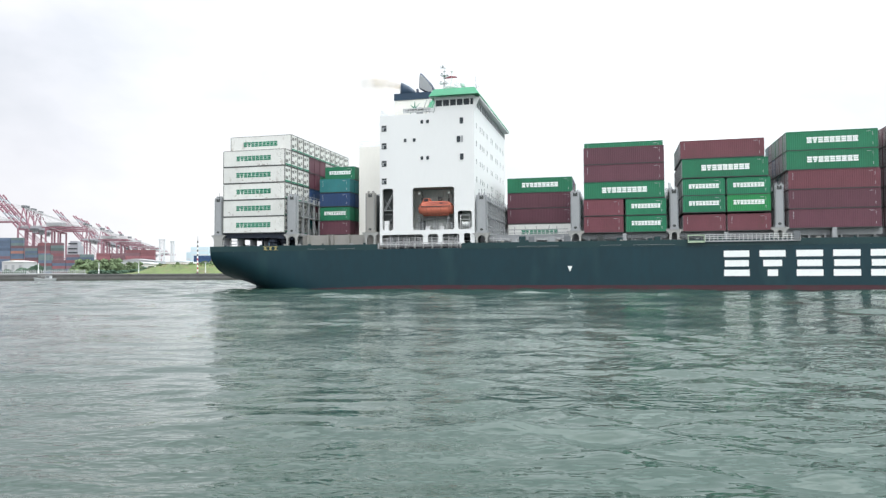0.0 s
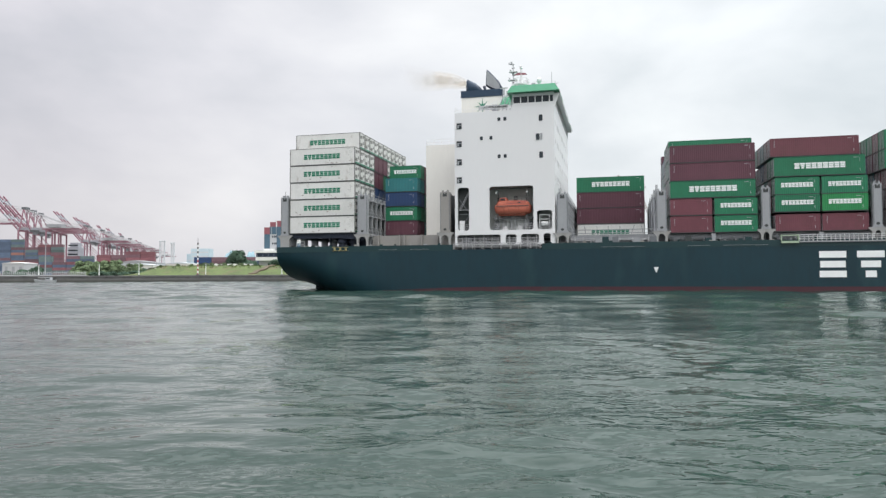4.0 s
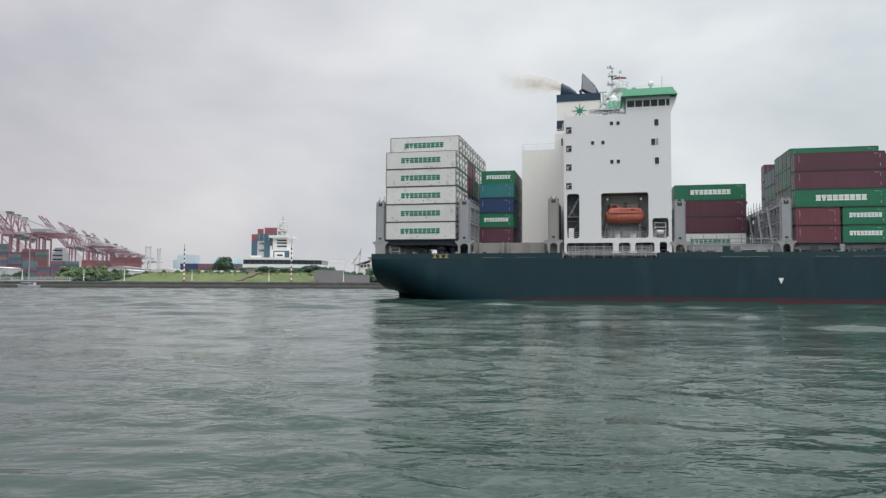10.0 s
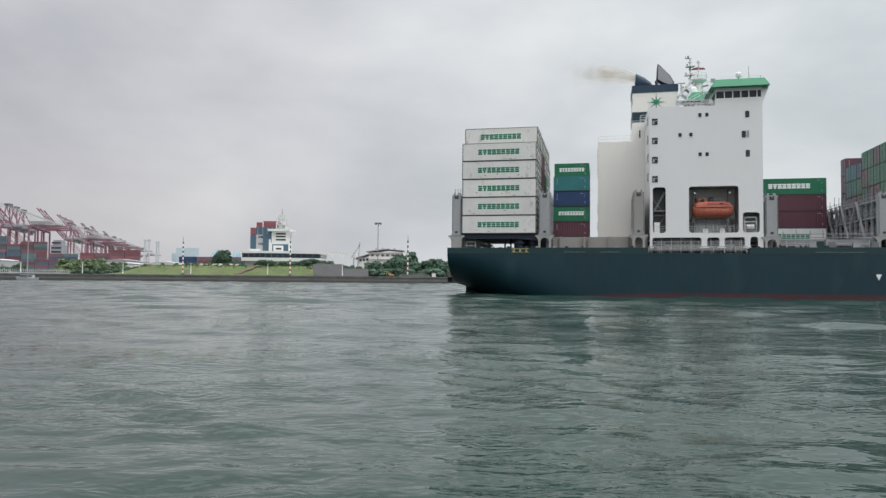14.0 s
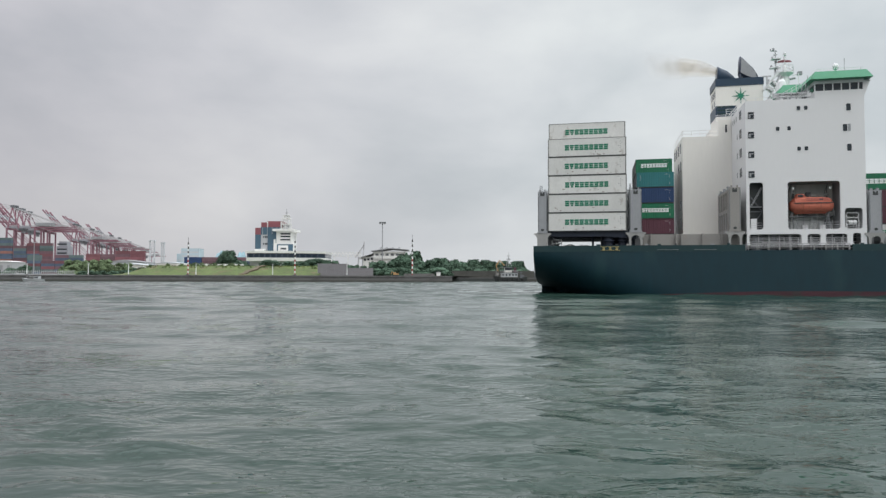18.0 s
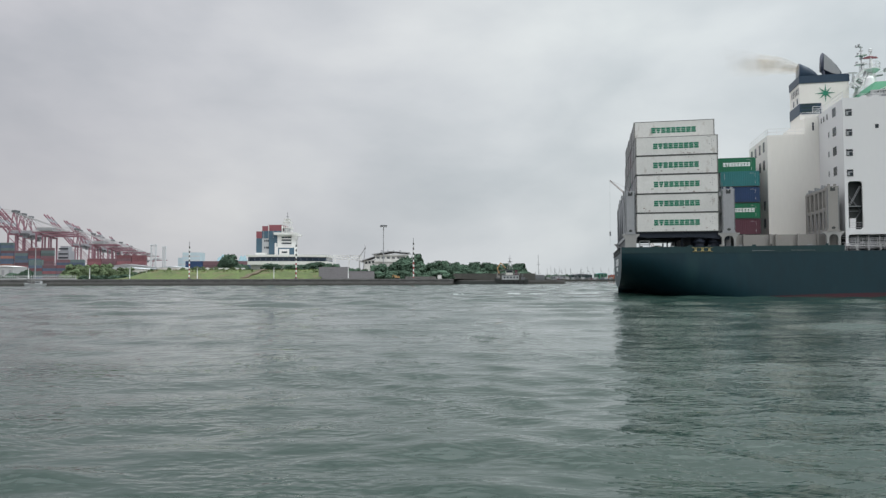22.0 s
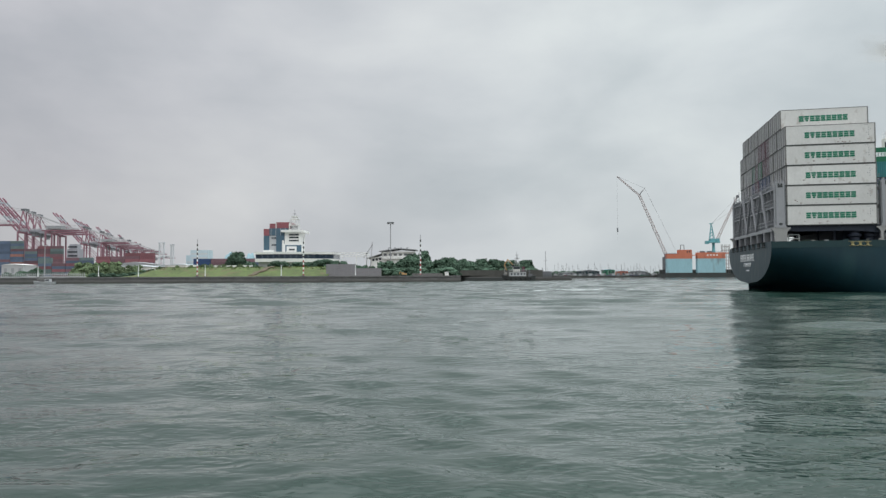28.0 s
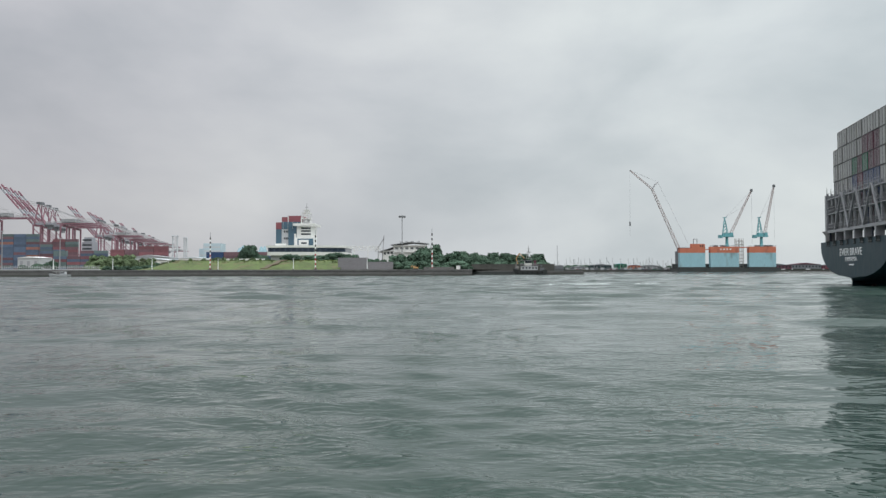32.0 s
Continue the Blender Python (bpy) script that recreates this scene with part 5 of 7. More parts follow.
def container(L, H, paint, mark, reefer, label, category="container", group=""):
    """One container with its ends: doors aft, and a cooling unit or a plain end forward."""
    c = thing("refrigerated_container" if reefer else "shipping_container", label, category, group)
    trim = REEFER_FRAME if reefer else paint
    part("frame", made(container_frame, L, H), trim, c)
    # rails and sills are near black to paint in the shaded gaps between tiers
    for y in (-0.004, CW - 0.096):
        part("bottom_rail", boxes((0.0, L, y, y + 0.1, 0.0, 0.125)), MACHINE, c)
    for x in (0.0, L - 0.12):
        part("gap_shaded_end_sill", boxes((x, x + 0.12, 0.1, CW - 0.1, 0.0, 0.138)), MACHINE, c)
    pitch, depth = (0.6, 0.006) if reefer else (0.29, 0.026)
    part("side_wall", made(corrugated, L, H, 0.015, -1, pitch, depth), paint, c)
    part("side_wall", made(corrugated, L, H, CW - 0.015, 1, pitch, depth), paint, c)
    part("roof_panel", boxes((0.1, L - 0.1, 0.06, CW - 0.06, H - 0.05, H - 0.02)), trim, c)
    part("floor_panel", boxes((0.13, L - 0.13, 0.1, CW - 0.1, 0.02, 0.12)), MACHINE, c)
    for y in (0.13, CW / 2 + 0.01):
        d = part("door", boxes((0.05, 0.1, y, y + CW / 2 - 0.14, 0.14, H - 0.12)), DOOR_GREY if reefer else paint, c)
        part("lock_rod", bars([((0.02, y + k, 0.1), (0.02, y + k, H - 0.1)) for k in (0.28, 0.8)], 0.055), PALE_STEEL, d)
        part("door_gasket", boxes((0.03, 0.09, y - 0.06, y + 0.06, 0.14, H - 0.12)), MACHINE, d)
    if reefer:
        unit = part("cooling_unit", boxes((L - 0.1, L - 0.04, 0.13, CW - 0.13, 0.14, H - 0.12)), REEFER, c)
        part("fan_grille", boxes((L - 0.05, L - 0.02, 0.35, 1.15, H - 1.05, H - 0.5), (L - 0.05, L - 0.02, 1.4, 2.0, H - 0.85, H - 0.4)), C_FRAME, unit, "dark fan openings")
        part("compressor_bay", boxes((L - 0.05, L - 0.02, 0.3, 1.25, 0.6, 1.15), (L - 0.05, L - 0.02, 1.55, 1.95, 1.0, 1.5)), C_FRAME, unit)
        # added dark strip that draws the shading along the forward edge
        part("corner_seal", boxes((L - 0.07, L + 0.004, -0.012, 0.02, 0.0, H)), C_FRAME, c)
        part("unit_strip", boxes((L - 0.05, L - 0.015, 0.15, CW - 0.15, 0.18, 0.42)), LOGO_GREEN, unit, "green strip")
    else:
        part("end_wall", boxes((L - 0.09, L - 0.05, 0.12, CW - 0.12, 0.14, H - 0.12)), paint, c)
    if mark:
        a, b, h, zc, col = mark
        bm = bmesh.new()
        w = (b - a) * L / 9
        for k in range(9):
            letter_bars(bm, a * L + k * w + 0.06 * w, zc * H - h / 2, w * 0.88, h, -0.012, 0.028, 0.29, (0.5, 0.8, 1) if k == 1 else (1, 0.9, 1))
        part("marking", bm, col, c, "row of nine plain block marks")
    if not reefer:
        part("code_bars", boxes(*[(L - 0.75, L - 0.66, -0.002, 0.02, H - 0.5 - 0.16 * k, H - 0.44 - 0.16 * k) for k in range(4)], (L - 1.5, L - 0.95, -0.002, 0.02, H - 0.40, H - 0.35), (L - 0.72, L - 0.66, -0.002, 0.02, 0.5, 0.9)), PALE_STEEL, c)
    if not reefer and not mark:
        part("code_bars", boxes(*[(0.56, 0.66, -0.004, 0.02, H - 0.5 - 0.22 * k, H - 0.39 - 0.22 * k) for k in range(5)]), PALE_STEEL, c)
    return c


LABELS = {"reefer": "white refrigerated container with a green block marking, stacked on the ship",
          "green": "green corrugated shipping container with white block marking, stacked on ship",
          "lime": "bright green corrugated shipping container with a white block marking",
          "greenplain": "plain green corrugated shipping container, stacked on the ship",
          "brown": "maroon corrugated shipping container, stacked on the ship",
          "rust": "rust-red corrugated shipping container, stacked on the ship",
          "teal": "teal corrugated shipping container, stacked on the ship",
          "blue": "dark blue corrugated shipping container, stacked on the ship"}
PAINT = {"reefer": REEFER, "green": C_GREEN, "lime": C_LIME, "greenplain": C_GREEN, "brown": C_BROWN, "rust": C_RUST, "teal": C_TEAL, "blue": C_BLUE}


def stow(kind, L, H, u, v, z, group):
    key = (kind, L, H)
    m = pose(u, v, z)
    if key not in kinds:
        mark = None
        if kind == "reefer":
            mark = (0.215, 0.775, 0.86, 0.50, LOGO_GREEN)
        elif kind in ("green", "lime"):
            mark = (0.225, 0.79, 0.84, 0.53, LOGO_WHITE) if L > 7 else (0.14, 0.86, 0.66, 0.56, LOGO_WHITE)
        ob = kinds[key] = container(L, H, PAINT[kind], mark, kind == "reefer", LABELS[kind], group=group)
        ob.matrix_basis = m
    else:
        ob = copy_thing(kinds[key], m)
        ob["group"] = group
    if kind == "reefer" and v < 1.0:
        outermost.append((ob, L, H))
    aboard.append((ob, m))


L40, L20, HC, STD = 12.19, 6.06, 2.896, 2.591
PITCH = 2.5
MIX = ["brown", "rust", "greenplain", "blue", "brown", "teal", "greenplain", "rust", "brown"]
rnd = random.Random(7)

B_NEAR = ["greenplain", "rust", "greenplain", "brown", "greenplain"]
STERN_MIX = {(4, 4): "brown", (5, 4): "brown", (6, 4): "brown", (4, 3): "brown", (5, 3): "brown", (6, 3): "greenplain", (7, 3): "brown", (8, 3): "greenplain",
             (4, 2): "blue", (5, 2): "blue", (6, 2): "blue", (7, 2): "rust", (8, 2): "blue", (4, 1): "blue", (5, 1): "rust", (6, 1): "blue", (7, 1): "brown", (4, 0): "teal", (5, 0): "brown", (6, 0): "blue"}
# aftermost bay: reefers outside, dry boxes in the middle rows
for row in range(13):
    v = 0.36 + row * PITCH
    for tier in range(6):
        if tier == 5 and row in (0, 12):
            continue
        kind = STERN_MIX.get((row, tier), "reefer")
        stow(kind, L40, 2.96, -0.16 + 0.03 * ((row + tier) % 3), v, 9.95 + tier * 2.98, "containers of the stern stack")
# short bay before the casing
for row in range(4, 10):
    v = 0.5 + row * PITCH
    for tier, kind in enumerate(("brown", "green", "blue", "teal", "green")):
        if tier == 4 and row == 4:
            continue
        k = kind if row in (4, 5) else MIX[rnd.randrange(9)]
        stow(k, L20, STD if tier else 2.62, 14.15, v, 9.95 + tier * 2.66, "containers of the short bay")
# bay before the deckhouse, loaded on the far side alone
for row in range(8, 13):
    v = 0.5 + row * PITCH
    for tier, kind in enumerate(("reefer", "brown", "brown", "green")):
        k = kind if row == 8 else ("reefer" if tier == 0 else MIX[rnd.randrange(9)])
        stow(k, L40, HC, 48.35, v, 9.05 + tier * (HC + 0.03), "containers before the deckhouse")
# bays amidships
for row in range(13):
    v = 0.5 + row * PITCH
    near = row == 0
    for tier in range(5):
        z = 8.9 + (0, 2.66, 5.32, 8.0, 10.76)[tier]
        if near and tier < 2:
            stow("rust", L20, STD, 63.55, v, z, "containers of the first midship bay")
            stow("green", L20, STD, 69.95, v, z, "containers of the first midship bay")
        elif near:
            stow(("green", "brown", "brown")[tier - 2], L40, 2.73 if tier != 2 else 2.65, 63.6, v, z, "containers of the first midship bay")
        elif row < 5:
            stow("greenplain" if row == 1 and tier == 4 else B_NEAR[(row * 2 + tier) % 5], L40, 2.92, 63.6, v, 8.9 + tier * 2.94, "containers of the first midship bay")
        elif row < 9:
            k = {5: ("rust", "brown", "brown", "greenplain", "blue"), 6: ("brown", "blue", "rust", "greenplain", "teal"), 7: ("brown", "brown", "brown", "teal", "teal")}.get(row, ("brown", "rust", "brown", "rust", "brown"))[tier]
            hb = 2.68 if row < 8 else 3.03
            stow(k, L40, hb - 0.02, 63.6, v, 8.9 + tier * hb, "containers of the first midship bay")
        elif tier < 2:
            stow(MIX[(row + tier * 4) % 9], L40, STD, 63.6, v, z, "containers of the first midship bay")
for row in range(6):
    v = 0.5 + row * PITCH
    near = row == 0
    for tier in range(5):
        z = 8.85 + (0, 2.88, 5.48, 8.18, 11.5)[tier]
        if near and tier < 3:
            a, b = (("rust", "rust"), ("green", "lime"), ("green", "green"))[tier]
            stow(a, L20, STD, 78.45, v, z, "containers of the second midship bay")
            stow(b, L20, STD, 84.8, v, z, "containers of the second midship bay")
        elif tier == 4 and near:
            continue
        else:
            k = "green" if near else ("rust" if tier == 4 and row == 1 else MIX[(row * 5 + tier * 2) % 9])
            stow(k, L40, HC if tier > 2 else STD, 78.4, v, z, "containers of the second midship bay")
    for tier in range(5):
        z = 9.06 + tier * 2.875
        k = ("brown", "brown", "rust", "green", "green")[tier] if near else MIX[(row * 4 + tier * 3) % 9]
        stow(k, L40, 2.85, 93.3 - (0.2 if tier > 2 else 0), v, z, "containers of the third midship bay")
    if row < 2:
        for tier in range(5):
            stow(("rust", "brown", "rust", "brown", "rust")[tier], L40, HC, 106.6, v, 9.15 + tier * (HC + 0.03), "containers of the fourth midship bay")

# codes, rust runs and scrapes on the outermost white boxes, each its own
r_scuff = random.Random(41)
for ob, L, H in outermost:
    part("code_bars", boxes(*[(L - 0.98 + d, L - 0.88 + d, -0.002, 0.02, z, z + 0.12) for d, z in ((0, 2.2), (0.02, 1.86), (0, 1.5), (0.03, 1.14), (-0.3, 1.5), (0.3, 2.0))], (L - 1.5, L - 0.95, -0.002, 0.02, H - 0.30, H - 0.26)), GREY, ob)
    for k in range(r_scuff.randint(4, 8)):
        x, z, w = r_scuff.uniform(0.8, L - 0.8), r_scuff.choice((0.22, 0.3, 0.55, 0.75, H - 0.35)), r_scuff.uniform(0.08, 0.42)
        pts = [(x, z), (x + 0.35 * w, z - 0.04), (x + w, z + 0.02), (x + 0.8 * w, z + 0.08), (x + 0.3 * w, z + r_scuff.uniform(0.06, 0.16)), (x + 0.05 * w, z + 0.07)]
        part("rust_scuff", made(prism, pts, "y", -0.004, 0.012), RUST, ob)


# ---------------------------------------------------------------- the far bank
def ground_sheet(bm):
    """The bank as one sheet: yard level, reaching back to the horizon."""
    pts = [(-900, 316), (8, 316), (14, 405), (74, 412), (74, 424), (40, 520), (150, 900), (900, 900), (1500, 4000), (-3000, 4000), (-3000, 316)]
    bm.faces.new([bm.verts.new((x, y, 2.9)) for x, y in pts])


setting("ground", made(ground_sheet), EARTH, "flat pale yard ground behind the quay", "ground")


def quay(bm, x0, x1, y, z1, depth=1.6):
    box(bm, x0, x1, y, y + depth, -2, z1)
    box(bm, x0, x1, y - 0.35, y + depth, z1 - 0.5, z1 + 0.12)


bm = bmesh.new()
quay(bm, -900, 8, 314.6, 2.85)
setting("quay_wall", bm, CONCRETE, "weathered grey concrete quay wall at the waterline", "quay")
bm = boxes((-900, 8.2, 313.9, 314.9, -1.5, 0.9))
setting("quay_foot", bm, CONCRETE_WET, "dark wet foot of the quay wall", "quay")
bm = bmesh.new()
quay(bm, 8, 74, 404.0, 1.9, 9)
setting("pier", bm, CONCRETE, "low dark concrete pier head", "pier")
bm = boxes((8, 74.3, 403.2, 404.6, -1.5, 1.0))
setting("pier_foot", bm, CONCRETE_WET, "dark wet foot of the pier", "pier")
bm = bmesh.new()
quay(bm, 100, 900, 852, 2.0, 3)
setting("far_quay", bm, CONCRETE_WET, "low dark far quay", "quay")


def bank(bm):
    xs = [-152 + 3.2 * i for i in range(32)]
    prof = [(319, 2.9, 0), (322, 3.3, 0.4), (330, 5.2, 0.7), (338, 7.0, 0.9), (346, 7.6, 1), (372, 7.6, 1)]
    grid = []
    for x in xs:
        k = smooth01((x + 152) / 16)
        col = []
        for y, z, w in prof:
            col.append(bm.verts.new((x, y + 1.2 * math.sin(x * 0.21), 2.9 + (z - 2.9) * k + 0.25 * w * math.sin(x * 0.5 + y) * k)))
        grid.append(col)
    for a, b in zip(grid, grid[1:]):
        for i in range(len(prof) - 1):
            bm.faces.new((a[i], b[i], b[i + 1], a[i + 1]))


setting("grass_bank", made(bank), GRASS, "sloping yellow-green grass bank behind the quay", "grass", True)


def footpath(bm):
    n = 9
    pts = []
    for i in range(n + 1):
        k = i / n
        y = 322 + 20 * k
        x = -88.5 + 6.0 * k + 0.6 * math.sin(i * 1.7)
        z = 3.3 + 4.2 * min((y - 322) / 17.5, 1.0)
        pts.append([(x - 1.1, y, z + 0.35), (x + 1.1, y, z + 0.35), (x + 1.1, y, z - 0.3), (x - 1.1, y, z - 0.3)])
    loft(bm, pts)


setting("footpath", made(footpath), EARTH_BROWN, "worn brown earth path up the grass bank", "path")


def tufts(bm):
    r = random.Random(8)
    for _ in range(420):
        x = r.uniform(-150, -56)
        y = r.uniform(334, 346)
        k = smooth01((x + 152) / 16)
        z = 2.9 + k * (0.4 + 4.2 * min(max((y - 322) / 17, 0), 1))
        h, w, a = r.uniform(0.12, 0.42), r.uniform(0.25, 0.7), r.uniform(0, 3.14)
        c, s = math.cos(a) * w, math.sin(a) * w
        bm.faces.new([bm.verts.new(p) for p in ((x - c, y - s, z - 0.2), (x + c, y + s, z - 0.2), (x + c * 0.6, y + s, z + h), (x - c * 0.3, y - s, z + h * 0.8))])


tagged(new("grass_tufts", to_mesh("grass_tufts", made(tufts), GRASS)), "uneven tufts of grass on the bank", "grass", kind="stuff")


def beacon(x, y, z0, z1):
    b = thing("striped_beacon", "tall thin beacon pole with red, black and white stripes on quay", "beacon", "striped beacons along the quay", pose(x, y, z0))
    n = 15
    h = (z1 - z0) / n
    for i in range(n):
        bm = bmesh.new()
        lathe(bm, [(0.30, i * h), (0.30, (i + 1) * h)], 0, 0, 8)
        part("stripe", bm, (RED_WHITE_R if i < 7 else BEACON_BLACK) if i % 2 == 0 else LOGO_WHITE, b)
    part("beacon_foot", boxes((-0.7, 0.7, -0.7, 0.7, 0, 0.5)), CONCRETE, b)
    part("beacon_top", made(lathe, [(0.12, z1 - z0), (0.12, z1 - z0 + 2.2)], 0, 0, 6), GREY, b)


beacon(-111.5, 318.2, 2.9, 17.8)
beacon(-63.3, 318.4, 2.9, 18.6)
beacon(-10.1, 318.8, 2.9, 19.4)


def quay_lamp(x, y, z0, h, proto=[]):
    m = pose(x, y, z0)
    if proto:
        return copy_thing(proto[0], m)
    o = thing("quay_lamp", "slim white lamp post on the quay", "lamp post", "lamp posts along the quay", m)
    part("post", made(lathe, [(0.2, 0), (0.13, h)], 0, 0, 8), LOGO_WHITE, o)
    part("lamp_head", boxes((-0.45, 0.45, -0.2, 0.2, h, h + 0.22)), PALE_STEEL, o)
    part("post_foot", boxes((-0.35, 0.35, -0.35, 0.35, 0, 0.3)), CONCRETE, o)
    proto.append(o)


for x in (-73.4, -39.7, -108.0, -138.4, -156.5, -184.0):
    quay_lamp(x, 318.6, 2.9, 5.0)
for x, h in ((-187.5, 15.0), (-215.4, 18.5)):
    o = thing("tall_lamp", "tall grey lamp mast behind the fence", "lamp post", "", pose(x, 330, 2.9))
    part("post", made(lathe, [(0.3, 0), (0.16, h)], 0, 0, 8), GREY, o)
    part("lamp_head", boxes((-0.9, 0.9, -0.3, 0.3, h, h + 0.3)), PALE_STEEL, o)
o = thing("light_mast", "tall slender floodlight mast with a ring of lamps", "light mast", "", pose(-30.9, 415, 2.9))
part("mast_pole", made(lathe, [(0.35, 0), (0.22, 31.4)], 0, 0, 8), GREY, o)
part("lamp_ring", made(lathe, [(1.2, 31.2), (2.1, 31.3), (2.1, 31.9), (1.0, 32.0)], 0, 0, 12), GREY_DARK, o)
for i in range(8):
    a = 2 * math.pi * i / 8
    part("floodlight", boxes((1.7 * math.cos(a) - 0.3, 1.7 * math.cos(a) + 0.3, 1.7 * math.sin(a) - 0.3, 1.7 * math.sin(a) + 0.3, 30.8, 31.25)), PALE_STEEL, o)

# grey screen wall beside the bank
o = thing("screen_wall", "plain grey site screen of upright panels", "wall", "", pose(0, 0, 0))
for i in range(13):
    x = -54.2 + i * 1.98
    z = 8.5 if x < -41 else 6.5
    part("panel", boxes((x, x + 1.96, 325.6, 325.8, 2.9, z)), SCREEN_GREY, o)

# fence of white pickets
o = thing("picket_fence", "long white picket fence along the quay edge", "fence", "", pose(0, 0, 0))
bm = bmesh.new()
for i in range(64):
    x = -222 + i * 0.875
    box(bm, x, x + 0.24, 326, 326.1, 2.9, 4.9 if i % 3 else 5.15)
f = part("picket", bm, PLASTER_GREY, o)
f["kind"] = "stuff"
part("fence_rail", boxes((-222, -166, 326.1, 326.2, 4.3, 4.36)), LOGO_WHITE, o)
part("fence_base", boxes((-222, -166, 325.8, 326.3, 2.9, 3.35)), PLASTER_GREY, o)


# ---------------------------------------------------------------- harbour control building
tower = thing("control_building", "white, blue and red harbour building above a curved podium", "building", "", pose(0, 0, 0))


def podium_ring(x0, x1, y, z0, z1, bow):
    n = 16
    front = [(x0 + (x1 - x0) * i / n, y + bow * ((2 * i / n - 0.6) ** 2)) for i in range(n + 1)]
    return front + [(x1, y + 30), (x0, y + 30)]


for name, z0, z1, grow, mt in (("podium_base", 7.4, 10.6, -1.5, PLASTER_GREY), ("podium_wall", 10.6, 12.4, 0.0, PLASTER), ("podium_glass", 12.4, 14.7, -0.3, NAVY_GLASS), ("podium_roof", 14.7, 15.9, 0.3, PLASTER)):
    bm = bmesh.new()
    prism(bm, podium_ring(-99.5 - grow, -58.5 + grow, 370 - grow, 0, 0, 3.5), "z", z0, z1)
    part(name, bm, mt, tower)
part("slab_grey", boxes((-98.0, -91.0, 383, 400, 15.8, 25.2)), PLASTER_GREY, tower)
for z in (19.6, 23.4):
    for x in (-93.6, -92.6, -91.8):
        part("slab_window", boxes((x, x + 0.6, 382.9, 383.02, z, z + 1.1)), PANE, tower)
part("slab_glass_side", boxes((-97.9, -94.8, 382.8, 383.0, 15.8, 25.2)), BLUE_GLASS, tower)
part("glass_tower", boxes((-90.9, -84.5, 382, 400, 15.8, 25.4)), BLUE_GLASS, tower, "blue curtain-glass block")
part("glass_upper", boxes((-94.9, -84.6, 383, 399, 25.3, 29.3)), BLUE_GLASS, tower)
part("red_block", boxes((-98.0, -94.9, 383, 397, 25.3, 29.0)), BRICK_RED, tower, "dark red stepped block")
part("red_block", boxes((-95.0, -91.6, 384, 398, 29.3, 32.0), (-91.6, -83.8, 384, 398, 29.3, 32.7)), BRICK_RED, tower)
part("red_block_trim", boxes((-91.7, -91.2, 383.8, 384.1, 29.3, 32.4), (-84.4, -83.7, 383.8, 384.1, 27.0, 32.4)), PLASTER, tower)
for k in range(4):
    part("glass_mullion", boxes((-94 + 2.6 * k, -93.85 + 2.6 * k, 382.8, 383.0, 25.3, 29.3)), PLASTER_GREY, tower)
part("white_tower", boxes((-86.0, -78.0, 381, 396, 15.8, 27.0)), PLASTER, tower, "white office block with dark window bands")
part("white_base", boxes((-87.4, -86.5, 380.8, 396, 15.8, 22.6), (-86.6, -76.4, 379.6, 381.0, 15.8, 20.5)), PLASTER, tower)
for z in (18.0, 22.0, 23.7, 25.2):
    x0, x1 = (-85.3, -76.6) if z < 19 else (-83.7, -78.4)
    part("window_band", boxes((x0, x1, 379.5 if z < 19 else 380.9, 381.02, z - (1.9 if z < 19 else 0), z + (1.9 if z < 19 else 0.8))), BLUE_GLASS if z < 19 else PANE, tower)
part("white_bay", boxes((-84.6, -79.2, 379.2, 379.6, 15.8, 19.2)), PLASTER, tower)
part("bay_window", boxes((-83.2, -80.2, 379.1, 379.2, 17.0, 17.9)), PANE, tower)
part("roof_visor", boxes((-87.6, -75.7, 379, 397, 27.0, 28.2)), PLASTER, tower, "overhanging white roof slab")
bm = bmesh.new()
for z0, z1, x0, x1 in ((28.2, 31.2, -83.9, -79.0), (31.2, 34.4, -83.4, -79.4), (34.4, 36.0, -82.6, -80.2)):
    for x in (x0, (x0 + x1) / 2, x1):
        for y in (383, 387):
            bar(bm, (x, y, z0), (x, y, z1), 0.3)
    box(bm, x0 - 0.3, x1 + 0.3, 382.7, 387.3, z1 - 0.35, z1)
    bar(bm, (x0, 383, z0), (x1, 383, z1), 0.2)
    bar(bm, (x1, 383, z0), (x0, 383, z1), 0.2)
part("lattice_crown", bm, PLASTER, tower, "white open steel crown with radar platforms")
part("crown_cabin", boxes((-83.2, -79.6, 384, 386.5, 28.2, 30.6)), PLASTER_GREY, tower)
part("antenna", bars([((-81.4, 385, 36), (-81.4, 385, 39.6)), ((-82.2, 385, 37.3), (-80.6, 385, 37.3))], 0.25), GREY, tower)
for k in range(13):
    part("podium_mullion", boxes((-98.6 + 3 * k, -98.4 + 3 * k, 369.9 + 3.5 * ((2 * (k + 0.3) / 13.6 - 0.6) ** 2), 370.25 + 3.5 * ((2 * (k + 0.3) / 13.6 - 0.6) ** 2), 12.6, 14.4)), YARD_BLUE, tower)
part("roof_plant", boxes((-96, -91, 374, 378, 15.9, 17.0)), PLASTER, tower)

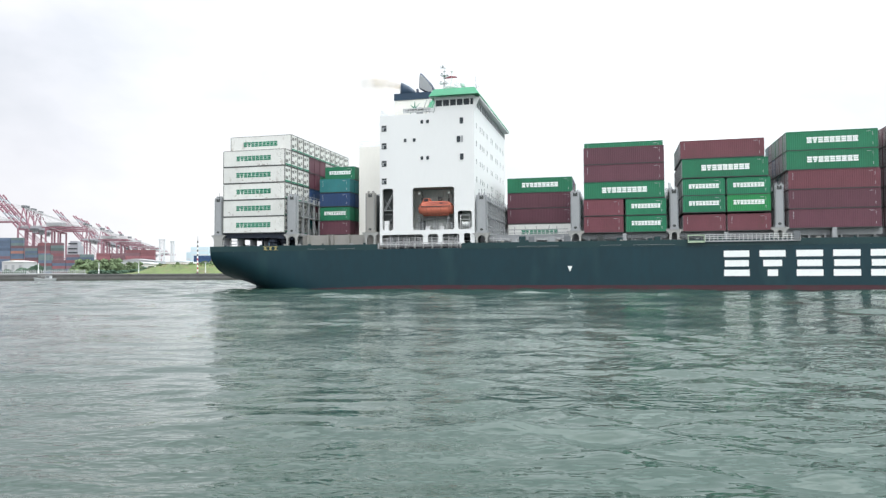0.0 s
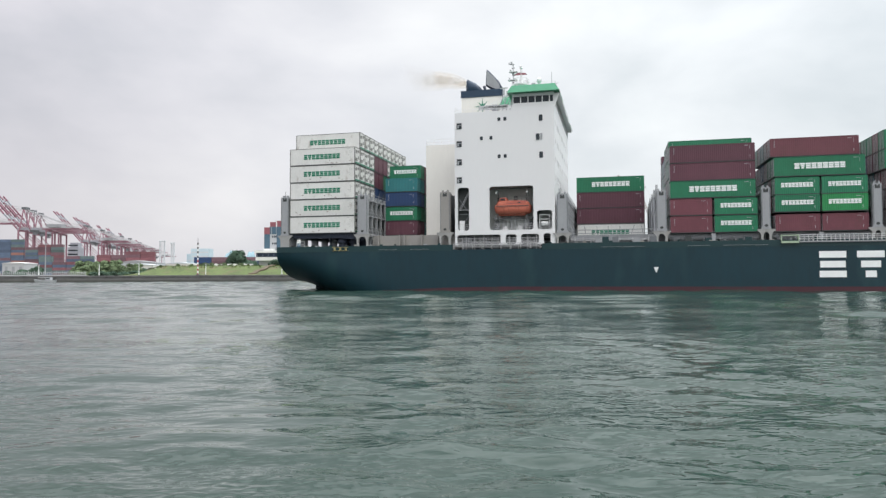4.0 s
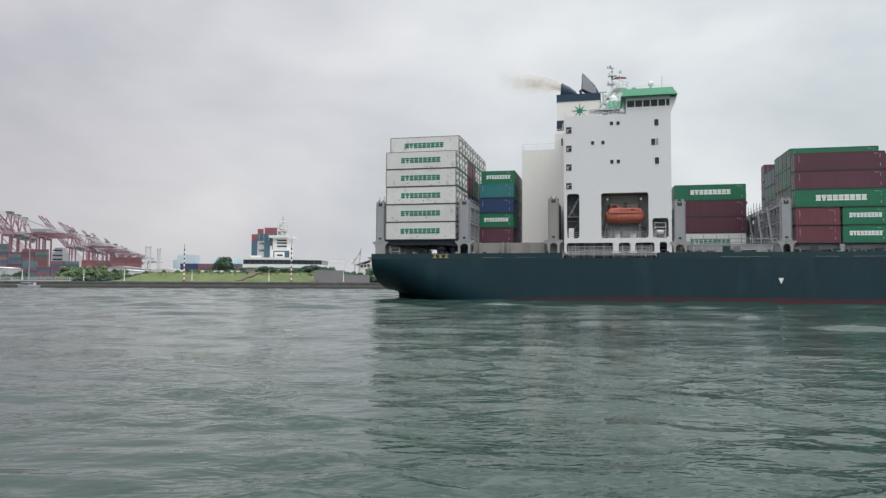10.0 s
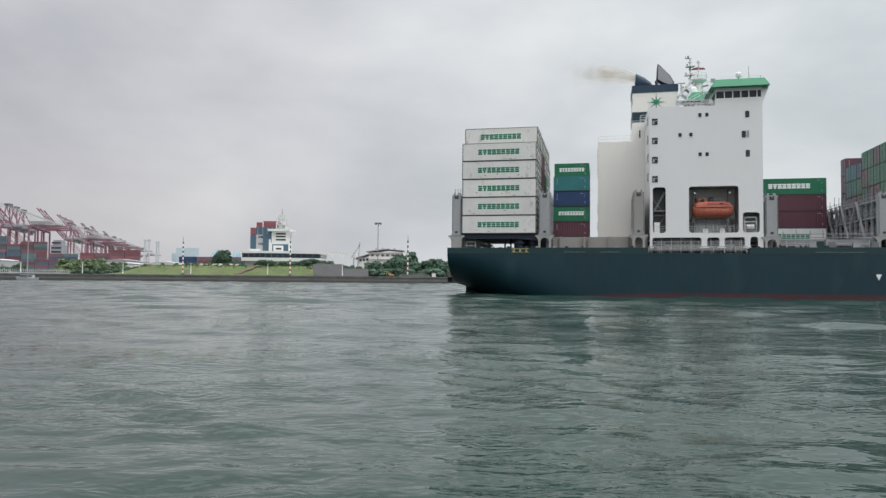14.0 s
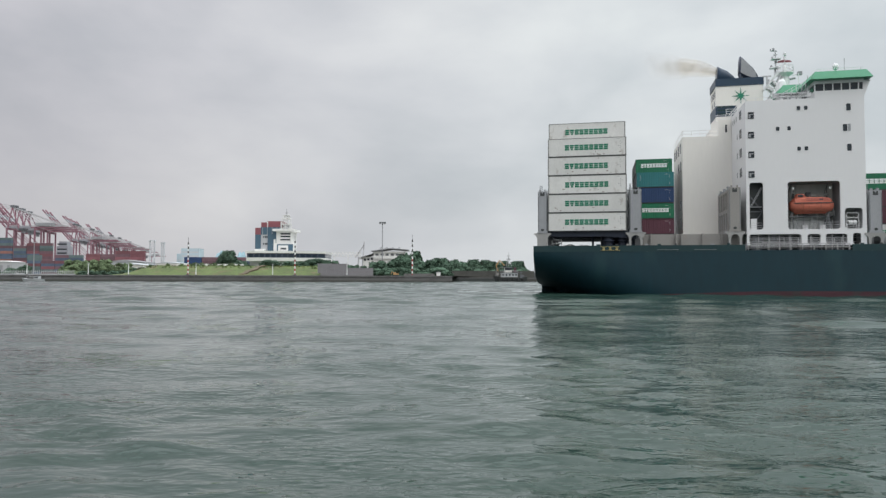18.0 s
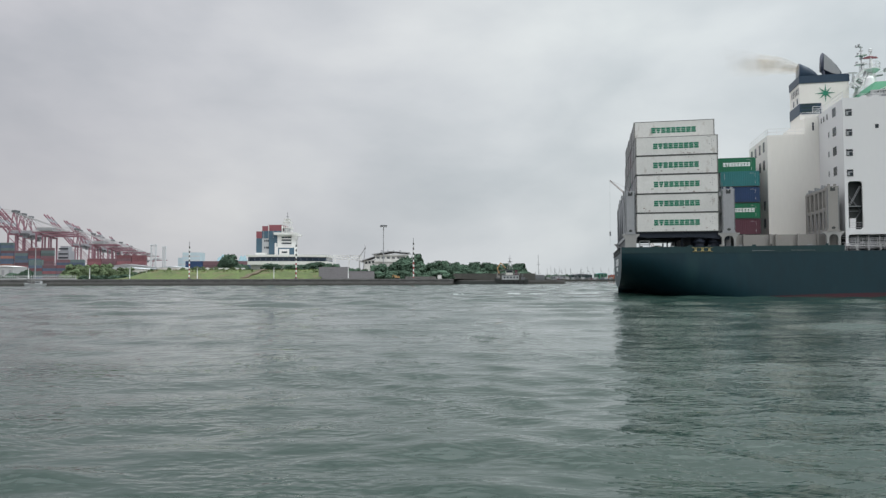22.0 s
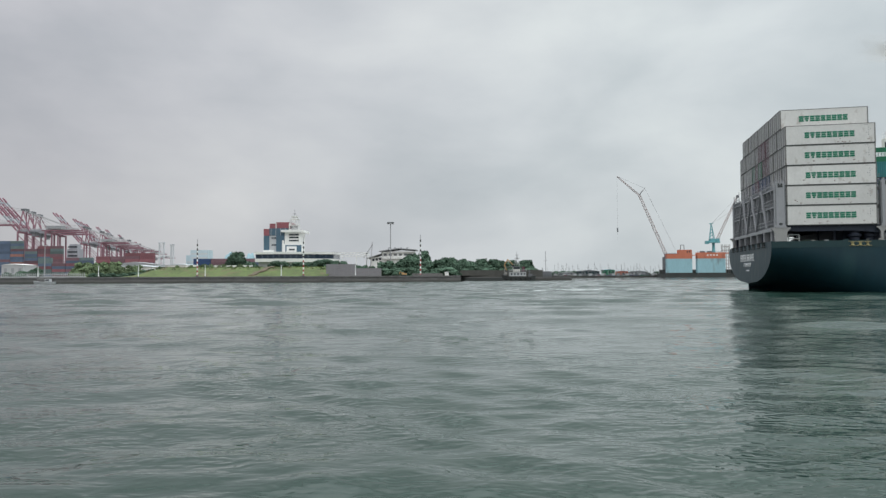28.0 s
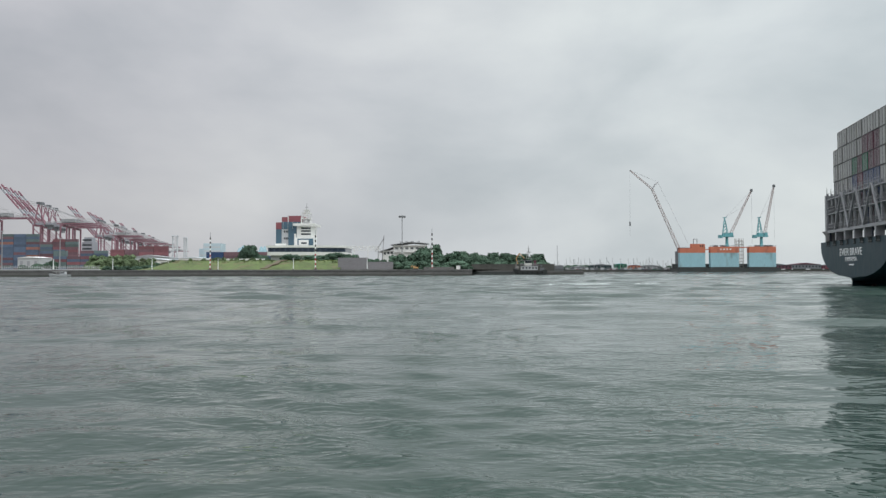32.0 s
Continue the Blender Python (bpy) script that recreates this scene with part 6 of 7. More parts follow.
hall = thing("harbour_hall", "low white hall with a shallow grey roof behind trees", "building", "", pose(0, 0, 0))
part("hall_wall", boxes((-36.5, -16.8, 420, 440, 2.9, 17.6), (-43.0, -36.5, 421, 440, 2.9, 14.4), (-16.8, -11.0, 421, 440, 2.9, 15.6)), PLASTER, hall)
part("hall_roof", made(prism, [(-38.0, 17.9), (-28.0, 19.5), (-26, 19.6), (-15.4, 18.7), (-15.4, 18.3), (-26, 19.1), (-38.0, 17.5)], "y", 418.0, 441), GREY, hall, "shallow thin grey metal roof")
part("hall_wing_roof", made(prism, [(-45.5, 13.8), (-36.5, 16.6), (-36.5, 16.2), (-45.5, 13.3)], "y", 419.0, 440), GREY, hall, "sloping grey roof of the side wing")
part("hall_fascia", boxes((-37.0, -16.2, 419.2, 420.0, 16.9, 17.5)), PLASTER, hall)
for i in range(6):
    part("hall_window", boxes((-35.4 + i * 3.05, -33.6 + i * 3.05, 419.9, 420.05, 15.1, 16.3)), GREY_DARK, hall)
    part("balcony", boxes((-36.4 + i * 3.05, -33.5 + i * 3.05, 418.9, 420.0, 13.2, 14.1)), PLASTER, hall)
for i in range(3):
    part("hall_window", boxes((-42.3 + i * 2.0, -41.0 + i * 2.0, 420.9, 421.05, 12.0 + i * 0.25, 13.3 + i * 0.25)), PANE, hall)
for i in range(4):
    part("roof_unit", boxes((-33 + i * 3.6, -31.6 + i * 3.6, 422, 424, 18.6, 20.2)), PLASTER_GREY, hall)
part("footbridge_rail", bars([((-68, 400, 15.6), (-44, 420, 15.9))], 0.35), PLASTER, hall)
bm = bmesh.new()
for k in range(12):
    x = -66 + 2.0 * k
    bar(bm, (x, 405, 14.2), (x + 1.0, 405, 16.6), 0.22)
    bar(bm, (x + 1.0, 405, 16.6), (x + 2.0, 405, 14.2), 0.22)
bar(bm, (-66, 405, 14.2), (-42, 405, 14.2), 0.25)
bar(bm, (-65, 405, 16.6), (-43, 405, 16.6), 0.25)
for x in (-65, -58, -50, -43):
    bar(bm, (x, 405, 2.9), (x, 405, 14.2), 0.35)
part("open_truss", bm, PLASTER, hall, "white open truss walkway")
cr = thing("small_crane", "small pale derrick behind the hall", "crane", "", pose(0, 0, 0))
part("jib", bars([((-44.5, 430, 3), (-43.2, 430, 24.0)), ((-48.5, 430, 14), (-43.2, 430, 22.0)), ((-47.0, 430, 3), (-46.6, 430, 17.5))], 0.6), PALE_STEEL, cr)


# ---------------------------------------------------------------- trees
def clump(bm, c, rx, ry, rz, r):
    """A ragged solid knot of foliage inside the leaves."""
    n, rings = 8, 5
    grid = []
    for i in range(1, rings):
        t = math.pi * i / rings
        grid.append([bm.verts.new((c[0] + rx * math.sin(t) * math.cos(2 * math.pi * k / n) * r.uniform(0.75, 1.2), c[1] + ry * math.sin(t) * math.sin(2 * math.pi * k / n) * r.uniform(0.75, 1.2), c[2] + rz * math.cos(t) * r.uniform(0.8, 1.2))) for k in range(n)])
    top, foot = bm.verts.new((c[0], c[1], c[2] + rz)), bm.verts.new((c[0], c[1], c[2] - rz))
    for k in range(n):
        q = (k + 1) % n
        bm.faces.new((top, grid[0][k], grid[0][q]))
        bm.faces.new((foot, grid[-1][q], grid[-1][k]))
        for a, b in zip(grid, grid[1:]):
            bm.faces.new((a[k], b[k], b[q], a[q]))


def crown_mesh(name, rx, ry, rz, lumps, leaves, size, seed, material):
    r = random.Random(seed)
    bm = bmesh.new()
    cs = []
    for _ in range(lumps):
        a, q = r.uniform(0, 6.283), math.sqrt(r.random())
        h = r.uniform(-0.35, 1.5)
        taper = 1.0 - 0.45 * max(h - 0.5, 0)
        cs.append((rx * 0.8 * q * taper * math.cos(a), ry * 0.8 * q * taper * math.sin(a), rz * h, r.uniform(0.3, 0.55)))
    for cx, cy, cz, k in cs:
        clump(bm, (cx, cy, cz), rx * k * 0.86, ry * k * 0.86, rz * k * 0.86, r)
    for _ in range(leaves):
        cx, cy, cz, k = cs[r.randrange(lumps)]
        d = Vector((r.gauss(0, 1), r.gauss(0, 1), r.gauss(0, 1))).normalized() * r.uniform(0.82, 1.12)
        c = Vector((cx + d.x * rx * k, cy + d.y * ry * k, cz + d.z * rz * k))
        n = (d * 0.9 + Vector((r.gauss(0, 0.6), r.gauss(0, 0.6), r.gauss(0, 0.6) + 0.5))).normalized()
        t = n.orthogonal().normalized()
        b = n.cross(t)
        s = size * r.uniform(0.5, 1.2)
        bm.faces.new([bm.verts.new(c + t * s * x + b * s * y) for x, y in ((-1, -0.5), (0.2, -0.8), (1, 0.3), (-0.3, 0.9))])
    return to_mesh(name, bm, material)


def tree_proto(label, h, rx, rz, seed, material, size=0.42, leaves=1700, category="tree"):
    o = thing("tree" if category == "tree" else "shrub", label, category, "trees along the bank" if category == "tree" else "shrubs on the bank")
    bm = bmesh.new()
    lathe(bm, [(0.28, 0), (0.2, h * 0.5), (0.1, h * 0.8)], 0, 0, 7)
    for k in range(5):
        a = k * 1.26
        bar(bm, (0, 0, h * 0.4), (rx * 0.5 * math.cos(a), rx * 0.5 * math.sin(a), h * 0.75), 0.16)
    part("trunk", bm, BARK, o)
    cm = crown_mesh("crown", rx, rx, rz, 20, leaves, size, seed, material)
    c = part("crown", cm, None, o)
    c.location.z = h - 2.0 * rz
    return o


TREES = [tree_proto("dark green broad-leaved tree with an uneven crown", 8.0, 3.6, 3.0, 1, LEAF), tree_proto("dense dark green tree behind the quay", 7.0, 4.0, 2.6, 2, LEAF), tree_proto("dark green tree with a ragged top", 9.5, 3.2, 3.6, 4, LEAF)]
BUSH = tree_proto("broad low dark green bush on the bank", 4.6, 4.6, 2.2, 15, LEAF, 0.40, 1500, "shrub")
SHRUB = tree_proto("light green shrub near the quay", 4.2, 2.6, 1.8, 9, LEAF_LIGHT, 0.36, 900, "shrub")
r3 = random.Random(11)


def plant(proto, x, y, z, s, first=[]):
    if proto not in first:
        first.append(proto)
        proto.matrix_basis = pose(x, y, z, 0, 0, r3.uniform(0, 360))
        proto.scale = (s, s, s)
        return proto
    o = copy_thing(proto, pose(x, y, z, 0, 0, r3.uniform(0, 360)))
    o.scale = (s * r3.uniform(0.9, 1.15), s * r3.uniform(0.9, 1.15), s)
    return o


for x, s in ((-84, 0.75), (-81.5, 0.7), (-73.5, 0.6), (-70.5, 0.62), (-66.5, 0.6), (-62, 0.85), (-58.5, 0.9), (-56.3, 0.8), (-54, 0.72), (-50, 0.7), (-46.5, 0.6), (-43, 0.6), (-39.5, 0.6), (-36, 0.55)):
    plant(BUSH if x < -57 else TREES[r3.randrange(3)], x, 352 + r3.uniform(-2, 4), 7.3 if x < -58 else 2.75, s * (1.15 if x < -58 else 1.25))
for x, y, s in ((-29, 344, 0.95), (-25.5, 342, 1.0), (-22, 346, 1.15), (-18.5, 343, 1.25), (-14, 345, 1.45), (-10.5, 344, 1.35), (-6, 347, 1.2), (-2.5, 345, 1.1), (1.5, 350, 1.05), (5.0, 352, 1.0), (-16, 352, 1.5), (-9, 355, 1.45), (-27, 350, 1.05)):
    plant(TREES[r3.randrange(3)], x, y, 2.6, s)
for i in range(34):
    x = 3 + i * 1.52
    for y in (418 + r3.uniform(0, 4), 428 + r3.uniform(0, 5)):
        plant(TREES[r3.randrange(3)], x + r3.uniform(-0.8, 0.8), y, 2.4, (1.2 - 0.006 * i) * r3.uniform(0.85, 1.1))
for i in range(30):
    plant(BUSH, 4 + i * 1.75, 418 + r3.uniform(-2, 2), 2.6, r3.uniform(1.0, 1.4) * (1.15 - 0.008 * i))
for i in range(14):
    plant(BUSH, -28 + i * 2.3, 340 + r3.uniform(-2, 2), 2.6, r3.uniform(0.8, 1.15))
for x, y, s in ((-122.3, 418, 1.55), (-118, 420, 1.35), (-126, 421, 1.2), (-114.5, 419, 1.1), (-110.5, 422, 1.05)):
    plant(TREES[r3.randrange(3)], x, y, 2.8, s * 1.08)
for i in range(16):
    x = -179 + i * 1.9
    plant(SHRUB, x, 340 + r3.uniform(-3, 6), 2.75, r3.uniform(1.5, 2.0) if i < 11 else r3.uniform(1.1, 1.6))
for i in range(10):
    plant(BUSH, -166 + i * 3.1, 334 + r3.uniform(-2, 2), 2.75, r3.uniform(0.45, 0.62))
for i in range(10):
    plant(TREES[r3.randrange(3)], -158 + i * 2.4, 362 + r3.uniform(-3, 3), 2.6, r3.uniform(0.5, 0.75))
for i in range(14):
    plant(SHRUB, -138 + i * 2.9, 360 + r3.uniform(-4, 6), 7.2, r3.uniform(0.35, 0.6))

# low white wall and stacked dark containers behind the grass
o = thing("low_wall", "low white boundary wall behind the grass bank", "wall", "", pose(0, 0, 0))
part("wall_run", boxes((-136, -101, 372, 372.4, 7.4, 8.9)), PLASTER, o)
for x in range(-136, -101, 5):
    part("wall_pier", boxes((x, x + 0.5, 371.8, 372.4, 7.4, 9.1)), PLASTER, o)
b_kinds = {}


def yard_stack(x0, y, z0, nx, nz, seed, pal, group, w=12.2):
    r = random.Random(seed)
    for i in range(nx):
        for k in range(nz - (r.randrange(3) if nz > 4 else 0)):
            mt = pal[r.randrange(len(pal))]
            m = pose(x0 + i * (w + 0.4), y, z0 + k * 2.6)
            if mt.name not in b_kinds:
                bm = boxes((0, w, 0, 2.44, 0, 2.6))
                o = thing("yard_container", "shipping container in a yard stack across the harbour", "container", group)
                part("box_body", bm, mt, o)
                bm = bmesh.new()
                for j in range(12):
                    box(bm, 0.4 + j * 1.0, 0.6 + j * 1.0, -0.06, 0, 0.2, 2.4)
                part("rib", bm, mt, o)
                o.matrix_basis = m
                b_kinds[mt.name] = o
            else:
                o = copy_thing(b_kinds[mt.name], m)
                o["group"] = group


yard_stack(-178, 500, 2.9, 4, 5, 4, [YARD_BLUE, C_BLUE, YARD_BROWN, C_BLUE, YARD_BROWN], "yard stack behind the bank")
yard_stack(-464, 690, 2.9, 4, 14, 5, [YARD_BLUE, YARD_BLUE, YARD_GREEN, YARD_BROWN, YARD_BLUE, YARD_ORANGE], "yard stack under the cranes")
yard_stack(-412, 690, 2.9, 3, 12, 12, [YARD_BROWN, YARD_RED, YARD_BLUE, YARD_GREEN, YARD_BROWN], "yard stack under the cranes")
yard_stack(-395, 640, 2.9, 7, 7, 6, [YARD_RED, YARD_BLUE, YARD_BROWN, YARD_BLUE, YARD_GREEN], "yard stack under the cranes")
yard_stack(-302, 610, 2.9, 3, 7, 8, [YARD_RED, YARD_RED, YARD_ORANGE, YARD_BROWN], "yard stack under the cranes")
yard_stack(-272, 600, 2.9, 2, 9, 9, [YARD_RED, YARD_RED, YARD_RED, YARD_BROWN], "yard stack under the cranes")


def shed(x0, x1, y, z0, z1, wall, roof, label, depth=14, opening=None):
    o = thing("shed", label, "building", "", pose(0, 0, 0))
    part("shed_wall", boxes((x0, x1, y, y + depth, z0, z1)), wall, o)
    part("shed_roof", made(prism, [(x0 - 0.4, z1), ((x0 + x1) / 2, z1 + (x1 - x0) * 0.06), (x1 + 0.4, z1)], "y", y - 0.5, y + depth + 0.5), roof, o)
    n = max(2, int((x1 - x0) / 4))
    for i in range(n):
        x = x0 + (x1 - x0) * (i + 0.35) / n
        part("shed_opening", boxes((x, x + (x1 - x0) / n * 0.4, y - 0.06, y + 0.02, z0 + (z1 - z0) * 0.35, z0 + (z1 - z0) * 0.75)), opening or PANE, o)


shed(-264.5, -251.5, 420, 2.9, 10.6, PLASTER_GREY, PLASTER, "small pale grey shed behind the fence", opening=GREY)
plant(BUSH, -243, 405, 2.7, 1.0)
plant(BUSH, -250, 402, 2.7, 0.8)
plant(TREES[1], -237, 408, 2.7, 0.9)
shed(-222, -192, 470, 2.9, 11.5, FAR_GREY, GREY, "long pale grey warehouse")
shed(-170, -154, 372, 2.9, 8.4, CREAM, FAR_GREY, "pale beige shed behind light green shrubs")
shed(-190, -172, 480, 2.9, 11.0, CREAM, FAR_GREY, "grey warehouse with a low roof")
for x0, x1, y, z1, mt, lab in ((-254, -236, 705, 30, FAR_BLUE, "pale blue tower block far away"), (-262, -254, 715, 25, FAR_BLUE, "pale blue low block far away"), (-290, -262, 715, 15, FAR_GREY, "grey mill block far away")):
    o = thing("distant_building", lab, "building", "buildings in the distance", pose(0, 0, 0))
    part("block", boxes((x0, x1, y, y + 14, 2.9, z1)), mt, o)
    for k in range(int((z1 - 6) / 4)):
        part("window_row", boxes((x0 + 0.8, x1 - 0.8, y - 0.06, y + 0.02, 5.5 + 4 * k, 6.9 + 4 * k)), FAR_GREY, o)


# open steel process towers and a hazy wooded hill in the distance
for x, w, z1 in ((-281.0, 4.6, 38.0), (-270.5, 2.4, 36.0)):
    o = thing("steel_tower", "thin pale open steel tower far away", "tower", "steel towers in the distance", pose(x, 700, 2.9))
    for a in (-w / 2, w / 2):
        part("tower_column", made(lathe, [(0.7, 0), (0.7, z1 - 2.9)], a, 0, 8), FAR_GREY, o)
    for k in range(8):
        z = 4 + k * (z1 - 8) / 8
        part("tower_floor", boxes((-w / 2 - 0.6, w / 2 + 0.6, -0.6, 0.6, z, z + 0.45)), FAR_GREY, o)
        part("tower_brace", bars([((-w / 2, 0, z), (w / 2, 0, z + 3.6))], 0.3), FAR_GREY, o)
    part("tower_head", boxes((-w / 2 - 0.9, w / 2 + 0.9, -1, 1, z1 - 4.2, z1 - 3.2)), FAR_GREY, o)
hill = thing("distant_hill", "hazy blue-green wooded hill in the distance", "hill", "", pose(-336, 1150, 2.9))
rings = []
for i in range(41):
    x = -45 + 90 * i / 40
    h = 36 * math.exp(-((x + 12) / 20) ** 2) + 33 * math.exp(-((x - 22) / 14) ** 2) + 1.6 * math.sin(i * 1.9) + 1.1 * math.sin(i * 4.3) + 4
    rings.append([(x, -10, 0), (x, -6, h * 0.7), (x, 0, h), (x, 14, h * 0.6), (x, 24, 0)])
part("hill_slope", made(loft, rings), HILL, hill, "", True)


# ---------------------------------------------------------------- ship-to-shore cranes
def gantry_crane(x, y, boom_up, s=1.0, first=[]):
    """Waterside legs at x, landside legs 31 m to the right; boom hinged at the waterside legs."""
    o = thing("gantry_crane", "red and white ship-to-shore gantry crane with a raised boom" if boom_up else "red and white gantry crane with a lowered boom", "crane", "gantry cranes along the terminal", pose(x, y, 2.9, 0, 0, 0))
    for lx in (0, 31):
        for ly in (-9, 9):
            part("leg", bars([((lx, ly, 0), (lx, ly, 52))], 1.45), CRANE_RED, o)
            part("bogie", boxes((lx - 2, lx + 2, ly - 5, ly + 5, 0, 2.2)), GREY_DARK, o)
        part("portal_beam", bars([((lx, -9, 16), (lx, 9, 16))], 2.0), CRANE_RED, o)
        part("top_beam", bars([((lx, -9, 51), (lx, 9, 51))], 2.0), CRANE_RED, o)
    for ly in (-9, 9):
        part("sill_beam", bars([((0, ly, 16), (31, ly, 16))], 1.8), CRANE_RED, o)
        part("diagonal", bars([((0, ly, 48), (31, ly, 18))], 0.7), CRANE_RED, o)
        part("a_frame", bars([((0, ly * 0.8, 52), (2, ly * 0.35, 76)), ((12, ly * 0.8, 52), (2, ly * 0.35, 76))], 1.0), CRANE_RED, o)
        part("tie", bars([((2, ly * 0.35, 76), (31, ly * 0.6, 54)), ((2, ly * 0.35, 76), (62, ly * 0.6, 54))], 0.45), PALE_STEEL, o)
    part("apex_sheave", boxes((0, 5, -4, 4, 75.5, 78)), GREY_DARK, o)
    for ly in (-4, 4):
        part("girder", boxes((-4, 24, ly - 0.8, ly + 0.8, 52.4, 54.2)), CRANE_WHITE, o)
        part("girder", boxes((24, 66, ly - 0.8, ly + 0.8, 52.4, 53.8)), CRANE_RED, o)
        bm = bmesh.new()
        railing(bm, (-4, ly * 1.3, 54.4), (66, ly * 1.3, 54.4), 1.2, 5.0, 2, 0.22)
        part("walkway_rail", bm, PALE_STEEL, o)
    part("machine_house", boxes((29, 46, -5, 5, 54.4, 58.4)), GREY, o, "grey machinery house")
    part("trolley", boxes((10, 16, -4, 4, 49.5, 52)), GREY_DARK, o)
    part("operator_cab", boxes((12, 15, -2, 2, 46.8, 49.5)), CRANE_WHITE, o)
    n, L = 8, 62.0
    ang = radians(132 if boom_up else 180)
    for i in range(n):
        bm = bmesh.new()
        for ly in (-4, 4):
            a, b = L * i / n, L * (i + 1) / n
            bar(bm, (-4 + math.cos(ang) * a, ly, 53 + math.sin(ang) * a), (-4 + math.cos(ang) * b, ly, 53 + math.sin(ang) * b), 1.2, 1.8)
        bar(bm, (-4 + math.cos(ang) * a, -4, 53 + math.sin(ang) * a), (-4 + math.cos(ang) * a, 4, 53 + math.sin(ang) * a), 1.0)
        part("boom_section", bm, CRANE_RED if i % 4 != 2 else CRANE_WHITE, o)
    if boom_up:
        e = (-4 + math.cos(ang) * 40, 0, 53 + math.sin(ang) * 40)
        part("stay", bars([((2, -2, 77), e), ((2, 2, 77), e)], 0.5), PALE_STEEL, o)
    else:
        part("spreader", boxes((-30, -24, -6, 6, 34, 35.5)), YELLOW, o)
        part("hoist_rope", bars([((-30, -3, 35), (-30, -3, 52)), ((-24, 3, 35), (-24, 3, 52))], 0.3), GREY_DARK, o)
    o.scale = (s, s, s)
    return o


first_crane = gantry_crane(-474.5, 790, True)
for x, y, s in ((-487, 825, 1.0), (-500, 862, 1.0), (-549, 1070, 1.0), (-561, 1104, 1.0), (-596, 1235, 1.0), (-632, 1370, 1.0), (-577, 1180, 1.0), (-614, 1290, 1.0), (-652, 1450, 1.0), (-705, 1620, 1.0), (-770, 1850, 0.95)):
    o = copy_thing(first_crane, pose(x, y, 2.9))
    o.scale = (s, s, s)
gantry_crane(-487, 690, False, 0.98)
# a laid-up vessel's light superstructure behind the cranes
o = thing("moored_ship", "white superstructure of a moored ship behind the cranes", "ship", "", pose(-483, 900, 0))
part("superstructure", boxes((0, 14, 0, 14, 3, 40), (2, 12, 2, 12, 40, 46)), CRANE_WHITE, o)
for z in (30, 35, 41.5):
    part("bridge_band", boxes((1.0, 13.0, -0.1, 0.05, z, z + 1.8)), PANE, o)
part("ship_hull", boxes((-60, 70, -6, 20, 0, 14)), YARD_BROWN, o)


# ---------------------------------------------------------------- pier, tug and the far side of the basin
o = thing("barge", "long dark barge with a black cargo wall at the pier", "barge", "", pose(0, 0, 0))
part("barge_hull", boxes((10, 37, 400.0, 403.0, -0.5, 1.7)), DOCK_DARK, o)
part("cargo_wall", boxes((8.5, 58, 406.5, 407.2, 1.9, 6.0)), CONCRETE_WET, o)
for i in range(16):
    part("wall_rib", boxes((9 + i * 3.1, 9.3 + i * 3.1, 406.3, 406.5, 1.9, 6.1)), CONCRETE_WET, o)
part("pier_shed", boxes((57, 64, 411, 416, 1.9, 5.2)), GREY_DARK, o)
pole = thing("flag_pole", "tall thin grey pole standing on the pier", "pole", "", pose(60.0, 408.5, 1.8))
part("shaft", bars([((0, 0, 0), (0, 0, 15.0))], 0.22, n=6), GREY_DARK, pole)
part("yard", bars([((-0.9, 0, 9.5), (0.9, 0, 9.5))], 0.16), GREY_DARK, pole)
tug = thing("tug_boat", "moored tug with a cream deckhouse and a dark hull", "boat", "", pose(43.5, 401.2, 0) @ Matrix.Diagonal((1.1, 1.0, 1.35, 1.0)))
bm = bmesh.new()
loft(bm, [[(-8.8, -0.6, -0.5), (-8.8, 0.6, -0.5), (-8.8, 1.4, 2.4), (-8.8, -1.4, 2.4)], [(-6, -2, -0.5), (-6, 2, -0.5), (-6, 2.6, 1.8), (-6, -2.6, 1.8)], [(5, -2, -0.5), (5, 2, -0.5), (5, 2.6, 1.6), (5, -2.6, 1.6)], [(8.6, -0.5, -0.5), (8.6, 0.5, -0.5), (8.6, 1.4, 2.2), (8.6, -1.4, 2.2)]])
part("tug_hull", bm, DOCK_DARK, tug)
part("tug_gear", boxes((5.0, 7.0, -1.0, 1.0, 1.6, 2.8), (-8.0, -6.6, -0.7, 0.7, 1.9, 2.9)), GREY_DARK, tug)
part("tug_house", boxes((-5.0, 3.6, -2.0, 2.0, 1.8, 3.6)), PLASTER_GREY, tug)
for x in (-4.3, -2.6, -0.9, 0.8, 2.4):
    part("house_window", boxes((x, x + 0.8, -2.06, -1.98, 2.4, 3.1)), PANE, tug)
part("boat_deck", boxes((-5.3, 4.0, -2.2, 2.2, 3.6, 3.75)), GREY_DARK, tug)
part("wheelhouse", boxes((-3.0, 0.6, -1.4, 1.4, 3.75, 5.8)), CREAM, tug)
part("wheelhouse_glass", boxes((-2.9, 0.5, -1.46, -1.38, 4.8, 5.7)), PANE, tug)
part("wheelhouse_roof", boxes((-3.4, 1.0, -1.7, 1.7, 5.8, 6.0)), GREY_DARK, tug)
part("net_drum", bars([((-6.6, -1.2, 3.0), (-6.6, 1.2, 3.0))], 1.2, n=10), BEIGE, tug)
part("bow_gallows", bars([((-7.6, -1.2, 2.2), (-7.2, -1.2, 5.4)), ((-7.6, 1.2, 2.2), (-7.2, 1.2, 5.4)), ((-7.2, -1.2, 5.4), (-7.2, 1.2, 5.4)), ((-7.2, 0, 5.4), (-3.2, 0, 6.0))], 0.18), BEIGE, tug)
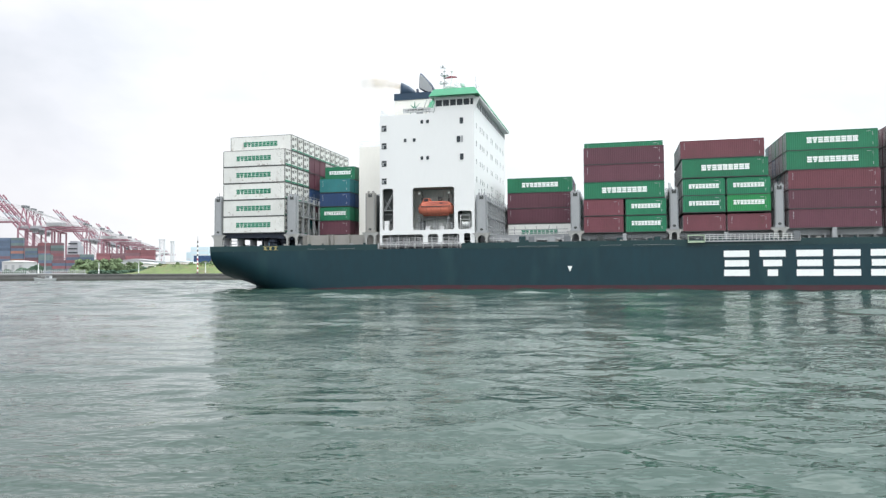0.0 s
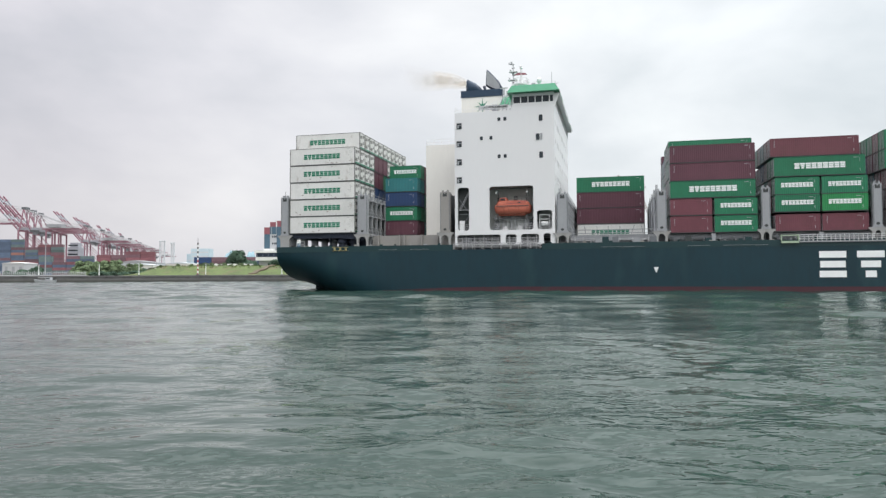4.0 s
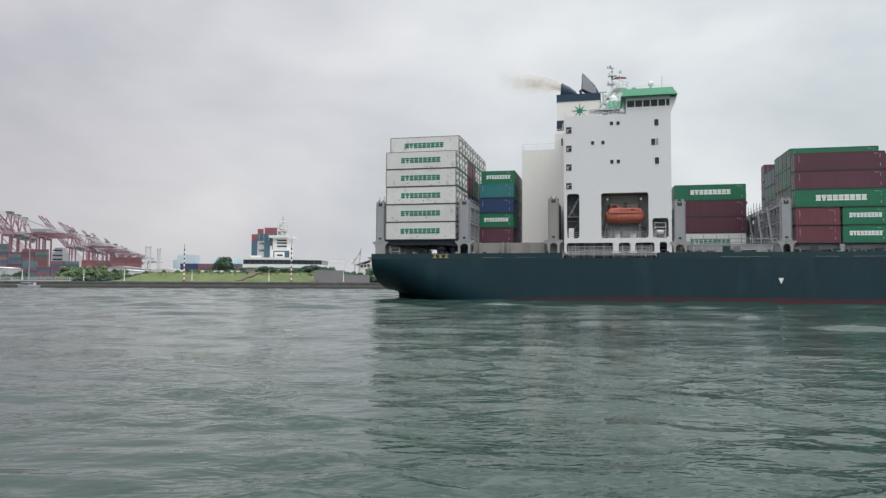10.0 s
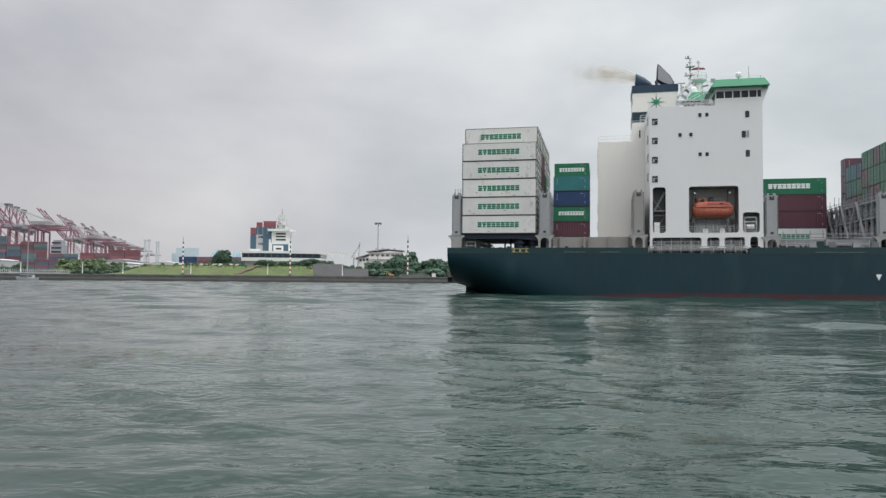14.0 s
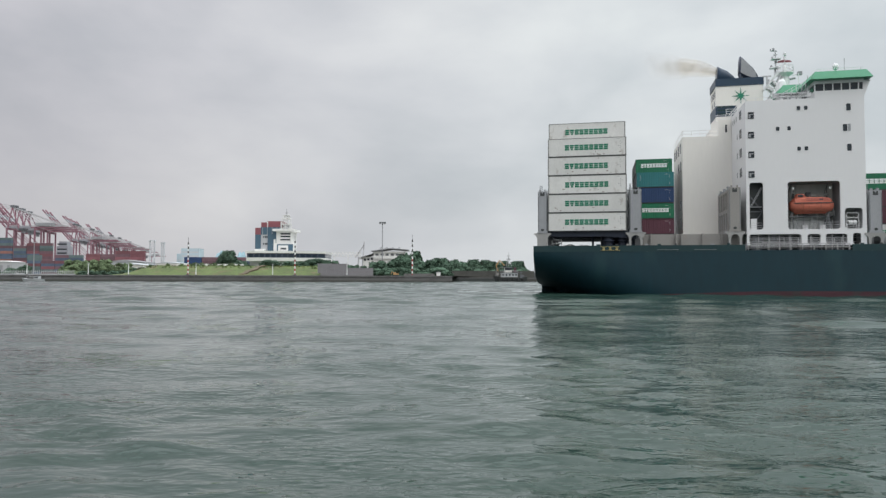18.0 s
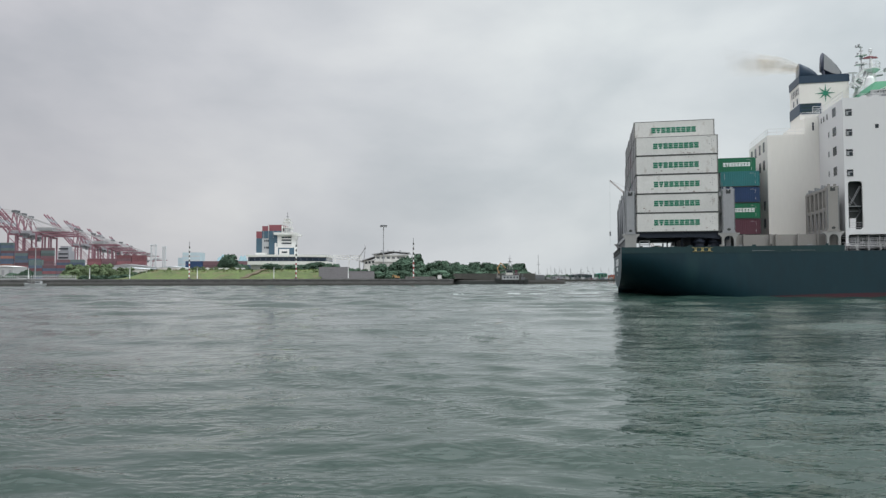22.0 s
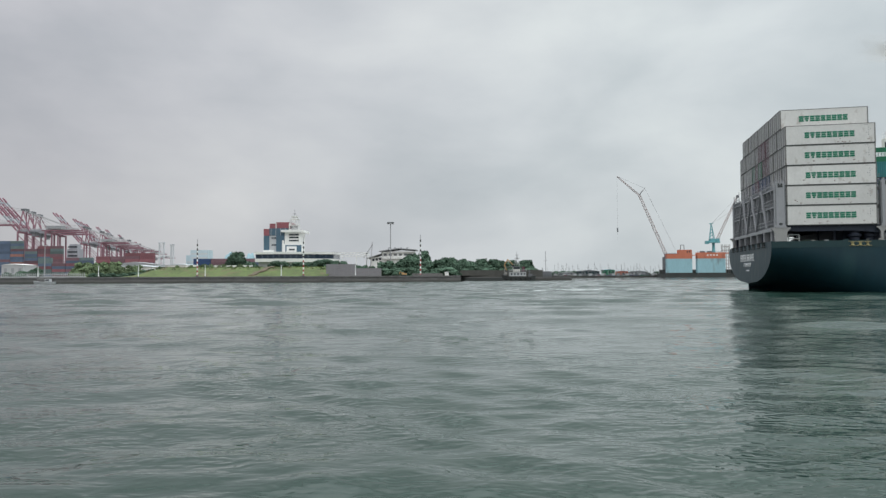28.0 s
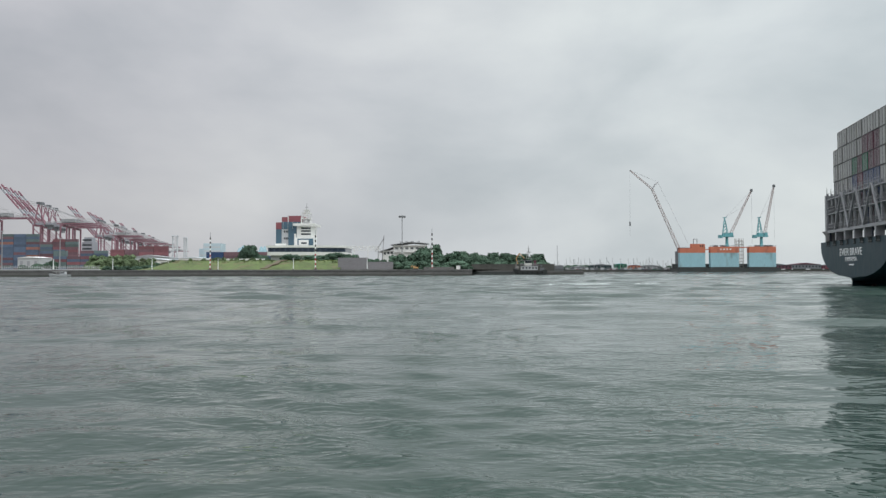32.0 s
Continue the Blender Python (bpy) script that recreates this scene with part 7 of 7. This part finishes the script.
part("tug_mast", bars([((-0.9, 0, 6.4), (-0.9, 0, 12.2)), ((-2.2, 0, 9.4), (0.5, 0, 9.4)), ((-1.7, 0, 10.8), (0.0, 0, 10.8)), ((-2.2, 0, 6.4), (-0.9, 0, 10.4)), ((0.6, 0, 6.4), (-0.9, 0, 10.4))], 0.22), PALE_STEEL, tug)
part("tug_funnel", boxes((1.8, 3.0, -0.8, 0.8, 3.75, 5.9)), C_BROWN, tug)
part("towing_post", bars([((5.6, 0, 1.6), (5.6, 0, 4.4)), ((4.9, 0, 3.8), (6.3, 0, 3.8))], 0.3), GREY_DARK, tug)
bm = bmesh.new()
railing(bm, (-5.2, -2.1, 3.75), (3.9, -2.1, 3.75), 0.9, 1.3, 2, 0.08)
part("tug_rail", bm, PALE_STEEL, tug)
for x in (-6.5, -4.0, -1.5, 1.0, 3.5, 6.0):
    part("tyre_fender", made(lathe, [(0.45, 0.5), (0.55, 0.7), (0.55, 1.0), (0.45, 1.2)], x, -2.7, 10), BLACK_RUBBER, tug)
o = thing("digger", "yellow digger with a raised arm on the pier behind the tug", "excavator", "", pose(38.4, 409.0, 1.9))
part("tracks", boxes((-1.8, 1.8, -1.3, 1.3, 0, 0.9)), BLACK_RUBBER, o)
part("cab", boxes((-0.6, 1.0, -1.1, 1.1, 0.9, 3.0)), YELLOW, o)
part("engine_body", boxes((1.0, 2.8, -1.2, 1.2, 0.9, 2.2)), YELLOW, o)
part("boom", bars([((-0.4, 0, 2.4), (-2.4, 0, 7.0)), ((-2.4, 0, 7.0), (-0.4, 0, 10.4))], 0.55), YELLOW, o)
part("dipper_arm", bars([((-0.4, 0, 10.4), (2.6, 0, 7.2))], 0.5), YELLOW, o)
part("bucket", made(prism, [(2.0, 7.4), (3.4, 7.0), (3.2, 5.9), (2.0, 6.2)], "y", -0.6, 0.6), BLACK_RUBBER, o)
o = thing("excavator", "small yellow excavator parked among the trees", "excavator", "", pose(-18.2, 331, 2.9) @ Matrix.Scale(0.62, 4))
part("tracks", boxes((-1.8, 1.8, -1.3, 1.3, 0, 0.9)), BLACK_RUBBER, o)
part("cab", boxes((-1.9, -0.3, -1.0, 1.0, 0.9, 2.8)), YELLOW, o)
part("engine_body", boxes((-0.3, 2.0, -1.1, 1.1, 0.9, 2.0)), YELLOW, o)
part("digger_arm", bars([((-1.5, 0, 1.5), (-2.9, 0, 3.6)), ((-2.9, 0, 3.6), (-3.6, 0, 1.2))], 0.35), YELLOW, o)
o = thing("pier_box", "small white cabin on the quay end", "cabin", "", pose(1.8, 318, 2.9))
part("cabin_wall", boxes((-0.9, 0.9, 0, 2, 0, 1.7)), PLASTER, o)
part("cabin_roof", boxes((-1.0, 1.0, -0.1, 2.1, 1.7, 1.85)), GREY, o)
o = thing("quay_block", "low grey concrete store on the quay", "wall", "", pose(-6, 322, 2.9))
part("block_wall", boxes((-8, 6, 0, 2, 0, 1.1)), CONCRETE, o)
o = thing("work_boat", "low pale grey work boat with an awning, moored under the fence", "boat", "", pose(-176.5, 311, 0))
bm = bmesh.new()
loft(bm, [[(-4.5, -0.3, 0), (-4.5, 0.3, 0), (-4.9, 0.6, 1.4), (-4.9, -0.6, 1.4)], [(-2, -1, 0), (-2, 1, 0), (-2, 1.3, 1.0), (-2, -1.3, 1.0)], [(4.2, -1, 0), (4.2, 1, 0), (4.4, 1.2, 1.1), (4.4, -1.2, 1.1)]])
part("boat_hull", bm, PLASTER_GREY, o)
part("boat_cabin", boxes((0.4, 2.6, -0.9, 0.9, 1.0, 2.3)), PLASTER_GREY, o)
part("cabin_window", boxes((0.7, 2.3, -0.94, -0.9, 1.5, 2.0)), PANE, o)
part("boat_awning", boxes((-2.9, 0.4, -0.9, 0.9, 2.2, 2.32)), PLASTER, o)
for x in (-2.8, -1.2):
    part("awning_post", bars([((x, -0.8, 0.9), (x, -0.8, 2.2))], 0.08), PALE_STEEL, o)

# fishing boats and sheds on the far side
r5 = random.Random(21)
for i in range(34):
    x = 100 + i * 5.2 + r5.uniform(-2, 2)
    o = thing("fishing_boat", "small fishing boat with a thin mast at the far quay", "boat", "fishing boats at the far quay", pose(x, 866 + r5.uniform(-4, 4), 0))
    bm = bmesh.new()
    loft(bm, [[(-6, -0.4, 0), (-6, 0.4, 0), (-6.6, 0.8, 3.2), (-6.6, -0.8, 3.2)], [(-3, -1.6, 0), (-3, 1.6, 0), (-3, 1.9, 2.3), (-3, -1.9, 2.3)], [(5.5, -1.5, 0), (5.5, 1.5, 0), (5.8, 1.8, 2.4), (5.8, -1.8, 2.4)]])
    part("boat_hull", bm, (GREY_DARK, C_BLUE, DOCK_DARK, PLASTER_GREY, C_GREEN)[i % 5], o)
    part("boat_cabin", boxes((0.5, 4.0, -1.2, 1.2, 2.3, 5.0)), (PLASTER_GREY, GREY, GREY_DARK)[i % 3], o)
    h = r5.uniform(9, 19)
    part("boat_mast", bars([((-0.5, 0, 2), (-0.5, 0, h)), ((-0.5, 0, h * 0.75), (3.8, 0, h * 0.45)), ((-1.4, 0, h * 0.86), (0.4, 0, h * 0.86))], 0.26), (PALE_STEEL, GREY_DARK)[i % 2], o)
    part("fore_mast", bars([((-4.6, 0, 2.6), (-4.9, 0, h * r5.uniform(0.5, 0.9)))], 0.22), GREY_DARK, o)
    part("deck_load", boxes((-4.0, -0.9, -1.2, 1.2, 2.3, r5.uniform(2.9, 4.2)), (4.1, 5.4, -1.0, 1.0, 2.3, 3.3)), (BEIGE, GREY_DARK, C_RUST, YARD_GREEN)[i % 4], o)
shed(205, 219, 892, 2.9, 9.5, C_GREEN, TEAL_STEEL, "green harbour shed on the far quay")
shed(223, 236, 892, 2.9, 7.6, DOCK_ORANGE, C_RUST, "orange-red shed on the far quay")
shed(150, 170, 895, 2.9, 6.0, GREY_DARK, GREY, "low grey shed on the far quay")
shed(174, 201, 898, 2.9, 8.0, BULWARK_GREEN, GREY_DARK, "long low dark green shed on the far quay")
shed(240, 262, 896, 2.9, 7.0, GREY, GREY_DARK, "grey shed on the far quay")
shed(395, 430, 900, 2.9, 7.5, C_BROWN, GREY_DARK, "low dark brown shed on the far quay")
shed(432, 470, 905, 2.9, 8.5, GREY_DARK, C_BROWN, "long dark shed on the far quay")
shed(472, 560, 905, 2.9, 7.5, C_RUST, GREY_DARK, "low red-brown warehouse on the far quay")
for i in range(44):
    x = 145 + i * 3.0 if i < 14 else 250 + (i - 14) * 11
    plant(BUSH, x, 925 + r3.uniform(-6, 10), 2.75, r3.uniform(0.9, 1.5))


# ---------------------------------------------------------------- floating dock with its cranes
dock = thing("floating_dock", "floating dock with pale blue side walls and orange tops", "floating dock", "", pose(0, 0, 0))
part("pontoon", boxes((254, 369, 797, 830, -1, 4.0)), DOCK_DARK, dock, "dark fouled pontoon")
for i, (x0, x1, z1) in enumerate(((256.5, 285.2, 26.5), (291.2, 323.2, 28.3), (334.8, 365.0, 28.3))):
    w = part("wing_wall", boxes((x0, x1, 800, 806, 4.0, 21.4)), DOCK_BLUE, dock, "pale blue dock wing wall")
    part("orange_band", boxes((x0 - 0.05, x1 + 0.05, 799.9, 806.1, 21.4, z1)), DOCK_ORANGE, w, "orange upper band")
    part("wall_foot", boxes((x0 - 0.1, x1 + 0.1, 799.85, 806.2, 3.9, 5.2)), DOCK_DARK, w)
    for k in range(5):
        x = x0 + (x1 - x0) * (k + 0.5) / 5
        part("plate_seam", boxes((x - 0.08, x + 0.08, 799.93, 800.0, 5.2, 21.4)), DOCK_BLUE, w)
    bm = bmesh.new()
    railing(bm, (x0, 800.2, z1), (x1, 800.2, z1), 1.3, 3, 2, 0.15)
    part("wall_rail", bm, GREY_DARK, w)
part("control_room", boxes((270, 285.0, 799.8, 806, 26.5, 31.5)), DOCK_ORANGE, dock, "orange control room")
for x in (279, 281.5):
    part("control_window", boxes((x, x + 1.3, 799.7, 799.8, 28.2, 30.0)), PANE, dock)
part("gantry_frame", bars([((273, 803, 31.5), (273, 803, 37)), ((277, 803, 31.5), (277, 803, 37)), ((273, 803, 37), (277, 803, 37))], 0.6), GREY_DARK, dock)
part("link_walkway", boxes((285.2, 291.2, 801, 803, 24.8, 25.6), (323.2, 334.8, 801, 803, 27.0, 28.0)), DOCK_ORANGE, dock)
for k in range(4):
    part("wall_sign_bar", boxes((302 + 3.6 * k, 303.8 + 3.6 * k, 799.82, 799.9, 24.6, 26.0)), LOGO_WHITE, dock)
part("dock_inner_wall", boxes((256.5, 365, 826, 830, 4.0, 9)), DOCK_DARK, dock)
for x0 in (296, 304, 343, 352, 358):
    part("deck_gear", boxes((x0, x0 + 4, 801, 805, 28.3, 30.0)), GREY_DARK, dock)
o = thing("scaffold_tower", "rusty scaffold tower between the dock walls", "scaffold", "", pose(329.5, 815, 4.0))
bm = bmesh.new()
for x in (-4, 0, 4):
    for y in (-2, 2):
        bar(bm, (x, y, 0), (x, y, 34), 0.5)
for z in range(3, 35, 4):
    box(bm, -4.2, 4.2, -2.2, 2.2, z, z + 0.5)
part("scaffold_frame", bm, BEIGE, o)


def lattice(bm, p, q, w0, w1, n, t):
    p, q = Vector(p), Vector(q)
    d = (q - p).normalized()
    s = Vector((0, 1, 0))
    u = d.cross(s).normalized()
    pts = []
    for i in range(n + 1):
        c, w = p.lerp(q, i / n), w0 + (w1 - w0) * i / n
        pts.append([c + s * w / 2 * a + u * w / 2 * b for a, b in ((-1, -1), (1, -1), (1, 1), (-1, 1))])
    for k in range(4):
        bar(bm, pts[0][k], pts[-1][k], t)
    for i in range(n):
        for k in range(4):
            bar(bm, pts[i][k], pts[i + 1][(k + 1) % 4], t * 0.6)


def dock_crane(x, z, tip):
    o = thing("dock_crane", "teal pedestal crane with a pale lattice jib on the floating dock", "crane", "cranes on the floating dock", pose(0, 0, 0))
    part("pedestal", made(lathe, [(2.6, z), (1.7, z + 3), (1.5, z + 11)], x, 803, 12), TEAL_STEEL, o)
    part("turntable", boxes((x - 8, x + 6.5, 799.5, 806.5, z + 11, z + 12.6)), TEAL_STEEL, o)
    part("counterweight", boxes((x - 9, x - 6, 800, 806, z + 9.8, z + 13.4)), TEAL_STEEL, o)
    part("crane_cab", boxes((x + 2.5, x + 6.0, 800, 803, z + 12.6, z + 16)), TEAL_STEEL, o)
    part("machine_deck", boxes((x - 4.0, x + 1.5, 800.5, 805.5, z + 12.6, z + 15.4)), TEAL_STEEL, o)
    bm = bmesh.new()
    for y in (801, 805):
        bar(bm, (x - 4.5, y, z + 12.6), (x - 2.6, 803, z + 33), 0.55)
        bar(bm, (x + 1.2, y, z + 12.6), (x - 2.0, 803, z + 33), 0.55)
        for k in range(5):
            a, b = (k + 0.5) / 6, (k + 1.4) / 6
            bar(bm, (x - 4.5 + 1.9 * a, y + (803 - y) * a, z + 12.6 + 20.4 * a), (x + 1.2 - 3.2 * b, y + (803 - y) * b, z + 12.6 + 20.4 * b), 0.35)
    bar(bm, (x - 4.2, 803, z + 33), (x + 0.2, 803, z + 33.6), 0.9)
    part("a_frame", bm, TEAL_STEEL, o)
    bm = bmesh.new()
    lattice(bm, (x + 3.5, 803, z + 13), (tip[0], 803, tip[1]), 2.4, 1.2, 14, 0.32)
    part("jib", bm, JIB_STEEL, o)
    part("jib_head", boxes((tip[0] - 1.2, tip[0] + 1.2, 802, 804, tip[1] - 1.5, tip[1] + 1.5)), GREY_DARK, o)
    part("stay", bars([((x - 2, 802, z + 33), (tip[0], 803, tip[1])), ((x - 2, 804, z + 33), (x + 0.62 * (tip[0] - x), 803, z + 14 + 0.62 * (tip[1] - z - 14)))], 0.2), PALE_STEEL, o)
    part("hoist_rope", bars([((tip[0], 803, tip[1]), (tip[0], 803, tip[1] - 62))], 0.10), GREY_DARK, o)


dock_crane(311.0, 28.3, (339.5, 92.6))
dock_crane(350.0, 28.3, (365.0, 97.6))
o = thing("crawler_crane", "tall lattice-boom crane with a fly jib behind the dock", "crane", "", pose(0, 0, 0))
bm = bmesh.new()
lattice(bm, (266, 830, 24), (234.3, 830, 97.7), 2.9, 2.0, 24, 0.34)
part("main_boom", bm, JIB_STEEL, o)
bm = bmesh.new()
lattice(bm, (234.3, 830, 97.7), (208.1, 830, 120.2), 1.7, 0.9, 12, 0.28)
part("fly_jib", bm, JIB_STEEL, o)
part("jib_mast", bars([((234.3, 830, 97.7), (241.5, 830, 106.5)), ((234.3, 830, 97.7), (238.0, 830, 104.0))], 0.8), PALE_STEEL, o)
part("pendant", bars([((241.0, 830, 106), (276, 830, 33)), ((241.0, 830, 106), (208.1, 830, 120.2))], 0.22), PALE_STEEL, o)
part("hook_rope", bars([((208.1, 830, 120), (207.9, 830, 42))], 0.12), GREY, o)
part("hook_block", boxes((207.2, 208.6, 829.3, 830.7, 54, 59)), GREY_DARK, o)
part("crane_house", boxes((264, 282, 826, 834, 24, 28)), C_RUST, o)
part("crane_track", boxes((262, 284, 825, 835, 2.9, 24)), GREY_DARK, o)


# ---------------------------------------------------------------- funnel smoke
def smoke_mat(strength):
    m = bpy.data.materials.new("thin_funnel_smoke")
    m.use_nodes = True
    nt = m.node_tree
    N, K = nt.nodes.new, nt.links.new
    nt.nodes.clear()
    out, mix, tr, df = N("ShaderNodeOutputMaterial"), N("ShaderNodeMixShader"), N("ShaderNodeBsdfTransparent"), N("ShaderNodeBsdfDiffuse")
    df.inputs["Color"].default_value = (0.56, 0.46, 0.31, 1)
    tc, sp, thin = N("ShaderNodeTexCoord"), N("ShaderNodeSeparateXYZ"), N("ShaderNodeMapRange")
    nz, rg, mul = N("ShaderNodeTexNoise"), N("ShaderNodeMapRange"), N("ShaderNodeMath")
    K(tc.outputs["Object"], sp.inputs["Vector"])
    thin.inputs["From Min"].default_value, thin.inputs["From Max"].default_value = -13.5, 0.5
    thin.inputs["To Min"].default_value, thin.inputs["To Max"].default_value = 0.0, strength
    thin.interpolation_type = "SMOOTHSTEP"
    K(sp.outputs["X"], thin.inputs["Value"])
    nz.inputs["Scale"].default_value, nz.inputs["Detail"].default_value = 0.45, 3.0
    K(tc.outputs["Object"], nz.inputs["Vector"])
    rg.inputs["From Min"].default_value, rg.inputs["From Max"].default_value = 0.35, 0.7
    rg.inputs["To Min"].default_value, rg.inputs["To Max"].default_value = 0.25, 1.0
    K(nz.outputs["Fac"], rg.inputs["Value"])
    mul.operation = "MULTIPLY"
    K(thin.outputs["Result"], mul.inputs[0])
    K(rg.outputs["Result"], mul.inputs[1])
    K(mul.outputs["Value"], mix.inputs["Fac"])
    K(tr.outputs["BSDF"], mix.inputs[1])
    K(df.outputs["BSDF"], mix.inputs[2])
    K(mix.outputs["Shader"], out.inputs["Surface"])
    return m


plume = thing("funnel_smoke", "thin yellowish smoke drifting aft from the funnel", "smoke")
aboard.append((plume, pose(28.4, 17.5, 39.0)))
for layer, (k, strength) in enumerate(((1.0, 0.13), (0.8, 0.16), (0.58, 0.2), (0.38, 0.24))):
    rings = []
    for i in range(17):
        t = i / 16
        x, n = -17.0 * t - 0.05, 14
        r = k * (0.75 + 2.6 * t ** 0.75)
        cz = 2.6 * t + 0.5 * math.sin(t * 2.6) * t ** 0.5 + 0.3 * math.sin(t * 9)
        ring = []
        for q in range(n):
            a = 2 * math.pi * q / n
            w = 1 + 0.22 * noise.noise(Vector((x * 0.5, math.cos(a) * 1.3, math.sin(a) * 1.3 + layer)))
            ring.append((x, 0.8 * r * w * math.cos(a), cz + r * w * math.sin(a)))
        rings.append(ring)
    bm = bmesh.new()
    loft(bm, rings, caps=False)
    p = part("plume", bm, smoke_mat(strength), plume, "", True)
    p.visible_shadow = False

# foam streaks of an old wake
wake = []
r7 = random.Random(31)
for i in range(420):
    x = r7.uniform(4, 96)
    y = 128 + 0.16 * x + r7.choice((0, 0, 0, 3.0)) + 0.8 * math.sin(x * 0.21) + r7.gauss(0, 0.4)
    wake.append((x, y, 0.15 + 1.3 * r7.random() ** 2, r7.uniform(0.04, 0.09)))


def foam(bm):
    for x, y, w, h in wake:
        n = 8
        ring = [bm.verts.new((x + w * math.cos(2 * math.pi * k / n), y + 0.4 * math.sin(2 * math.pi * k / n), -0.1)) for k in range(n)]
        top = [bm.verts.new((x + w * 0.45 * math.cos(2 * math.pi * k / n), y + 0.15 * math.sin(2 * math.pi * k / n), h)) for k in range(n)]
        for k in range(n):
            bm.faces.new((ring[k], ring[(k + 1) % n], top[(k + 1) % n], top[k]))
        bm.faces.new(top)


wash = tagged(new("wake_foam", to_mesh("wake_foam", made(foam), FOAM, True)), "broken white foam crests of an old wake", "foam", kind="stuff")


def motions():
    times = [2.0 * k for k in range(17)]
    for ob, m in aboard:
        walk(ob, [(t, ship_pose(t) @ m) for t in times])
    walk(water, [(t, pose(0.28 * (16 - t), 0.35 * (16 - t), 0)) for t in (0.0, 8.0, 16.0, 24.0, 32.0)])
    walk(wash, [(t, pose(0.28 * (16 - t), 0.1 * (16 - t), 0)) for t in (0.0, 8.0, 16.0, 24.0, 32.0)])


motions()
